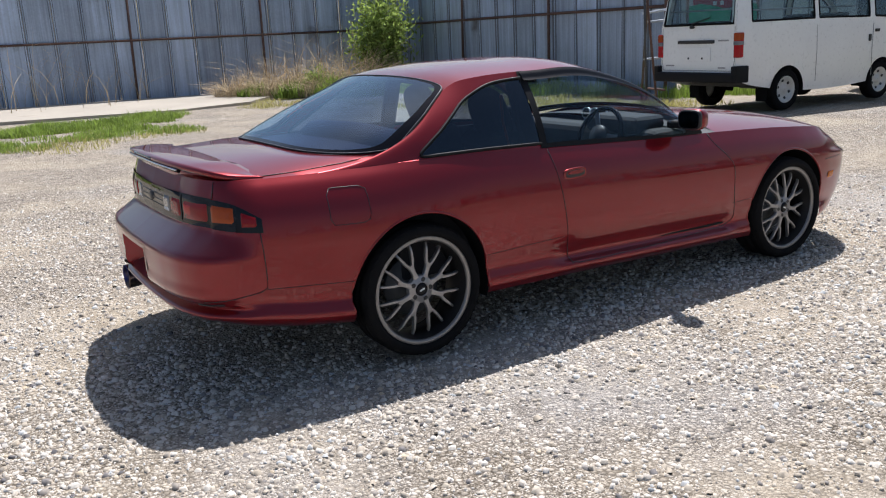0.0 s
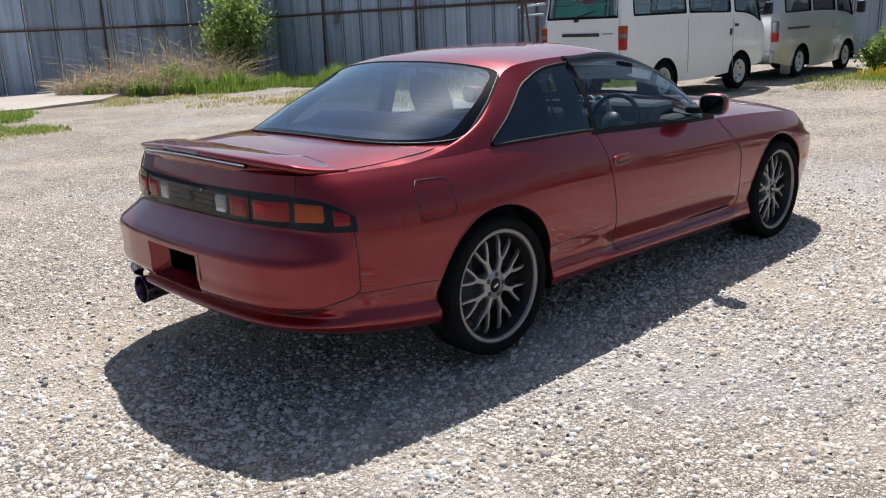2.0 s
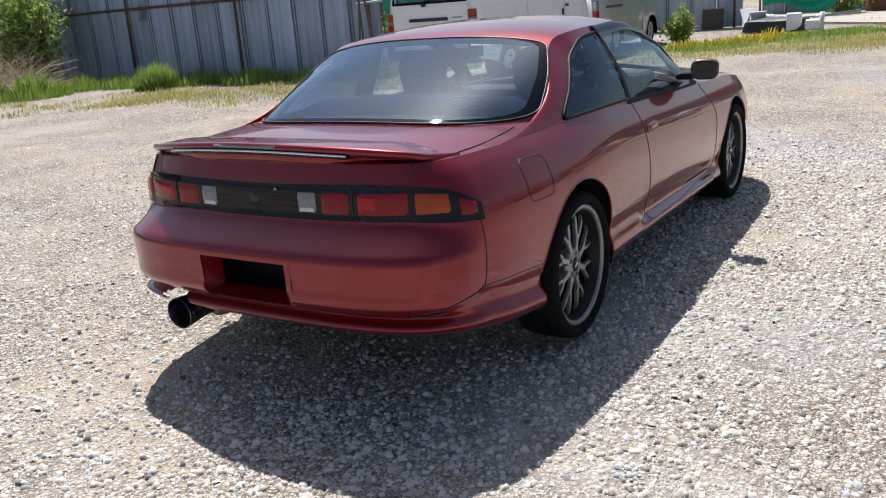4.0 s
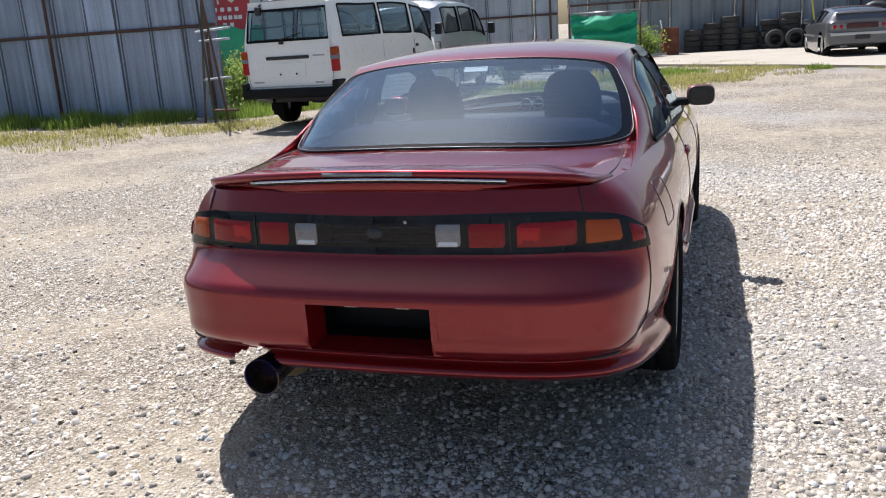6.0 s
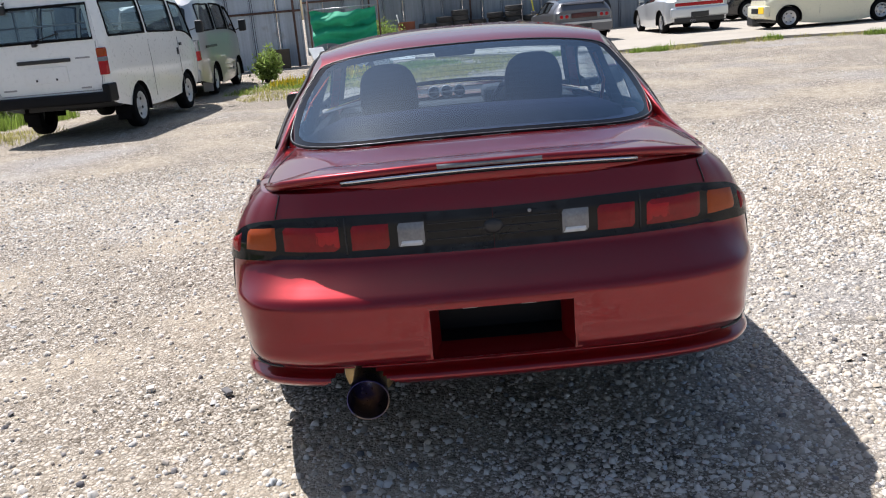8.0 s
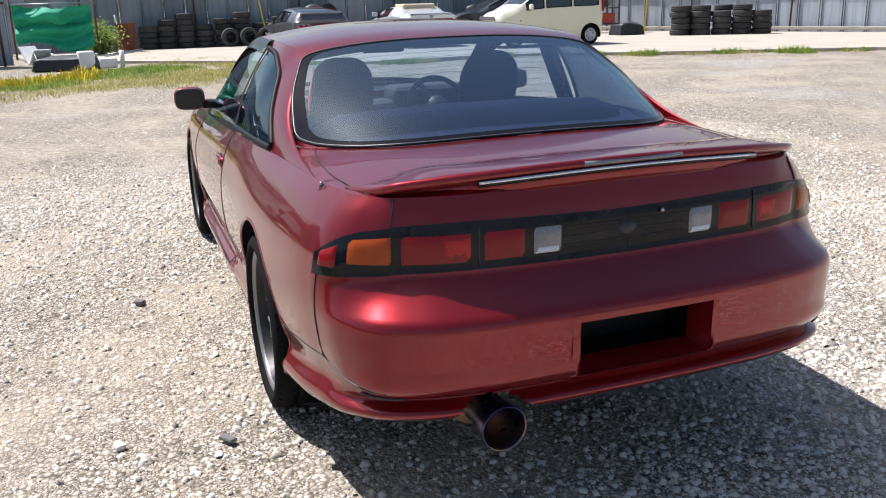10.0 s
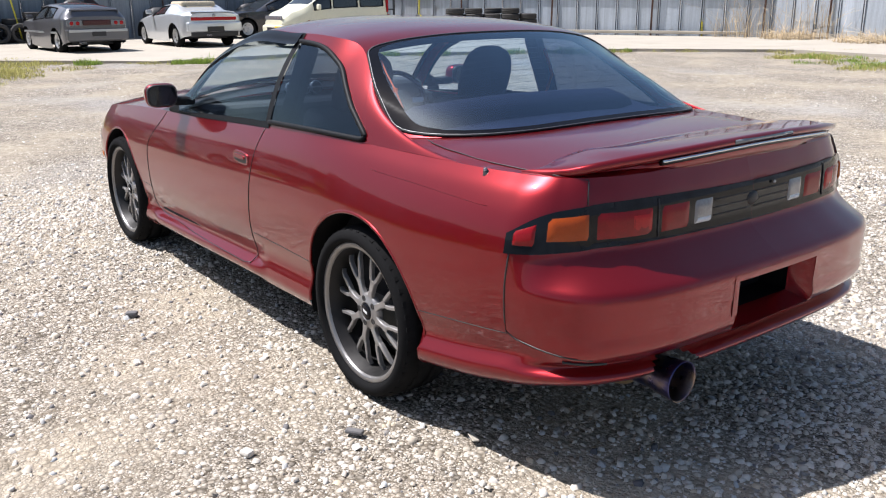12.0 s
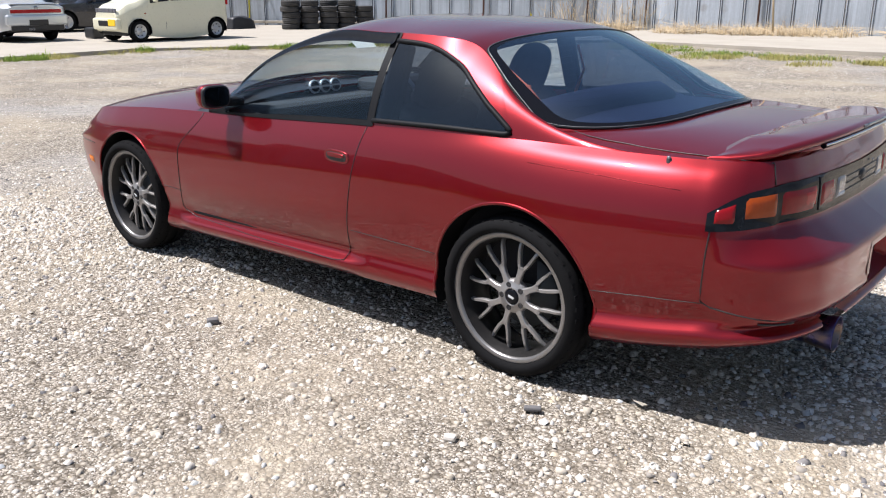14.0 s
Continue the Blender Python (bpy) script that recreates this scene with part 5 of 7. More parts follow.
def vehicle(name, label, category, m, paint, x0, x1, wb, wheel_r, track, roof, belt, sill, width, tumble, side_windows=(), top_windows=(), lean=0.0, pane=None,
            wheel_material=None, arch=1.16, n=70, edge=.88, group=""):
    """A parked car or van. Local x runs forward from the rear axle. Curves give roof, waist, sill heights and half width along x."""
    root = thing(name, label, category, m, group)
    xs = np.unique(np.round(np.concatenate([np.linspace(x0, x1, n), x0 + np.array([.02, .05, .1]), x1 - np.array([.02, .05, .1])] + [np.array(w[:2]) for w in side_windows] + [np.array(w[:2]) for w in top_windows]), 4))
    low, up, top = np.linspace(0, 1, 14), np.array([.10, .12, .3, .5, .7, .86, .88, 1.0]), np.array([.9, .8, .75, .5, .25, 0])
    zb, zw, zr, w = curve_at(sill, xs), curve_at(belt, xs), curve_at(roof, xs), curve_at(width, xs)
    tw = np.interp(xs, *np.array(tumble).T) if not isinstance(tumble, float) else np.full(len(xs), tumble)
    ring = []
    for v in low:
        ring.append((w * (1 - .055 * (1 - v)**3 - .02 * v**3), zb + (zw - zb) * v))
    yb = ring[-1][0]
    ze = zw + (zr - zw) * edge
    ye = w * tw
    for t in up:
        ring.append((yb + (ye - yb) * (.75 * t + .25 * t**3), zw + (ze - zw) * t))
    for f in top:
        ring.append((ye * f, ze + (zr - ze) * (1 - f**3)))
    P = np.zeros((len(xs), len(ring), 3))
    for j, (y, z) in enumerate(ring):
        P[:, j, 0], P[:, j, 1], P[:, j, 2] = xs, y, z
    if lean:
        k = (1 - smooth01(xs, x0, x0 + .5))[:, None]
        P[..., 0] += lean * k * np.maximum(0, P[..., 2] - zw[:, None])
    nl, nu = len(low), len(up)
    inside = np.zeros(P.shape[:2], bool)
    ra = wheel_r * arch
    for ax in (0, wb):
        dx, dz = P[..., 0] - ax, P[..., 2] - wheel_r
        d = np.hypot(dx, dz)
        hit = (d < ra) & (np.arange(len(ring)) < nl)[None]
        inside |= hit
        kk = np.where(hit, ra / np.maximum(d, 1e-6), 1)
        P[..., 0], P[..., 2] = np.where(hit, ax + dx * kk, P[..., 0]), np.where(hit, wheel_r + dz * kk, P[..., 2])
    cell = {}
    wins = []
    body = []
    mcols = len(ring)
    for i in range(len(xs) - 1):
        xm = .5 * (xs[i] + xs[i + 1])
        for j in range(mcols - 1):
            if inside[i, j] and inside[i + 1, j] and inside[i, j + 1] and inside[i + 1, j + 1]:
                continue
            q = (i * mcols + j, (i + 1) * mcols + j, (i + 1) * mcols + j + 1, i * mcols + j + 1)
            is_win = None
            if nl <= j < nl + nu - 2:
                for k, (a, b) in enumerate(side_windows):
                    if a < xm < b:
                        is_win = ("side", k)
            if j >= nl + nu:
                for k, (a, b) in enumerate(top_windows):
                    if a < xm < b:
                        is_win = ("top", k)
            cell.setdefault(is_win, []).append(q)
    pts = P.reshape(-1, 3)
    mir = pts * np.array([1, -1, 1])

    def build(nm, quads, sides, material, parent, label_="", push=0.0):
        q = np.array(quads)
        used, inv = np.unique(q, return_inverse=True)
        f = inv.reshape(q.shape)
        v, fs = [], []
        for s_ in sides:
            src = (pts if s_ > 0 else mir)[used].copy()
            src[:, 1] += push * s_
            off = len(v) * 0 + sum(len(a) for a in v)
            v.append(src)
            fs += [tuple(a + off) if s_ < 0 else tuple((a + off)[::-1]) for a in f]
        me = mesh_of(nm, np.concatenate(v), fs, material, smooth=True)
        me.set_sharp_from_angle(angle=radians(38))
        return part(nm, me, parent=parent, label=label_)

    shell = build("body", cell[None], (1, -1), paint, root)
    # end panels
    for end, nm in ((0, "rear_panel"), (-1, "front_panel")):
        ringp = P[end]
        poly = [tuple(p) for p in ringp] + [(p[0], -p[1], p[2]) for p in ringp[::-1][1:]]
        faces = []
        mm = len(ringp)
        for j in range(mm - 1):
            a, b = j, j + 1
            c, d = 2 * mm - 2 - j, 2 * mm - 3 - j
            faces.append((a, c, d, b) if d != b else (a, c, b))
        if end == -1:
            faces = [f[::-1] for f in faces]
        if not (end == 0 and pane):
            part(nm, mesh_of(nm, poly, faces, paint), parent=root)
    wm = pane or M_CARGLASS
    for key, quads in cell.items():
        if key is None:
            continue
        for s_ in ((1, -1)):
            wn_ = build("side_window" if key[0] == "side" else "screen_window", quads, (s_,), wm, root, push=-.012 if key[0] == "side" else 0)
            if key[0] == "side":
                a, b = side_windows[key[1]]
                ia, ib = np.searchsorted(xs, a - 1e-5), np.searchsorted(xs, b - 1e-5)
                loop = [P[i, nl] for i in range(ia, ib + 1)] + [P[ib, j] for j in range(nl + 1, nl + nu - 1)] + [P[i, nl + nu - 2] for i in range(ib, ia - 1, -1)] + [P[ia, j] for j in range(nl + nu - 2, nl - 1, -1)]
                part("window_rubber", tube([(p[0], p[1] * s_, p[2]) for p in loop], .016, 5), M_RUBBER, wn_)
    # underside and wheels
    bm = box(x1 - x0 - .8, 2 * w.max() - .34, .12, ((x0 + x1) / 2 + .2, 0, float(np.median(zb)) + .09), .02)
    part("underbody", bm, M_BLACK, root)
    for ax in (0, wb):
        for sg in (1, -1):
            a = np.linspace(-.25, math.pi + .25, 18)
            hp = np.array([[(ax + ra * .995 * math.cos(q), sg * (w.max() - .02 - d), wheel_r + ra * .995 * math.sin(q)) for d in (0, .12, .30)] for q in a])
            part("wheel_housing", mesh_of("wheel_housing", hp.reshape(-1, 3), grid_faces(18, 3), M_RUBBER), parent=root)
            hw = .09
            R = wheel_r
            wh = part("wheel", lathe([(R * .60, -hw), (R * .80, -hw * 1.1), (R * .97, -hw * .9), (R, -hw * .6), (R, hw * .6), (R * .97, hw * .9), (R * .82, hw * 1.1), (R * .66, hw * 1.0), (R * .62, hw * .7)], 28), M_RUBBER, root)
            wh.matrix_local = pose(ax, sg * (track / 2 - hw), R, 0, 17 * (ax + sg), 0 if sg > 0 else 180)
            wmat = wheel_material or M_STEELWHEEL
            part("rim", lathe([(.002, hw * .62), (R * .16, hw * .62), (R * .20, hw * .45), (R * .36, hw * .35), (R * .50, hw * .55), (R * .56, hw * .75), (R * .64, hw * .98), (R * .66, hw * .9)], 28), wmat, wh)
            for k in range(6):
                b = lathe([(.0005, .012), (R * .07, .012), (R * .08, 0)], 8)
                q = 2 * math.pi * k / 6
                bmesh.ops.translate(b, vec=(R * .43 * math.cos(q), hw * .42, R * .43 * math.sin(q)), verts=b.verts)
                part("rim_hole", b, M_BLACK, wh)
    return root, P, xs, nl


def wheel_cover_spokes(root, material):
    """Five broad spokes over each rim of a car with alloys."""
    for wh in [c for c in root.children if c.name.startswith("wheel") and "housing" not in c.name]:
        R = max(v.co.x for v in wh.data.vertices)
        for k in range(5):
            part("rim_spoke", box(R * .17, .014, R * .46, (0, .066, R * .38), .005), material, wh, m=pose(0, 0, 0, 0, 72 * k, 0))


def white_van():
    m = pose(9.75, 5.28, 0, 0, 0, -2.2)
    roof = [(-1.08, 1.95), (-.9, 1.97), (0, 1.985), (2.2, 1.97), (2.75, 1.86), (3.15, 1.42), (3.36, 1.06), (3.50, .95)]
    belt = [(-1.08, 1.30), (1.5, 1.29), (2.6, 1.24), (3.2, 1.06), (3.5, .92)]
    sill = [(-1.08, .52), (-.9, .46), (-.5, .38), (2.7, .37), (3.2, .42), (3.5, .48)]
    width = [(-1.08, .775), (-1.0, .815), (-.8, .838), (0, .845), (2.2, .845), (2.9, .82), (3.3, .74), (3.5, .62)]
    root, P, xs, nl = vehicle("delivery_van", "white high-roof delivery van with dusty lower body, parked on gravel", "van", m, M_WHITE, -1.08, 3.50, 2.33, .315, 1.62, roof, belt, sill, width, .86,
                              side_windows=((-.82, .56), (.68, 1.92), (2.08, 3.02)), top_windows=((2.80, 3.26),), lean=.14, pane=M_PANE)
    # tailgate with a real window opening
    end = P[0]
    lv = end[:, 2]
    rows = [(x, y, z) for x, y, z in end]
    low = [r for r in rows if r[2] < 1.33]
    def hw(z):
        return float(np.interp(z, lv[:nl + 8], end[:nl + 8, 1]))
    def xr(z):
        return float(np.interp(z, lv[:nl + 8], end[:nl + 8, 0])) - .002
    zs = [.52, .75, 1.0, 1.25, 1.345, 1.6, 1.80, 1.86, 1.93]
    v, f = [], []
    for z in zs:
        h = hw(min(z, 1.93))
        gl = min(.70, h - .09)
        for y in (-h, -gl, -gl * .3, gl * .3, gl, h):
            v.append((xr(z), y, z))
    for i in range(len(zs) - 1):
        for j in range(5):
            if 4 <= i < 6 and 1 <= j < 4:
                continue
            f.append((i * 6 + j, i * 6 + 6 + j, i * 6 + 7 + j, i * 6 + 1 + j))
    tg = part("tailgate", mesh_of("tailgate", v, f, M_WHITE), parent=root)
    za, zb = 1.345, 1.80
    loop = [(xr(za) - .004, .70, za), (xr(za) - .004, -.70, za), (xr(zb) - .004, -.66, zb), (xr(zb) - .004, .66, zb), (xr(za) - .004, .70, za)]
    part("tailgate_window", mesh_of("tailgate_window", [loop[0], loop[1], loop[2], loop[3]], [(0, 1, 2, 3)], M_PANE), parent=tg)
    part("window_rubber", tube(loop, .020, 6), M_RUBBER, tg)
    part("wiper", tube([(-1.10, .05, 1.30), (-1.10, .10, 1.36), (-1.085, -.25, 1.44)], .010, 6), M_BLACK, tg)
    part("wiper_base", box(.05, .06, .05, (-1.10, .10, 1.31), .015), M_BLACK, tg)
    part("parking_mirror", box(.07, .10, .13, (-1.05, .47, 1.80), .03, seg=3), M_BLACK, tg, "black parking mirror")
    part("parking_mirror_arm", tube([(-.95, .42, 1.93), (-1.04, .46, 1.86)], .012, 6), M_BLACK, tg)
    part("handle_garnish", box(.03, .74, .052, (-1.092, .02, 1.085), .012), M_BLACK, tg)
    part("plate_panel", box(.012, .60, .21, (-1.087, .02, .90), .005), M_WHITE, tg)
    for y in (-.12, .16):
        part("plate_bolt", box(.014, .025, .030, (-1.098, y, .84), .004), M_BLACK, tg)
    part("tailgate_joint", tube([(-1.083, .73, 1.30), (-1.085, .74, .80), (-1.085, .70, .655), (-1.085, -.70, .655), (-1.085, -.74, .80), (-1.083, -.73, 1.30)], .005, 5), M_GREYBAR, tg)
    for y, w_ in ((-.52, .20), (-.50, .14), (.56, .18)):
        part("maker_mark", box(.003, w_, .022, (-1.086, y, 1.10 if w_ == .20 else .70 if w_ == .14 else .73), 0), M_GREYBAR, tg)
    for sg in (1, -1):
        lamp = part("tail_lamp", box(.10, .11, .36, (-1.045, sg * .775, 1.03), .018, seg=3), M_RED_BRIGHT, root, "red, clear and amber tail lamp")
        part("indicator_lens", box(.104, .112, .105, (-1.046, sg * .7755, 1.150), .012), M_ORANGE_LENS, lamp)
        part("reversing_lens", box(.104, .112, .062, (-1.046, sg * .7755, 1.060), .008), M_CLEAR_LENS, lamp)
        part("mud_flap", box(.012, .20, .18, (-.40, sg * .68, .25), .004), M_RUBBER, root)
        part("door_mirror", box(.08, .14, .22, (2.95, sg * .98, 1.38), .03, seg=3), M_BLACK, root)
        part("mirror_arm", tube([(2.85, sg * .80, 1.32), (2.93, sg * .94, 1.36)], .012, 6), M_BLACK, root)
        part("door_joint", tube([(2.02, sg * .851, .40), (2.0, sg * .852, .9), (2.02, sg * .84, 1.24)], .005, 5), M_GREYBAR, root)
        part("door_joint", tube([(.62, sg * .850, .40), (.62, sg * .852, .9), (.62, sg * .835, 1.26)], .004, 5), M_GREYBAR, root)
        part("door_handle", box(.05, .03, .11, (1.93, sg * .852, 1.01), .01), M_BLACK, root)
        part("door_handle", box(.10, .03, .05, (2.12, sg * .846, 1.12), .01), M_BLACK, root)
    bp = part("rear_bumper", box(.16, 1.62, .15, (-1.10, 0, .555), .04, seg=3), M_TRIM, root, "dark grey plastic bumper")
    for sg in (1, -1):
        part("bumper_corner", box(.30, .10, .25, (-1.02, sg * .79, .605), .03, seg=3), M_TRIM, bp)
    part("fuel_tank", box(.7, .5, .2, (.8, .3, .36), .05), M_BLACK, root)
    part("seat_row", box(.16, 1.2, .62, (1.7, 0, 1.12), .05, Matrix.Rotation(radians(-10), 4, "Y"), seg=3), M_INT, root)
    part("seat_row", box(.14, 1.2, .5, (.5, 0, 1.05), .05, Matrix.Rotation(radians(-10), 4, "Y"), seg=3), M_INT, root)
    part("cargo_floor", box(3.6, 1.5, .04, (.9, 0, .62), .01), M_INT, root)
    part("cargo_rail", tube([(-.9, -.76, 1.52), (1.6, -.76, 1.52)], .014, 6), M_CHROME, root)
    part("cargo_rail", tube([(-.95, -.68, 1.55), (-.95, .68, 1.55)], .014, 6), M_CHROME, root)
    part("headlining", box(3.6, 1.36, .03, (.9, 0, 1.92), .01), M_WHITE, root)


def silver_van():
    m = pose(14.85, 5.35, 0, 0, 0, 1.0)
    roof = [(-1.10, 1.86), (-.8, 1.95), (0, 1.98), (1.6, 1.95), (2.2, 1.84), (2.8, 1.40), (3.15, 1.08), (3.40, .95)]
    belt = [(-1.10, 1.22), (1.6, 1.22), (2.4, 1.16), (3.0, 1.03), (3.40, .9)]
    sill = [(-1.10, .36), (-.8, .30), (2.6, .28), (3.40, .34)]
    width = [(-1.10, .68), (-1.02, .76), (-.8, .825), (0, .85), (2.2, .85), (2.9, .80), (3.2, .70), (3.40, .56)]
    root, P, xs, nl = vehicle("minibus", "silver grey minibus van parked nose to tail", "van", m, M_SILVER, -1.10, 3.40, 2.38, .31, 1.60, roof, belt, sill, width, .84,
                              side_windows=((-.78, .32), (.46, 1.52), (1.68, 2.60)), top_windows=((2.3, 2.95),), lean=.16)
    part("rear_window", box(.02, 1.22, .50, (-1.055, 0, 1.50), .05, Matrix.Rotation(radians(9), 4, "Y"), seg=3), M_CARGLASS, root)
    for sg in (1, -1):
        lamp = part("tail_lamp", box(.14, .10, .40, (-1.03, sg * .735, .93), .03, seg=3), M_CLEAR_LENS, root, "clear and red tail lamp")
        part("stop_lens", box(.144, .104, .19, (-1.031, sg * .736, .83), .025, seg=3), M_RED_BRIGHT, lamp)
        part("door_mirror", box(.09, .17, .26, (2.55, sg * 1.0, 1.33), .035, seg=3), M_BLACK, root)
        part("mirror_arm", tube([(2.45, sg * .80, 1.22), (2.53, sg * .95, 1.28)], .014, 6), M_BLACK, root)
        part("slide_rail", box(1.0, .012, .05, (-.22, sg * .846, .98), .005), M_BLACK, root)
        part("door_joint", tube([(1.60, sg * .855, .34), (1.60, sg * .856, .8), (1.60, sg * .842, 1.18)], .005, 5), M_BLACK, root)
        part("door_handle", box(.05, .03, .16, (1.48, sg * .855, 1.0), .012), M_CHROME, root)
        part("door_handle", box(.14, .03, .05, (1.74, sg * .855, 1.0), .012), M_SILVER, root)
        part("mud_flap", box(.02, .20, .26, (-.42, sg * .70, .22), .005), M_SILVER, root)
    part("rear_bumper", box(.18, 1.5, .24, (-1.10, 0, .45), .06, seg=3), M_SILVER, root)
    part("plate_blank", box(.01, .33, .165, (-1.112, 0, .88), .004), M_WHITE, root)


def grey_hatch():
    m = pose(21.75, -4.23, .05, 0, 0, 5.0)
    roof = [(-.74, .90), (-.68, 1.0), (-.2, 1.13), (.5, 1.225), (1.0, 1.225), (1.45, 1.10), (1.85, .90), (2.6, .80), (2.95, .62), (3.02, .55)]
    belt = [(-.74, .84), (0, .84), (1.0, .80), (1.85, .76), (2.6, .70), (3.02, .5)]
    sill = [(-.74, .28), (-.5, .22), (2.6, .2), (3.02, .24)]
    width = [(-.74, .74), (-.66, .80), (-.3, .83), (1.5, .835), (2.4, .82), (2.8, .74), (3.02, .6)]
    root, P, xs, nl = vehicle("hatchback", "grey metallic two-tone hatchback coupe with rear wing", "car", m, M_GREY_CAR, -.74, 3.02, 2.30, .29, 1.58, roof, belt, sill, width, .72,
                              side_windows=((.05, .62), (.70, 1.62)), top_windows=((-.55, .35), (1.12, 1.80)), wheel_material=M_ALLOY)
    wheel_cover_spokes(root, M_ALLOY)
    part("rear_glass_panel", box(.015, .72, .13, (-.752, 0, .745), .02), M_DARK_PANEL, root, "dark red panel between the lamps")
    for sg in (1, -1):
        lamp = part("tail_lamp", box(.05, .40, .15, (-.735, sg * .56, .735), .02), M_CLEAR_LENS, root, "clear and red tail lamp")
        for k in (-.07, .08):
            b = lathe([(.0005, .006), (.045, .006), (.05, 0)], 14, "x")
            bmesh.ops.scale(b, vec=(-1, 1, 1), verts=b.verts)
            part("round_lens", b, M_RED_BRIGHT, lamp, m=pose(-.761, sg * (.56 + k), .735))
        part("door_mirror", box(.09, .16, .11, (1.55, sg * .92, .88), .03, seg=3), M_GREY_CAR, root)
        part("side_moulding", box(2.6, .012, .05, (1.1, sg * .835, .50), .005), M_SILVER, root)
    part("wing", box(.14, 1.24, .025, (-.60, 0, 1.06), .010), M_GREY_CAR, root, "grey rear wing")
    for sg in (1, -1):
        part("wing_post", box(.22, .03, .14, (-.58, sg * .60, .99), .012), M_GREY_CAR, root)
    part("rear_bumper", box(.16, 1.58, .30, (-.76, 0, .44), .05, seg=3), M_GREY_CAR, root)
    part("bumper_strip", box(.02, 1.5, .07, (-.845, 0, .55), .008), M_SILVER, root, "lighter silver strip")
    part("plate_recess", box(.02, .36, .12, (-.845, 0, .47), .006), M_BLACK, root)
    for y in (.38, .46):
        part("exhaust_pipe", lathe([(.030, -.70), (.032, -.87), (.026, -.87), (.024, -.72)], 14, "x"), M_CHROME, root, m=pose(0, y, .25))


def silver_roadster():
    m = pose(22.1, -7.55, .05, 0, 0, 1.0)
    roof = [(-.86, .93), (-.7, .98), (-.1, 1.02), (.25, 1.16), (.75, 1.20), (1.2, 1.16), (1.75, .95), (2.5, .84), (3.1, .66), (3.38, .5)]
    belt = [(-.86, .86), (0, .90), (1.0, .86), (1.9, .80), (2.6, .72), (3.38, .45)]
    sill = [(-.86, .33), (-.5, .26), (2.8, .22), (3.38, .25)]
    width = [(-.86, .72), (-.75, .82), (-.3, .88), (1.5, .88), (2.5, .87), (3.0, .78), (3.38, .55)]
    root, P, xs, nl = vehicle("roadster", "bright silver roadster with its beige soft top up", "car", m, M_SILVER_CAR, -.86, 3.38, 2.54, .31, 1.66, roof, belt, sill, width, .70,
                              side_windows=((.55, 1.65),), top_windows=((1.15, 1.75),), wheel_material=M_ALLOY)
    wheel_cover_spokes(root, M_ALLOY)
    part("soft_top", box(.85, 1.02, .16, (.55, 0, 1.17), .07, seg=3), M_BEIGE, root, "beige cloth soft top")
    part("top_window", box(.03, .80, .16, (.10, 0, 1.10), .02, Matrix.Rotation(radians(45), 4, "Y")), M_BEIGE, root)
    part("lamp_strip", box(.04, 1.36, .10, (-.845, 0, .78), .02), M_RED_BRIGHT, root, "full-width red lamp strip")
    b = lathe([(.0005, .01), (.05, .01), (.055, 0)], 18, "x")
    bmesh.ops.scale(b, vec=(-1, 1, 1), verts=b.verts)
    part("badge", b, M_CHROME, root, m=pose(-.86, 0, .87))
    part("rear_lip", box(.10, 1.30, .02, (-.78, 0, .965), .008), M_SILVER_CAR, root)
    part("rear_bumper", box(.18, 1.62, .28, (-.85, 0, .56), .07, seg=3), M_SILVER_CAR, root)
    part("rear_diffuser", box(.14, 1.4, .16, (-.84, 0, .37), .03), M_BLACK, root)
    part("plate_recess", box(.02, .5, .14, (-.945, 0, .50), .006), M_BLACK, root)
    for y in (.16, .24):
        part("exhaust_pipe", lathe([(.030, -.70), (.032, -.95), (.026, -.95), (.024, -.72)], 14, "x"), M_CHROME, root, m=pose(0, y, .33))
    for sg in (1, -1):
        part("door_mirror", box(.10, .17, .12, (1.55, sg * .97, .96), .035, seg=3), M_SILVER_CAR, root)


def dark_saloon():
    m = pose(26.6, -13.3, .05, 0, 0, 90)
    roof = [(-.95, .98), (-.5, 1.02), (0, 1.25), (.5, 1.42), (1.2, 1.42), (1.7, 1.22), (2.1, 1.0), (3.0, .88), (3.5, .68), (3.62, .58)]
    belt = [(-.95, .90), (1.0, .92), (2.1, .90), (3.0, .80), (3.62, .5)]
    sill = [(-.95, .34), (-.5, .24), (3.0, .22), (3.62, .28)]
    width = [(-.95, .70), (-.8, .82), (-.3, .86), (1.5, .87), (2.8, .85), (3.3, .75), (3.62, .5)]
    root, P, xs, nl = vehicle("saloon_car", "glossy black saloon car with alloy wheels", "car", m, M_DARK_CAR, -.95, 3.62, 2.65, .32, 1.66, roof, belt, sill, width, .74,
                              side_windows=((.15, .85), (.95, 1.85)), top_windows=((-.2, .35), (1.4, 2.05)), wheel_material=M_ALLOY)
    wheel_cover_spokes(root, M_ALLOY)
    for sg in (1, -1):
        part("door_mirror", box(.11, .18, .13, (1.75, sg * .97, 1.0), .04, seg=3), M_DARK_CAR, root)
        part("headlamp", box(.30, .12, .12, (3.30, sg * .70, .68), .04, seg=3), M_CLEAR_LENS, root)


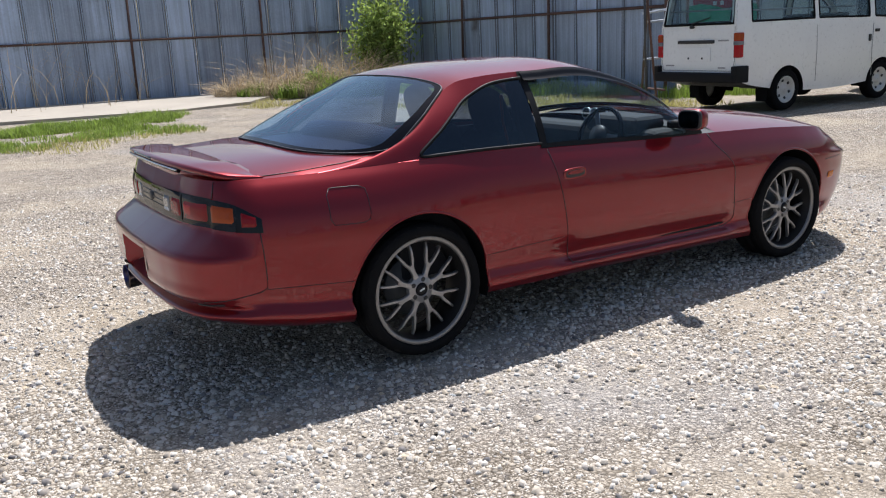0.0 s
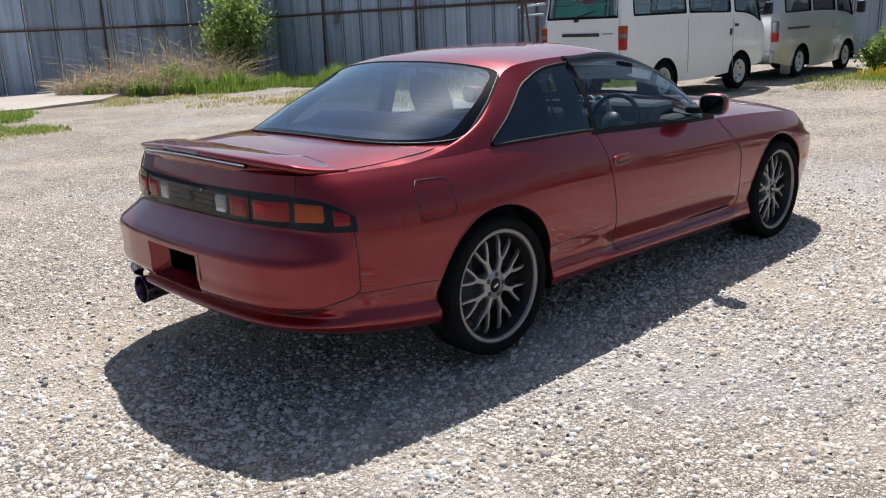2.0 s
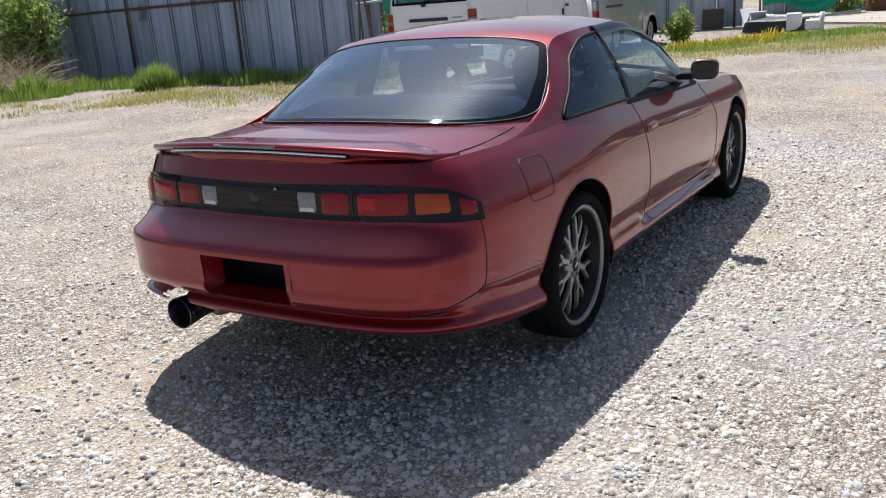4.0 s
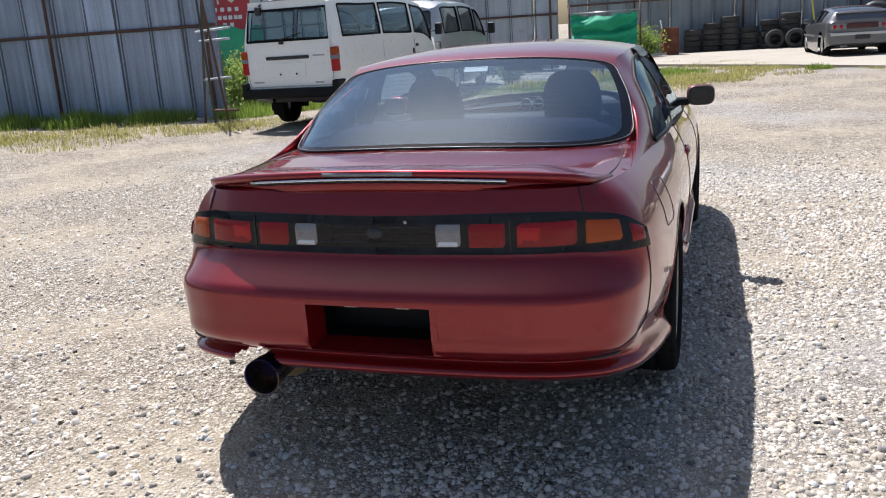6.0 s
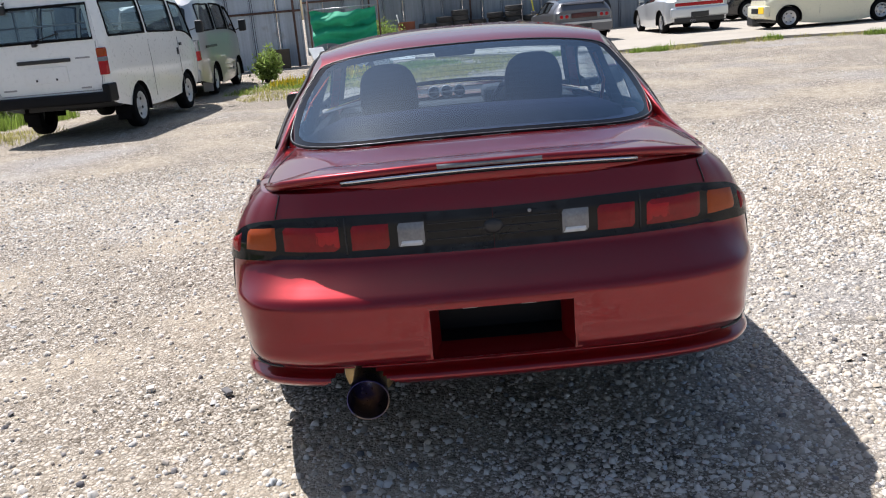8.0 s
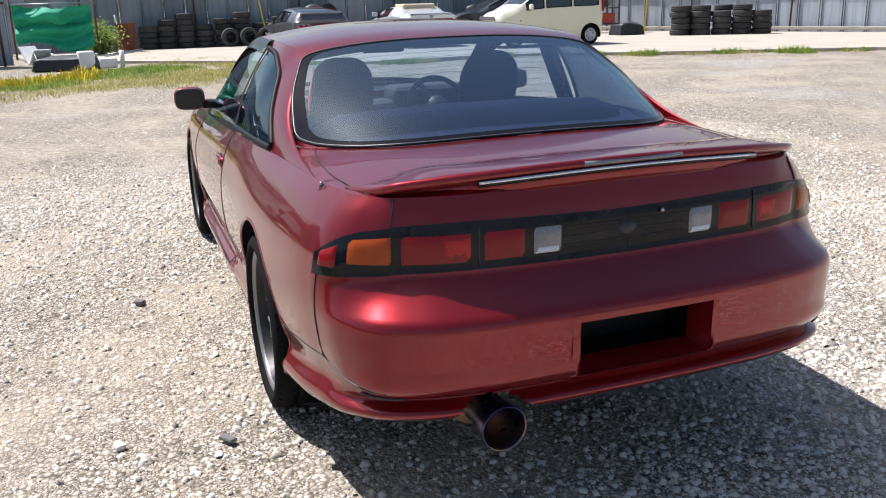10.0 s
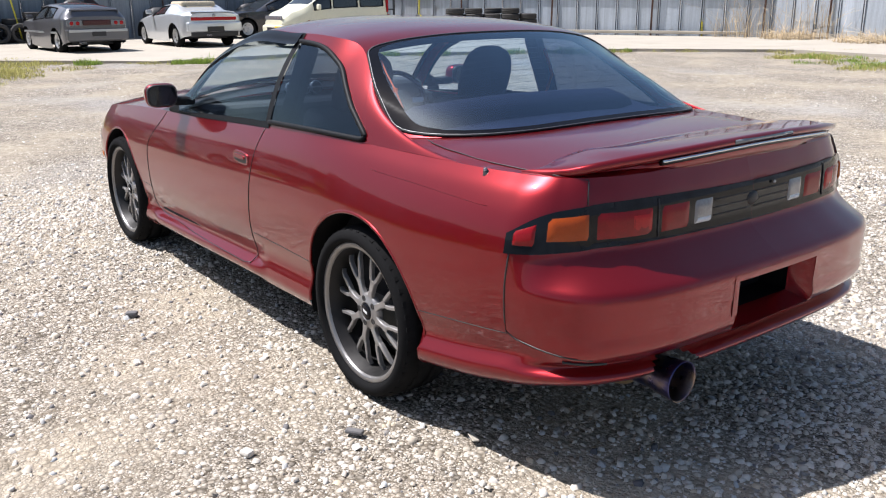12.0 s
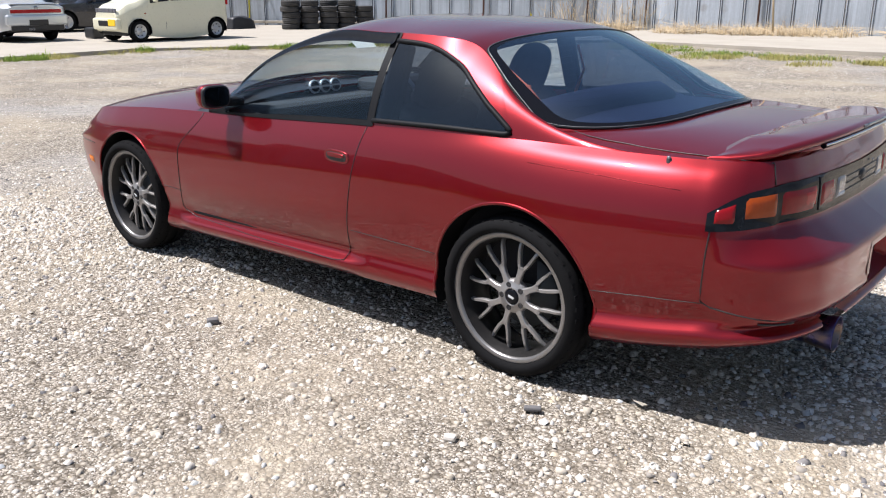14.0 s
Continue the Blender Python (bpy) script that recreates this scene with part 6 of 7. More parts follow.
def cream_minicar():
    m = pose(19.75, -11.55, .05, 0, 0, 91)
    roof = [(-.44, 1.40), (-.38, 1.62), (0, 1.70), (1.2, 1.70), (1.6, 1.58), (2.05, 1.22), (2.35, 1.05), (2.75, .90), (2.92, .74)]
    belt = [(-.44, 1.02), (.8, 1.00), (1.6, .98), (2.2, .94), (2.92, .66)]
    sill = [(-.44, .32), (-.2, .24), (2.6, .22), (2.92, .28)]
    width = [(-.44, .64), (-.36, .70), (0, .735), (2.0, .735), (2.5, .70), (2.8, .60), (2.92, .50)]
    root, P, xs, nl = vehicle("minicar", "cream boxy minicar with dark windows and yellow plate", "car", m, M_CREAM, -.44, 2.92, 2.39, .275, 1.44, roof, belt, sill, width, .86,
                              side_windows=((-.25, .55), (.64, 1.42), (1.50, 2.02)), top_windows=((1.52, 2.14),), wheel_material=M_ALLOY)
    part("front_bumper", box(.16, 1.16, .30, (2.90, 0, .46), .06, seg=3), M_CREAM, root)
    part("grille", box(.05, .56, .14, (2.965, 0, .48), .02), M_BLACK, root)
    part("number_plate", box(.012, .33, .165, (2.985, .36, .50), .004), M_YELLOW, root, "yellow number plate")
    part("upper_grille", box(.04, .95, .11, (2.90, 0, .80), .015), M_CLEAR_LENS, root, "bright grille with lamps")
    for k in range(5):
        part("grille_bar", box(.05, .022, .085, (2.90, -.36 + .18 * k, .80), .005), M_DARKSTEEL, root)
    for sg in (1, -1):
        part("door_mirror", box(.09, .16, .15, (1.95, sg * .84, 1.08), .045, seg=3), M_CREAM, root)
        part("door_handle", box(.12, .03, .035, (.84, sg * .738, .90), .01), M_CREAM, root)
        part("door_handle", box(.05, .03, .09, (.46, sg * .738, .90), .01), M_CREAM, root)
        part("door_joint", tube([(.60, sg * .742, .30), (.60, sg * .744, .7), (.60, sg * .730, .99)], .004, 5), M_DARKSTEEL, root)
        part("door_joint", tube([(1.62, sg * .742, .32), (1.62, sg * .744, .7), (1.60, sg * .730, .97)], .004, 5), M_DARKSTEEL, root)
        part("tail_lamp", box(.06, .08, .42, (-.42, sg * .66, 1.12), .015), M_RED_BRIGHT, root)
        part("side_repeater", box(.05, .02, .03, (2.22, sg * .733, .72), .008), M_ORANGE_LENS, root)


white_van()
silver_van()
grey_hatch()
silver_roadster()
dark_saloon()
cream_minicar()

# ---- paving and slabs ----
M_GRASS = leafy_mat("grass", (0.215, 0.300, 0.055), 0.5)
M_GRASS_DRY = leafy_mat("dry_grass", (0.40, 0.37, 0.13), 0.4)
M_LEAF = leafy_mat("leaf", (0.25, 0.33, 0.085), 0.5, 0.5)
M_TWIG = mat("dry_twig", (0.47, 0.37, 0.235), 0.9, vary=0.2, per_island=0.45)
M_BARK = mat("bark", (0.10, 0.075, 0.05), 0.9, vary=0.25, fine=40)
M_NET = mat("green_net", (0.01, 0.30, 0.16), 0.75, vary=0.25, scale=5, fine=50)
M_YPOLE = mat("yellow_pole", (0.62, 0.55, 0.06), 0.6, vary=0.15, fine=40)
M_OLDTYRE = mat("weathered_tyre", (0.038, 0.036, 0.034), 0.85, vary=0.3, scale=6, fine=70, per_object=0.3)
M_DRUM = mat("rusty_drum", (0.16, 0.055, 0.03), 0.8, 0.2, vary=0.3, scale=5, fine=40)
M_SHEET = mat("black_tarpaulin", (0.020, 0.021, 0.024), 0.55, vary=0.3, scale=4, fine=30, bump=0.01, bump_scale=6)
M_REDSHEET = mat("faded_red_sheet", (0.38, 0.055, 0.03), 0.7, vary=0.15, scale=2, fine=20)
M_PALE = mat("pale_sheet_wall", (0.55, 0.60, 0.62), 0.7, vary=0.15, scale=0.8, fine=14)
M_WPLASTIC = mat("white_plastic", (0.72, 0.72, 0.70), 0.6, vary=0.12, scale=5)
M_FLOWER = mat("yellow_flower", (0.75, 0.58, 0.03), 0.7, vary=0.1)


def slab(name, label, pts, z, thick=.12):
    """A concrete slab with worn edges from its outline."""
    bm = bmesh.new()
    out = []
    rng = random.Random(len(pts))
    for k in range(len(pts)):
        a, b = Vector(pts[k]), Vector(pts[(k + 1) % len(pts)])
        n = max(2, int((b - a).length / .6))
        for i in range(n):
            p = a.lerp(b, i / n)
            j = 0.03 if i else 0
            out.append(bm.verts.new((p.x + rng.uniform(-j, j), p.y + rng.uniform(-j, j), z)))
    f = bm.faces.new(out)
    g = bmesh.ops.extrude_face_region(bm, geom=[f])
    bmesh.ops.translate(bm, vec=(0, 0, -thick), verts=[v for v in g["geom"] if isinstance(v, bmesh.types.BMVert)])
    bmesh.ops.recalc_face_normals(bm, faces=bm.faces)
    ob = part(name, bm, M_CONCRETE)
    return tagged(ob, label, "paving", kind="structure")


slab("pavement", "worn pale concrete apron with cracked edge", [(29.4, 4.4), (24.6, 3.6), (21.6, .9), (18.4, -2.6), (16.6, -4.2), (16.9, -7.6), (14.6, -11.4), (12.6, -15.4), (9.6, -17.8), (4.5, -17.2), (-13.5, -16.6),
                                                               (-13.8, -25.3), (13.9, -23.4), (29.2, -16.5)], .05)
slab("pavement_slab", "pale concrete slab at the foot of the fence", [(-9, 22.2), (6.9, 20.2), (6.2, 17.2), (5.2, 15.9), (3.4, 15.2), (-9, 18.2)], .045)


# ---- gravel stones ----
def stones(name, label, n, region, r0, r1, seed, thin):
    """Loose crushed stones, each a jittered lump of its own, over a stretch of the yard."""
    rng = np.random.default_rng(seed)
    x0, x1, y0, y1 = region
    X, Y = rng.uniform(x0, x1, n), rng.uniform(y0, y1, n)
    keep = rng.random(n) < thin(X, Y)
    X, Y = X[keep], Y[keep]
    n = len(X)
    base = np.array([(-1, -1, -1), (1, -1, -1), (1, 1, -1), (-1, 1, -1), (-1, -1, 1), (1, -1, 1), (1, 1, 1), (-1, 1, 1)], float)
    V = base[None] * (1 + rng.uniform(-.42, .30, (n, 8, 3)))
    V[:, 4:, :2] *= .66
    V[:, :4, :2] *= .92
    R = r0 + (r1 - r0) * rng.random(n)**3.0
    V *= (R[:, None] * rng.uniform(.55, 1.25, (n, 3)))[:, None, :] * np.array([1, 1, .62])
    ang = rng.uniform(0, 2 * np.pi, n)
    tilt = rng.normal(0, .45, n)
    c, s = np.cos(tilt)[:, None], np.sin(tilt)[:, None]
    y_, z_ = V[..., 1] * c - V[..., 2] * s, V[..., 1] * s + V[..., 2] * c
    V[..., 1], V[..., 2] = y_, z_
    c, s = np.cos(ang)[:, None], np.sin(ang)[:, None]
    x_, y_ = V[..., 0] * c - V[..., 1] * s, V[..., 0] * s + V[..., 1] * c
    V[..., 0], V[..., 1] = x_ + X[:, None], y_ + Y[:, None]
    gz = 0.012 * np.sin(X * 0.9 + 1.3 * np.sin(Y * 0.7)) + 0.01 * np.sin(Y * 1.3 + X * 0.4) - 0.022
    V[..., 2] += (gz + R * .12)[:, None]
    quads = np.array([(4, 5, 6, 7), (0, 1, 5, 4), (1, 2, 6, 5), (2, 3, 7, 6), (3, 0, 4, 7)])
    F = (quads[None] + 8 * np.arange(n)[:, None, None]).reshape(-1, 4)
    me = bpy.data.meshes.new(name)
    me.vertices.add(n * 8)
    me.vertices.foreach_set("co", V.reshape(-1))
    me.loops.add(len(F) * 4)
    me.loops.foreach_set("vertex_index", F.reshape(-1))
    me.polygons.add(len(F))
    me.polygons.foreach_set("loop_start", np.arange(len(F)) * 4)
    me.update(calc_edges=True)
    me.materials.append(M_STONE)
    ob = part(name, me)
    return tagged(ob, label, "gravel", kind="stuff")


def worn(X, Y):
    """Share of loose stone left: bare sandy strips where wheels have passed, and firmer ground on the driver's side."""
    a = np.sin(X * .8 + 1.7 * np.sin(Y * .55) + .6) * np.sin(Y * 1.05 - .5 * X + 1.1)
    b = np.sin(X * 3.1 + 2 * np.sin(Y * 2.3)) * np.sin(Y * 2.7 + X)
    packed = 1 - .72 * np.clip((Y - .4) / 1.2, 0, 1) * np.clip((3.4 - X) / 1.2, 0, 1)
    return packed * np.clip(.88 - 1.25 * np.clip(a - .0, 0, 1) - .45 * np.clip(b, 0, 1), .30, 1)


def inner(X, Y):
    """1 round the car, falling off to 0 towards the outer yard."""
    d = np.maximum(np.abs(X - .6) / 5.2, np.abs(Y - .2) / 5.6)
    return np.clip((1.0 - d) / .38, 0, 1)


stones("gravel_stones", "loose pale grey crushed stones on the yard", 365000, (-4.6, 5.8, -5.4, 5.8), .0042, .0155, 5, lambda X, Y: worn(X, Y) * inner(X, Y))
stones("far_gravel_stones", "loose pale grey crushed stones further out", 95000, (-7.5, 17, -14, 13), .005, .013, 6, lambda X, Y: worn(X, Y) * .6 * (1 - inner(X, Y)))


# ---- plants ----
def blades(name, label, n, spots, h0, h1, material, seed, category="grass", width=.006, lean=.45, zbase=0.0):
    """Tufts of grass blades round given spots (x, y, radius)."""
    rng = np.random.default_rng(seed)
    w = np.array([s[2]**2 for s in spots])
    pick = rng.choice(len(spots), n, p=w / w.sum())
    sp = np.array(spots)[pick]
    a, r = rng.uniform(0, 2 * np.pi, n), np.sqrt(rng.random(n))
    X, Y = sp[:, 0] + sp[:, 2] * r * np.cos(a), sp[:, 1] + sp[:, 2] * r * np.sin(a)
    clump = .55 + .45 * np.sin(X * 5.1) * np.sin(Y * 4.3)
    H = (h0 + (h1 - h0) * rng.random(n)) * (1.15 - .5 * r) * (.55 + .6 * clump)
    da = rng.uniform(0, 2 * np.pi, n)
    L = H * rng.uniform(.1, lean, n)
    wd = width * rng.uniform(.7, 1.5, n)
    px, py = -np.sin(da) * wd, np.cos(da) * wd
    z = np.full(n, zbase - .02)
    V = np.stack([np.stack([X - px, Y - py, z], 1), np.stack([X + px, Y + py, z], 1),
                  np.stack([X + .4 * L * np.cos(da) + px * .7, Y + .4 * L * np.sin(da) + py * .7, z + H * .6], 1), np.stack([X + .4 * L * np.cos(da) - px * .7, Y + .4 * L * np.sin(da) - py * .7, z + H * .6], 1),
                  np.stack([X + L * np.cos(da), Y + L * np.sin(da), z + H], 1)], 1)
    i = 5 * np.arange(n)[:, None]
    faces = [tuple(q) for q in (i + np.array([0, 1, 2, 3]))] + [tuple(q) for q in (i + np.array([3, 2, 4]))]
    ob = part(name, mesh_of(name, V.reshape(-1, 3), faces, material))
    return tagged(ob, label, category, kind="stuff")


def leafy(name, label, at, height, spread, n, leaf, seed, material, trunk=True, category="shrub"):
    """A shrub: bent stems with twigs, and many small leaves along them."""
    rng = np.random.default_rng(seed)
    root = thing(name, label, category, pose(*at))
    tips = []
    for k in range(16):
        a = rng.uniform(0, 2 * np.pi)
        r = spread * rng.uniform(.15, 1.0)
        h = height * rng.uniform(.5, 1.0) * (1.05 - .35 * r / spread)
        mid = (.35 * r * np.cos(a + .3), .35 * r * np.sin(a + .3), h * .55)
        end = (r * np.cos(a) * .8, r * np.sin(a) * .8, h)
        part("stem", tube([(0.04 * np.cos(a), .04 * np.sin(a), -.05), mid, end], .02, 6, radii=[.022, .014, .004]), M_BARK, root)
        for t in np.linspace(.3, 1, 12):
            p = np.array(mid) + (np.array(end) - np.array(mid)) * (t - .5) * 2 if t > .5 else np.array(mid) * t * 2
            tips.append((p, .10 + .20 * (1 - abs(t - .6))))
    P, S = np.array([t[0] for t in tips]), np.array([t[1] for t in tips]) * spread * 1.5
    pick = rng.integers(0, len(P), n)
    C = P[pick] + rng.normal(0, 1, (n, 3)) * S[pick][:, None] * np.array([.55, .55, .5])
    C[:, 2] = np.maximum(C[:, 2], .06)
    d = rng.normal(0, 1, (n, 3)) + np.array([0, 0, .5])
    d /= np.linalg.norm(d, axis=1, keepdims=True)
    q = np.cross(d, rng.normal(0, 1, (n, 3)))
    q /= np.linalg.norm(q, axis=1, keepdims=True)
    ln = leaf * rng.uniform(.6, 1.3, n)[:, None]
    up = np.cross(d, q)
    V = np.stack([C, C + d * ln * .45 + q * ln * .22 + up * ln * .05, C + d * ln, C + d * ln * .45 - q * ln * .22 + up * ln * .05], 1)
    i = 4 * np.arange(n)[:, None]
    part("crown", mesh_of("crown", V.reshape(-1, 3), [tuple(k) for k in (i + np.array([0, 1, 2, 3]))], material), parent=root, label="many small pointed leaves")
    return root


def brush(name, label, spots, n, seed, h0=.5, h1=1.5, zbase=0.0, tangle=0.0):
    """Dry tangled stalks leaning all ways, with seed heads."""
    rng = np.random.default_rng(seed)
    V, F = [], []
    for k in range(n):
        s = spots[rng.integers(len(spots))]
        a, r = rng.uniform(0, 2 * np.pi), s[2] * np.sqrt(rng.random())
        x, y = s[0] + r * np.cos(a), s[1] + r * np.sin(a)
        h = rng.uniform(h0, h1) * (1.1 - .6 * r / s[2])
        da, L = rng.uniform(0, 2 * np.pi), h * rng.uniform(.15, 1.1 + tangle)
        w = rng.uniform(.004, .010)
        pts = [(x + L * t * t * np.cos(da), y + L * t * t * np.sin(da), zbase + h * (t - .25 * t * t * L / h)) for t in (0, .35, .7, 1)]
        o = len(V)
        for (px, py, pz), ww in zip(pts, (1, .8, .6, .25)):
            V += [(px - w * ww * np.sin(da), py + w * ww * np.cos(da), pz), (px + w * ww * np.sin(da), py - w * ww * np.cos(da), pz), (px, py, pz + w * ww)]
        for i in range(3):
            b = o + 3 * i
            F += [(b, b + 1, b + 4, b + 3), (b + 1, b + 2, b + 5, b + 4), (b + 2, b, b + 3, b + 5)]
    ob = part(name, mesh_of(name, V, F, M_TWIG))
    return tagged(ob, label, "dry weeds", kind="stuff")


leafy("shrub", "bright green leafy shrub growing by the fence corner", (9.9, 17.9, 0), 2.75, 1.15, 7000, .135, 21, M_LEAF)
leafy("shrub", "small green bush beside the silver van", (17.3, 3.95, 0), .80, .45, 2200, .10, 22, M_LEAF)
leafy("shrub", "green bush under the green net", (26.4, 1.6, .05), 1.0, .75, 2600, .11, 23, M_LEAF)
leafy("shrub", "overgrown green bushes behind the fence end", (12.4, 8.2, 0), 1.15, .95, 5200, .10, 24, M_LEAF)
leafy("shrub", "overgrown green bushes behind the fence end", (15.4, 10.6, 0), 1.6, 1.4, 5200, .10, 25, M_LEAF)
leafy("shrub", "small green bush at the foot of the fence", (7.4, 17.0, 0), .7, .5, 1500, .08, 26, M_LEAF)
brush("dry_weeds", "tangle of straw-coloured dry weeds along the fence", [(6.5, 17.7, .8), (7.4, 16.9, .8), (8.6, 16.3, .7), (5.8, 18.6, .6), (8.2, 18.2, .9), (7.0, 17.4, .5)], 3400, 31, .2, 1.0, 0.0, .7)
brush("dry_weeds", "greyish dry branching stalks above the weeds", [(6.6, 18.2, .9), (7.6, 17.4, .9), (8.6, 17.0, .8)], 520, 35, .6, 1.8, 0.0, .6)
brush("dry_weeds", "tall thin dry stalks in front of the fence", [(7.2, 18.8, 1.3), (9.0, 18.0, 1.0), (1.5, 20.6, 2.5), (-1.5, 20.9, 1.5), (8.2, 17.2, 1.0)], 420, 32, 1.0, 2.3)
brush("dry_weeds", "heaps of straw-coloured dry weeds along the pale fence", [(8.4, -22.6, .9), (6.2, -23.2, 1.2), (10.0, -22.4, 1.0), (12.8, -22.8, .9), (3.6, -23.6, 1.0), (7.4, -23.2, 1.2)], 3200, 33, .12, .62, .05, 1.6)
brush("dry_weeds", "thin dry stalks climbing the pale fence", [(12.5, -23.2, 1.2), (14.6, -22.8, .9), (2.0, -24.0, 1.5)], 300, 34, .8, 2.2, .05)
def strip(points, width, k, r0, r1, seed):
    """Spots strewn along a line, of uneven size."""
    rng = np.random.default_rng(seed)
    p = np.array(points, float)
    d = np.concatenate([[0], np.cumsum(np.linalg.norm(np.diff(p, axis=0), axis=1))])
    t = rng.uniform(0, d[-1], k)
    x, y = np.interp(t, d, p[:, 0]) + rng.normal(0, width, k), np.interp(t, d, p[:, 1]) + rng.normal(0, width, k)
    return [(a, b, c) for a, b, c in zip(x, y, r0 + (r1 - r0) * rng.random(k)**2)]


blades("grass_patch", "patch of green grass at the edge of the slab", 21000, strip([(-4.5, 13.2), (-1.0, 13.0), (1.4, 13.5), (2.6, 14.1)], .38, 46, .25, .75, 61) + [(3.0, 14.4, .32), (2.7, 13.6, .22)], .05, .20, M_GRASS, 41, lean=1.0)
blades("grass_patch", "thin green grass spreading over the gravel", 9000, strip([(-4.0, 11.4), (-.6, 10.8), (1.0, 11.4), (1.8, 12.4)], .55, 40, .2, .6, 62), .05, .17, M_GRASS, 63, lean=1.0)
blades("grass_fringe", "thin yellowing grass on the gravel", 9500, strip([(-4.0, 10.4), (.2, 10.0), (1.6, 10.9)], .5, 26, .2, .6, 64) + strip([(9.4, 6.8), (8.4, 9.4), (6.8, 12.2), (6.6, 14.5), (5.2, 15.4)], .5, 60, .25, .8, 65), .04, .13, M_GRASS_DRY, 42, lean=1.0)
blades("grass_strip", "green grass along the foot of the blue fence", 15000, [(10.7, 9.3, .7), (10.6, 11.0, .8), (10.5, 12.8, .9), (10.3, 14.4, .9), (9.9, 15.9, 1.0), (8.2, 15.6, .9), (11.0, 7.6, .6), (12.2, 7.2, .7), (9.2, 16.9, .8)], .12, .42, M_GRASS, 43)
blades("grass_strip", "green grass and weeds beside the scrap heap", 13000, strip([(14.6, 3.4), (16.0, 2.4), (17.6, 1.4), (18.8, .2)], .5, 50, .3, .8, 66), .04, .15, M_GRASS, 44, lean=.8)
blades("grass_fringe", "yellow-green grass along the edge of the concrete", 19000, strip([(14.0, 2.6), (15.0, .6), (16.4, -1.0), (19.0, -1.8), (22.0, .4)], .55, 70, .3, .9, 67)
       + strip([(18.2, -2.8), (16.3, -4.4), (16.6, -7.6), (14.4, -11.4), (12.4, -15.4), (9.6, -17.9)], .16, 60, .12, .4, 68), .04, .13, M_GRASS_DRY, 45, lean=1.0)
blades("grass_tufts", "tufts of green grass on the edge of the concrete", 4200, [(16.2, -5.0, .30), (16.6, -7.8, .22), (14.9, -10.6, .30), (13.0, -13.6, .34), (17.4, -3.0, .3)] + strip([(16.3, -4.4), (16.6, -7.6), (14.4, -11.4), (12.4, -15.4)], .12, 22, .08, .22, 69), .06, .22, M_GRASS, 46, lean=.8)
blades("grass_strip", "low green and straw-coloured grass before the pale slab", 3600, strip([(8.6, -16.4), (6.6, -15.0), (4.2, -15.2), (1.6, -15.0), (-2.4, -15.4)], .40, 60, .12, .45, 70), .04, .15, M_GRASS, 71, lean=1.1)
blades("dry_grass_fringe", "straw-coloured dry grass before the pale slab", 8000, strip([(9.0, -17.0), (6.4, -14.6), (3.8, -14.8), (-2.4, -15.0)], .5, 60, .2, .6, 72), .04, .14, M_GRASS_DRY, 73, lean=1.0)
blades("green_weeds", "green leafy weeds among the dry stalks", 3600, [(7.5, 16.3, .55), (6.7, 17.0, .45), (8.5, 15.8, .6), (6.0, 17.9, .4), (7.9, 17.0, .5)], .22, .62, M_GRASS, 74, width=.014, lean=.9)
blades("grass_clump", "thick clump of long green grass by the fence", 2600, [(9.4, 12.9, .42)], .35, .62, M_GRASS, 48, lean=.8)
blades("dry_grass_fringe", "dry yellow grass and moss on the bare yard", 3600, [(8.2, 10.6, 1.4), (9.6, 9.4, .9), (8.8, 12.2, 1.1), (7.6, 8.6, 1.0), (9.0, 7.4, .8), (9.9, 6.6, .6)], .04, .15, M_GRASS_DRY, 49)
blades("yellow_flowers", "small yellow flowers among the grass", 420, [(15.4, 3.0, .6), (16.4, 2.2, .7), (17.3, 1.9, .5)], .18, .28, M_FLOWER, 47, "flowers", .018)


# ---- things along the fences ----
def tyre(at, r=.31, w=.19, rx=0, rz=0):
    prof = [(r * .60, -w * .42), (r * .70, -w * .5), (r * .90, -w * .48), (r * .985, -w * .36), (r, -w * .2), (r * .985, -w * .18), (r * .985, -w * .14), (r, -w * .12), (r, w * .12), (r * .985, w * .14), (r * .985, w * .18), (r, w * .2), (r * .985, w * .36), (r * .90, w * .48), (r * .70, w * .5), (r * .60, w * .42), (r * .66, 0)]
    ob = part("old_tyre", lathe(prof, 30, "z", closed=True), M_OLDTYRE, m=pose(*at, rx, 0, rz))
    return tagged(ob, "worn black car tyre stacked with others", "tyre", "old tyres")


first = tyre((21.7, -16.5, .145))
RT = random.Random(4)
for x, y, k in ((21.7, -16.5, 5), (21.35, -17.08, 5), (21.0, -17.65, 4), (20.68, -18.2, 5), (20.36, -18.75, 4), (22.15, -16.95, 5), (21.85, -17.5, 4), (21.5, -18.05, 5), (21.15, -18.6, 4)):
    for i in range(k):
        if (x, y, i) != (21.7, -16.5, 0):
            copy_thing(first, pose(x + RT.uniform(-.03, .03), y + RT.uniform(-.03, .03), .145 + .19 * i, 0, 0, RT.uniform(0, 90)))
for k in range(9):
    for i in range(4 + (k * 7) % 3):
        copy_thing(first, pose(28.3 + RT.uniform(-.06, .06), .05 - .63 * k + RT.uniform(-.04, .04), .145 + .19 * i, 0, 0, RT.uniform(0, 90)))
for k in range(4):
    copy_thing(first, pose(27.7 + RT.uniform(-.1, .1), -2.6 - .62 * k, .36, 90 + RT.uniform(-6, 6), 0, 90 + RT.uniform(-12, 12)))


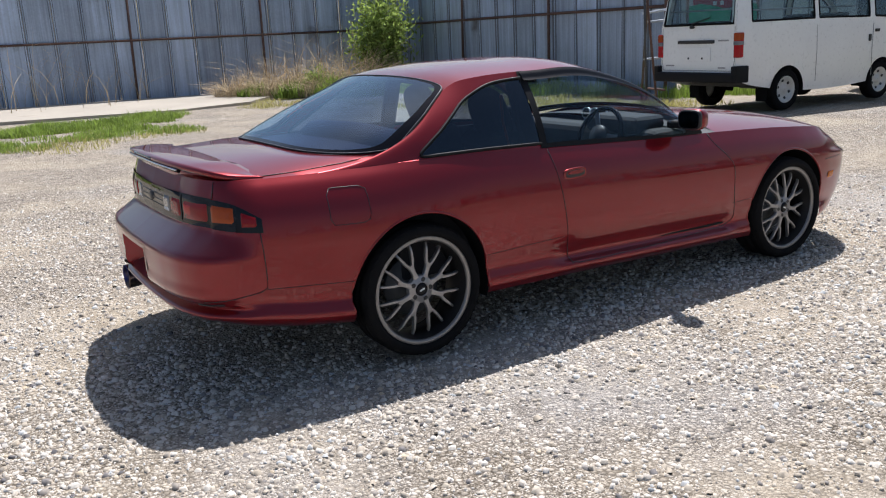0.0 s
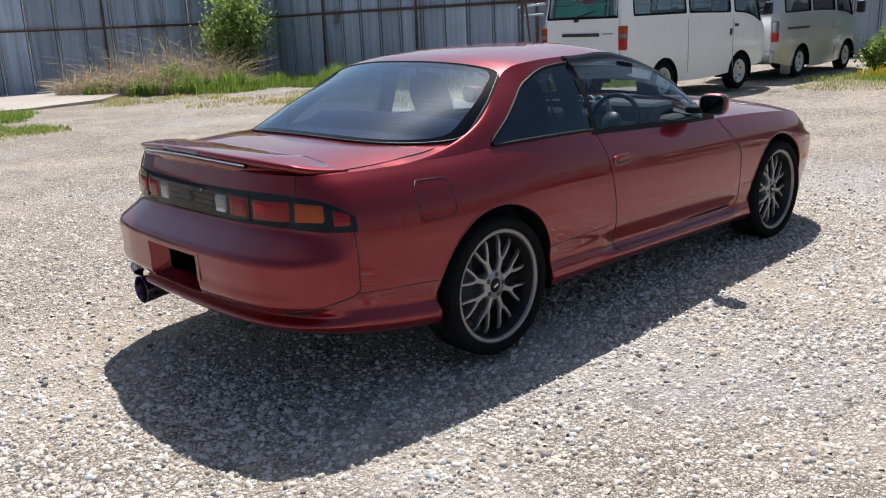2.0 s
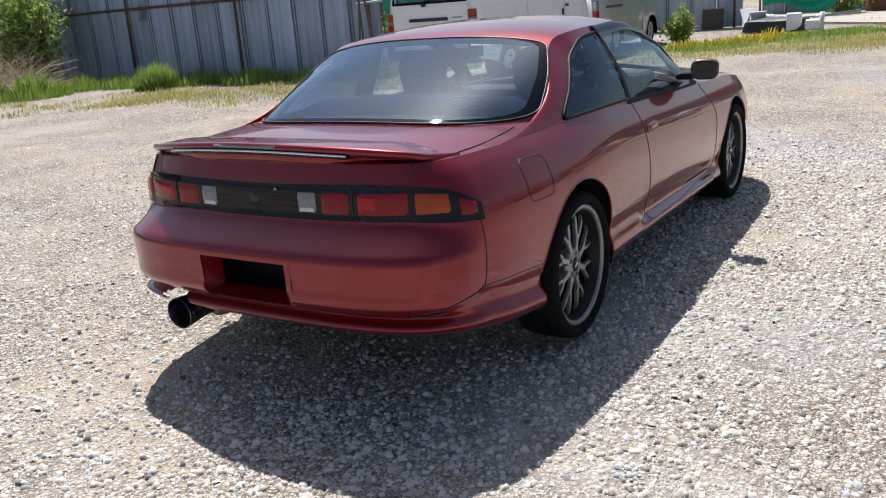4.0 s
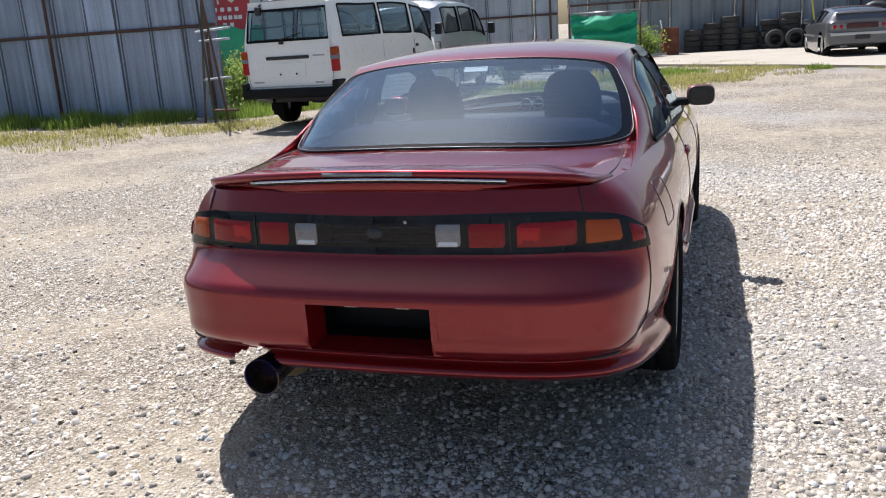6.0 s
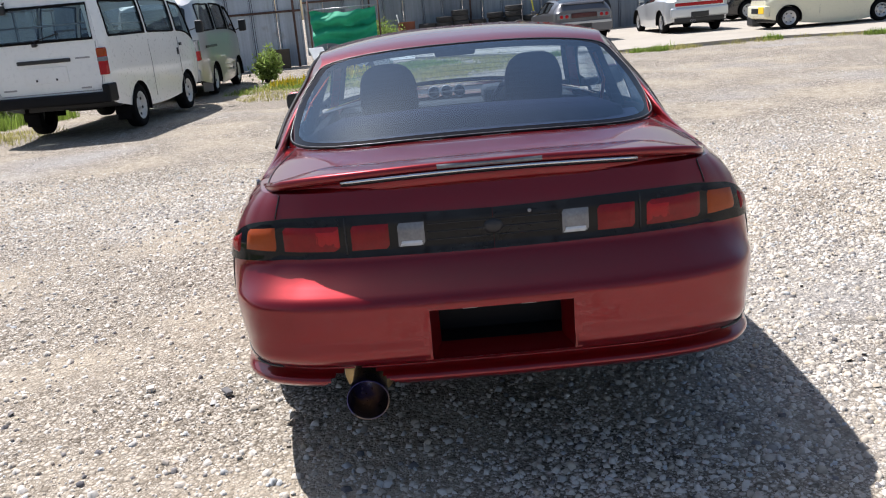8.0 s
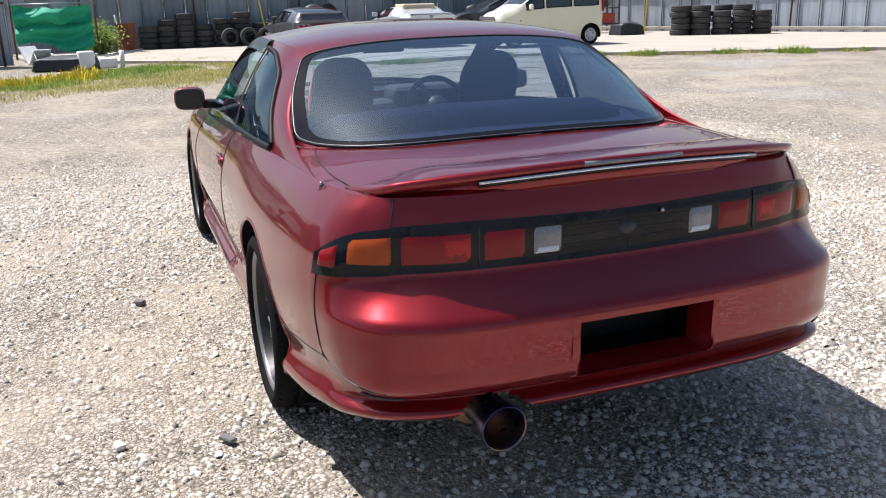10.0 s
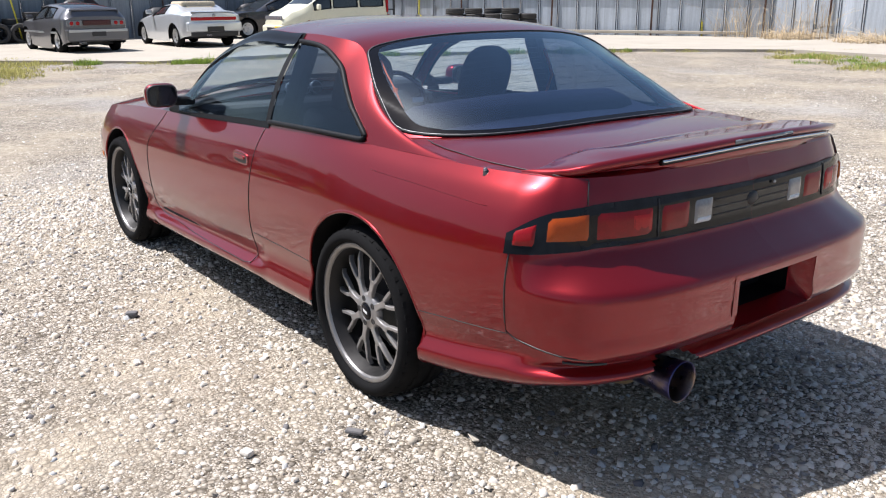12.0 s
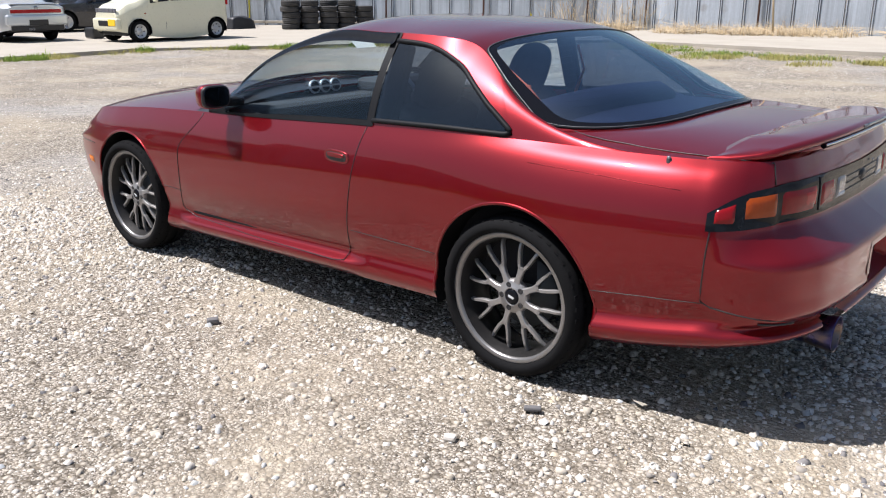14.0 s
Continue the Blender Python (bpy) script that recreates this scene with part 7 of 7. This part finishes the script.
def heap(name, label, at, sx, sy, sz, material, seed, category="tarpaulin"):
    """A sheet thrown over something bulky: rounded box with folds."""
    rng = np.random.default_rng(seed)
    bm = bmesh.new()
    bmesh.ops.create_cube(bm, size=1)
    bmesh.ops.subdivide_edges(bm, edges=bm.edges[:], cuts=9, use_grid_fill=True)
    ph = rng.uniform(0, 6, 6)
    for v in bm.verts:
        x, y, z = v.co
        z += .5
        fold = .025 * math.sin(14 * y + ph[0]) + .02 * math.sin(11 * x + ph[1]) + .015 * math.sin(23 * (x + y) + ph[2])
        sag = .10 * math.sin(5 * y + ph[3]) * math.sin(4 * x + ph[4])
        k = 1 + .10 * (1 - z) + fold
        v.co = (x * sx * k, y * sy * k, max(0, z * sz * (1 + sag - .35 * (abs(2 * y)**6 + abs(2 * x)**6) * .35)))
    for f in bm.faces:
        f.smooth = True
    return tagged(part(name, bm, material, m=pose(*at)), label, category)


heap("tarpaulin", "black tarpaulin thrown over stored goods by the fence", (28.5, -9.2, .05), .9, 2.2, 1.0, M_SHEET, 1)
heap("tarpaulin", "black tarpaulin thrown over stored goods by the fence", (28.6, -5.9, .05), .8, 1.3, 1.25, M_SHEET, 2)
heap("tarpaulin", "black tarpaulin thrown over stored goods by the fence", (28.4, -12.6, .05), .9, 2.2, 1.15, M_SHEET, 5)
heap("tarpaulin", "dark tarpaulin heap beside the tyre stacks", (23.6, -15.7, .05), .7, .9, .40, M_SHEET, 4)

drum = thing("oil_drum", "rusty open oil drum by the fence", "drum", pose(27.2, .75, .05))
part("drum_wall", lathe([(.30, 0), (.30, .28), (.315, .295), (.30, .31), (.30, .58), (.315, .595), (.30, .61), (.30, .88), (.312, .89), (.288, .89), (.286, .02), (.001, .02)], 28, "z"), M_DRUM, drum)
part("stick", tube([(.05, .1, .1), (-.22, .30, 1.15)], .02, 6), M_WPLASTIC, drum)

for k in range(6):
    y = -3.7 - .74 * k
    tagged(part("red_panel", box(.02, .70, 1.3, (29.22, y, 2.35), .006), M_REDSHEET), "faded red sheet fixed to the grey fence", "panel", "red panels")

# green net hung between the grey wall and the back fence
n, m_ = 34, 26
NP = np.zeros((n, m_, 3))
for i in range(n):
    for j in range(m_):
        u, v = i / (n - 1), j / (m_ - 1)
        NP[i, j] = (25.8 + .12 * math.sin(9 * u + 3 * v) + .10 * math.sin(15 * v + 5 * u), 3.85 - 2.15 * u, 1.55 - 1.15 * v * (1 - .15 * math.sin(6 * u)) - .10 * math.sin(math.pi * u))
net = thing("shade_net", "bright green shade net hung on a pipe", "net")
nm = surf_mesh("net_sheet", NP, M_NET, out=(-1, 0, 0))
part("net_sheet", nm, parent=net)
NP2 = NP.copy()[:, :10]
NP2[..., 0] -= .14
NP2[..., 2] += .04 * np.sin(NP2[..., 1] * 9)
part("net_fold", surf_mesh("net_fold", NP2, M_NET, out=(-1, 0, 0)), parent=net)
part("net_pipe", tube([(25.8, 3.95, 1.58), (25.8, 1.55, 1.60)], .025, 8), M_CHROME, net)
part("net_post", tube([(25.8, 1.6, 0), (25.8, 1.6, 1.9)], .03, 8), M_RUST, net)
part("net_post", tube([(25.8, 3.9, 0), (25.8, 3.9, 1.9)], .03, 8), M_RUST, net)

# scrap heap
def scrap(name, label, category, bm, material, m):
    return tagged(part(name, bm, material, m=m), label, category)


scrap("plastic_crate", "white plastic box among the scrap", "box", box(.34, .36, .42, (0, 0, .21), .05, seg=3), M_WPLASTIC, pose(19.9, 1.85, 0, 0, 0, 12))
scrap("plastic_crate", "pale grey round-edged tub among the scrap", "tub", box(.30, .38, .26, (0, 0, .13), .07, seg=3), M_WPLASTIC, pose(19.7, 1.35, 0, 0, 0, -8))
scrap("white_pipe", "short upright white pipe post", "post", tube([(0, 0, 0), (0, 0, .46)], .055, 12), M_WPLASTIC, pose(18.7, 1.05, 0, 2, 1, 0))
scrap("drain_pipe", "grey pipe lying across the scrap heap", "pipe", tube([(0, 0, .30), (1.3, -.9, .34)], .035, 10), M_CHROME, pose(19.8, 1.4, 0))
heap("plastic_bag", "white plastic sacks piled by the wall", (21.5, 2.9, 0), .5, .5, .36, M_WPLASTIC, 7, "sack")
heap("plastic_bag", "white plastic sacks piled by the wall", (21.2, 2.3, 0), .4, .45, .28, M_WPLASTIC, 8, "sack")
ch = thing("garden_chair", "white plastic garden chair lying on its side", "chair", pose(20.6, 2.9, .05, 0, 0, 35))
part("seat", box(.45, .45, .04, (0, 0, .25), .015, Matrix.Rotation(radians(50), 4, "Y")), M_WPLASTIC, ch)
part("backrest", box(.04, .45, .55, (.36, 0, .28), .015, Matrix.Rotation(radians(40), 4, "Y")), M_WPLASTIC, ch)
for y in (-.2, .2):
    part("leg", tube([(-.1, y, .35), (-.28, y, -.05)], .018, 6), M_WPLASTIC, ch)
heap("rubble", "dark scrap and rubbish on the ground", (20.3, 2.3, 0), 1.0, 1.4, .30, M_SHEET, 9, "scrap")
scrap("dark_board", "dark board leaning on the grey wall", "board", box(.04, .6, .55, (0, 0, .28), .008, Matrix.Rotation(radians(10), 4, "Y")), M_BARK, pose(22.1, 4.4, 0))

# leaning yellow and bare poles
for x, y, dx, lab, m_ in ((15.9, -22.6, .55, "yellow pole leaning on the pale fence", M_YPOLE), (21.6, -20.0, .5, "yellow pole leaning on the pale fence", M_YPOLE), (7.3, -22.4, .45, "bare wooden pole leaning on the pale fence", M_TWIG), (25.4, -17.6, .5, "yellow pole leaning on the pale fence", M_YPOLE)):
    tagged(part("pole", tube([(0, 0, 0), (dx, -.55, 2.9)], .03, 8), m_, m=pose(x, y, .05)), lab, "pole", "leaning poles")
tagged(part("pole", tube([(0, 0, 0), (.5, .35, 2.9)], .026, 8), M_YPOLE, m=pose(27.9, -3.9, .05)), "yellow pole leaning on the grey fence", "pole", "leaning poles")
tagged(part("kerb", box(15, .10, .10, (0, 0, .12), .02), M_CONCRETE, m=pose(21.3, -19.95, .05, 0, 0, 24.3)), "pale concrete kerb along the foot of the fence", "kerb")

# fence end: scaffold posts, low net and sheets behind
sc = thing("scaffold_frame", "rusty scaffold tubes tied together at the fence end", "scaffold", pose(9.75, 7.2, 0))
for a, b, mm in (((.0, -.02, 0), (-.30, .12, 2.9), M_RUST), ((.02, .26, 0), (-.02, .34, 2.9), M_DARKSTEEL), ((.25, .62, 0), (-.05, .10, 3.0), M_BARK), ((.20, .55, 1.58), (-.08, -.30, 1.62), M_STEEL_C), ((.20, .5, 1.42), (-.05, -.25, 1.44), M_STEEL_C), ((.18, .5, .76), (-.05, -.2, .80), M_STEEL_C), ((.3, .5, .22), (-.1, -.3, .24), M_RUST)):
    part("scaffold_tube", tube([a, b], .021, 8), mm, sc)
NP = np.array([[(12.4 + 3.0 * u + .06 * math.sin(20 * u), 8.9 + .6 * u, 1.70 - 1.6 * v + .05 * math.sin(9 * u)) for v in np.linspace(0, 1, 10)] for u in np.linspace(0, 1, 30)])
lown = thing("shade_net", "green net fence stretched behind the vans", "net")
part("net_sheet", surf_mesh("net_sheet", NP, M_NET, out=(-.2, -1, 0)), parent=lown)
part("net_post", tube([(12.4, 8.9, 0), (12.4, 8.9, 1.9)], .03, 8), M_RUST, lown)
part("net_post", tube([(15.4, 9.5, 0), (15.4, 9.5, 1.9)], .03, 8), M_RUST, lown)
fence("wall_pale", "pale sheet wall of a shed behind the vans", (22.8, 11.0), (11.4, 13.0), 3.4, 0.9, M_PALE, (1.2, 2.2), 0)
M_SIGNRED = mat("red_sign_face", (0.42, 0.035, 0.045), 0.5, vary=0.08, scale=2)
sg = thing("sign_board", "tall red sign with white U-turn arrow and white writing", "sign", pose(14.45, 9.86, -.28, 0, 0, -57.5))
part("board", box(1.10, .03, 1.45, (0, 0, 2.62), .01), M_SIGNRED, sg)
part("arrow", tube([(-.16, -.024, 2.52), (-.16, -.024, 2.80), (-.10, -.024, 2.88), (0, -.024, 2.90), (.10, -.024, 2.86), (.14, -.024, 2.76), (.14, -.024, 2.60)], .026, 6), M_WPLASTIC, sg, "white U-turn arrow")
part("arrow_head", tube([(.03, -.024, 2.67), (.14, -.024, 2.56), (.25, -.024, 2.67)], .026, 6), M_WPLASTIC, sg)
for z, xs in ((2.40, (-.24, -.08, .08, .24)), (2.22, (-.28, -.16, -.04, .08, .20, .30)), (2.06, (-.06, .10))):
    for x in xs:
        part("writing_bar", box(.085, .008, .09, (x, -.020, z), .01), M_WPLASTIC, sg)
for x in (-.45, .45):
    part("post", tube([(x, .05, 0), (x, .05, 3.3)], .03, 8), M_RUST, sg)

# open store at the pale corner: red boxes and shelves by the cream car
st = thing("storage_rack", "open storage rack with boxes by the fence", "rack", pose(26.2, -15.6, .05, 0, 0, 60))
for z in (.02, .6, 1.2, 1.8):
    part("shelf", box(2.4, .6, .04, (0, 0, z + .3), .008), M_DARKSTEEL, st)
for x in (-1.18, 1.18):
    part("upright", box(.05, .6, 2.3, (x, 0, 1.15), .008), M_DARKSTEEL, st)
for k, (x, z, mm) in enumerate(((-.8, .34, M_REDSHEET), (-.2, .34, M_WPLASTIC), (.5, .34, M_YPOLE), (-.5, .94, M_SHEET), (.3, .94, M_REDSHEET), (.8, .94, M_SHEET), (0, 1.54, M_WPLASTIC))):
    part("stored_box", box(.45, .45, .38, (x, 0, z + .19), .03), mm, st)
scrap("small_cart", "small dark trolley on the concrete", "trolley", box(.5, .35, .28, (0, 0, .16), .05), M_SHEET, pose(21.6, -9.3, .05))

# bits lying on the yard
M_DSTONE = mat("dark_grey_stone", (0.13, 0.125, 0.125), 0.9, vary=0.25, scale=30, fine=200)
scrap("plastic_chip", "broken dark plastic piece on the gravel", "fragment", box(.060, .028, .014, (0, 0, .010), .006), M_DSTONE, pose(-.245, 1.02, 0, 4, 0, 35))
scrap("pale_stone", "larger pale stone lying on the gravel", "stone", box(.040, .032, .020, (0, 0, .006), .009), M_STONE, pose(-.15, 1.345, 0, 0, 0, 20))
scrap("dark_stone", "dark stone lying on the gravel", "stone", box(.05, .04, .026, (0, 0, .010), .010), M_DSTONE, pose(1.26, 1.24, 0, 0, 0, 60))
scrap("flat_chip", "thin pale scrap lying beside the car", "fragment", box(.055, .022, .005, (0, 0, .006), .002), M_CONCRETE, pose(-.50, .74, 0, 6, 0, -20))
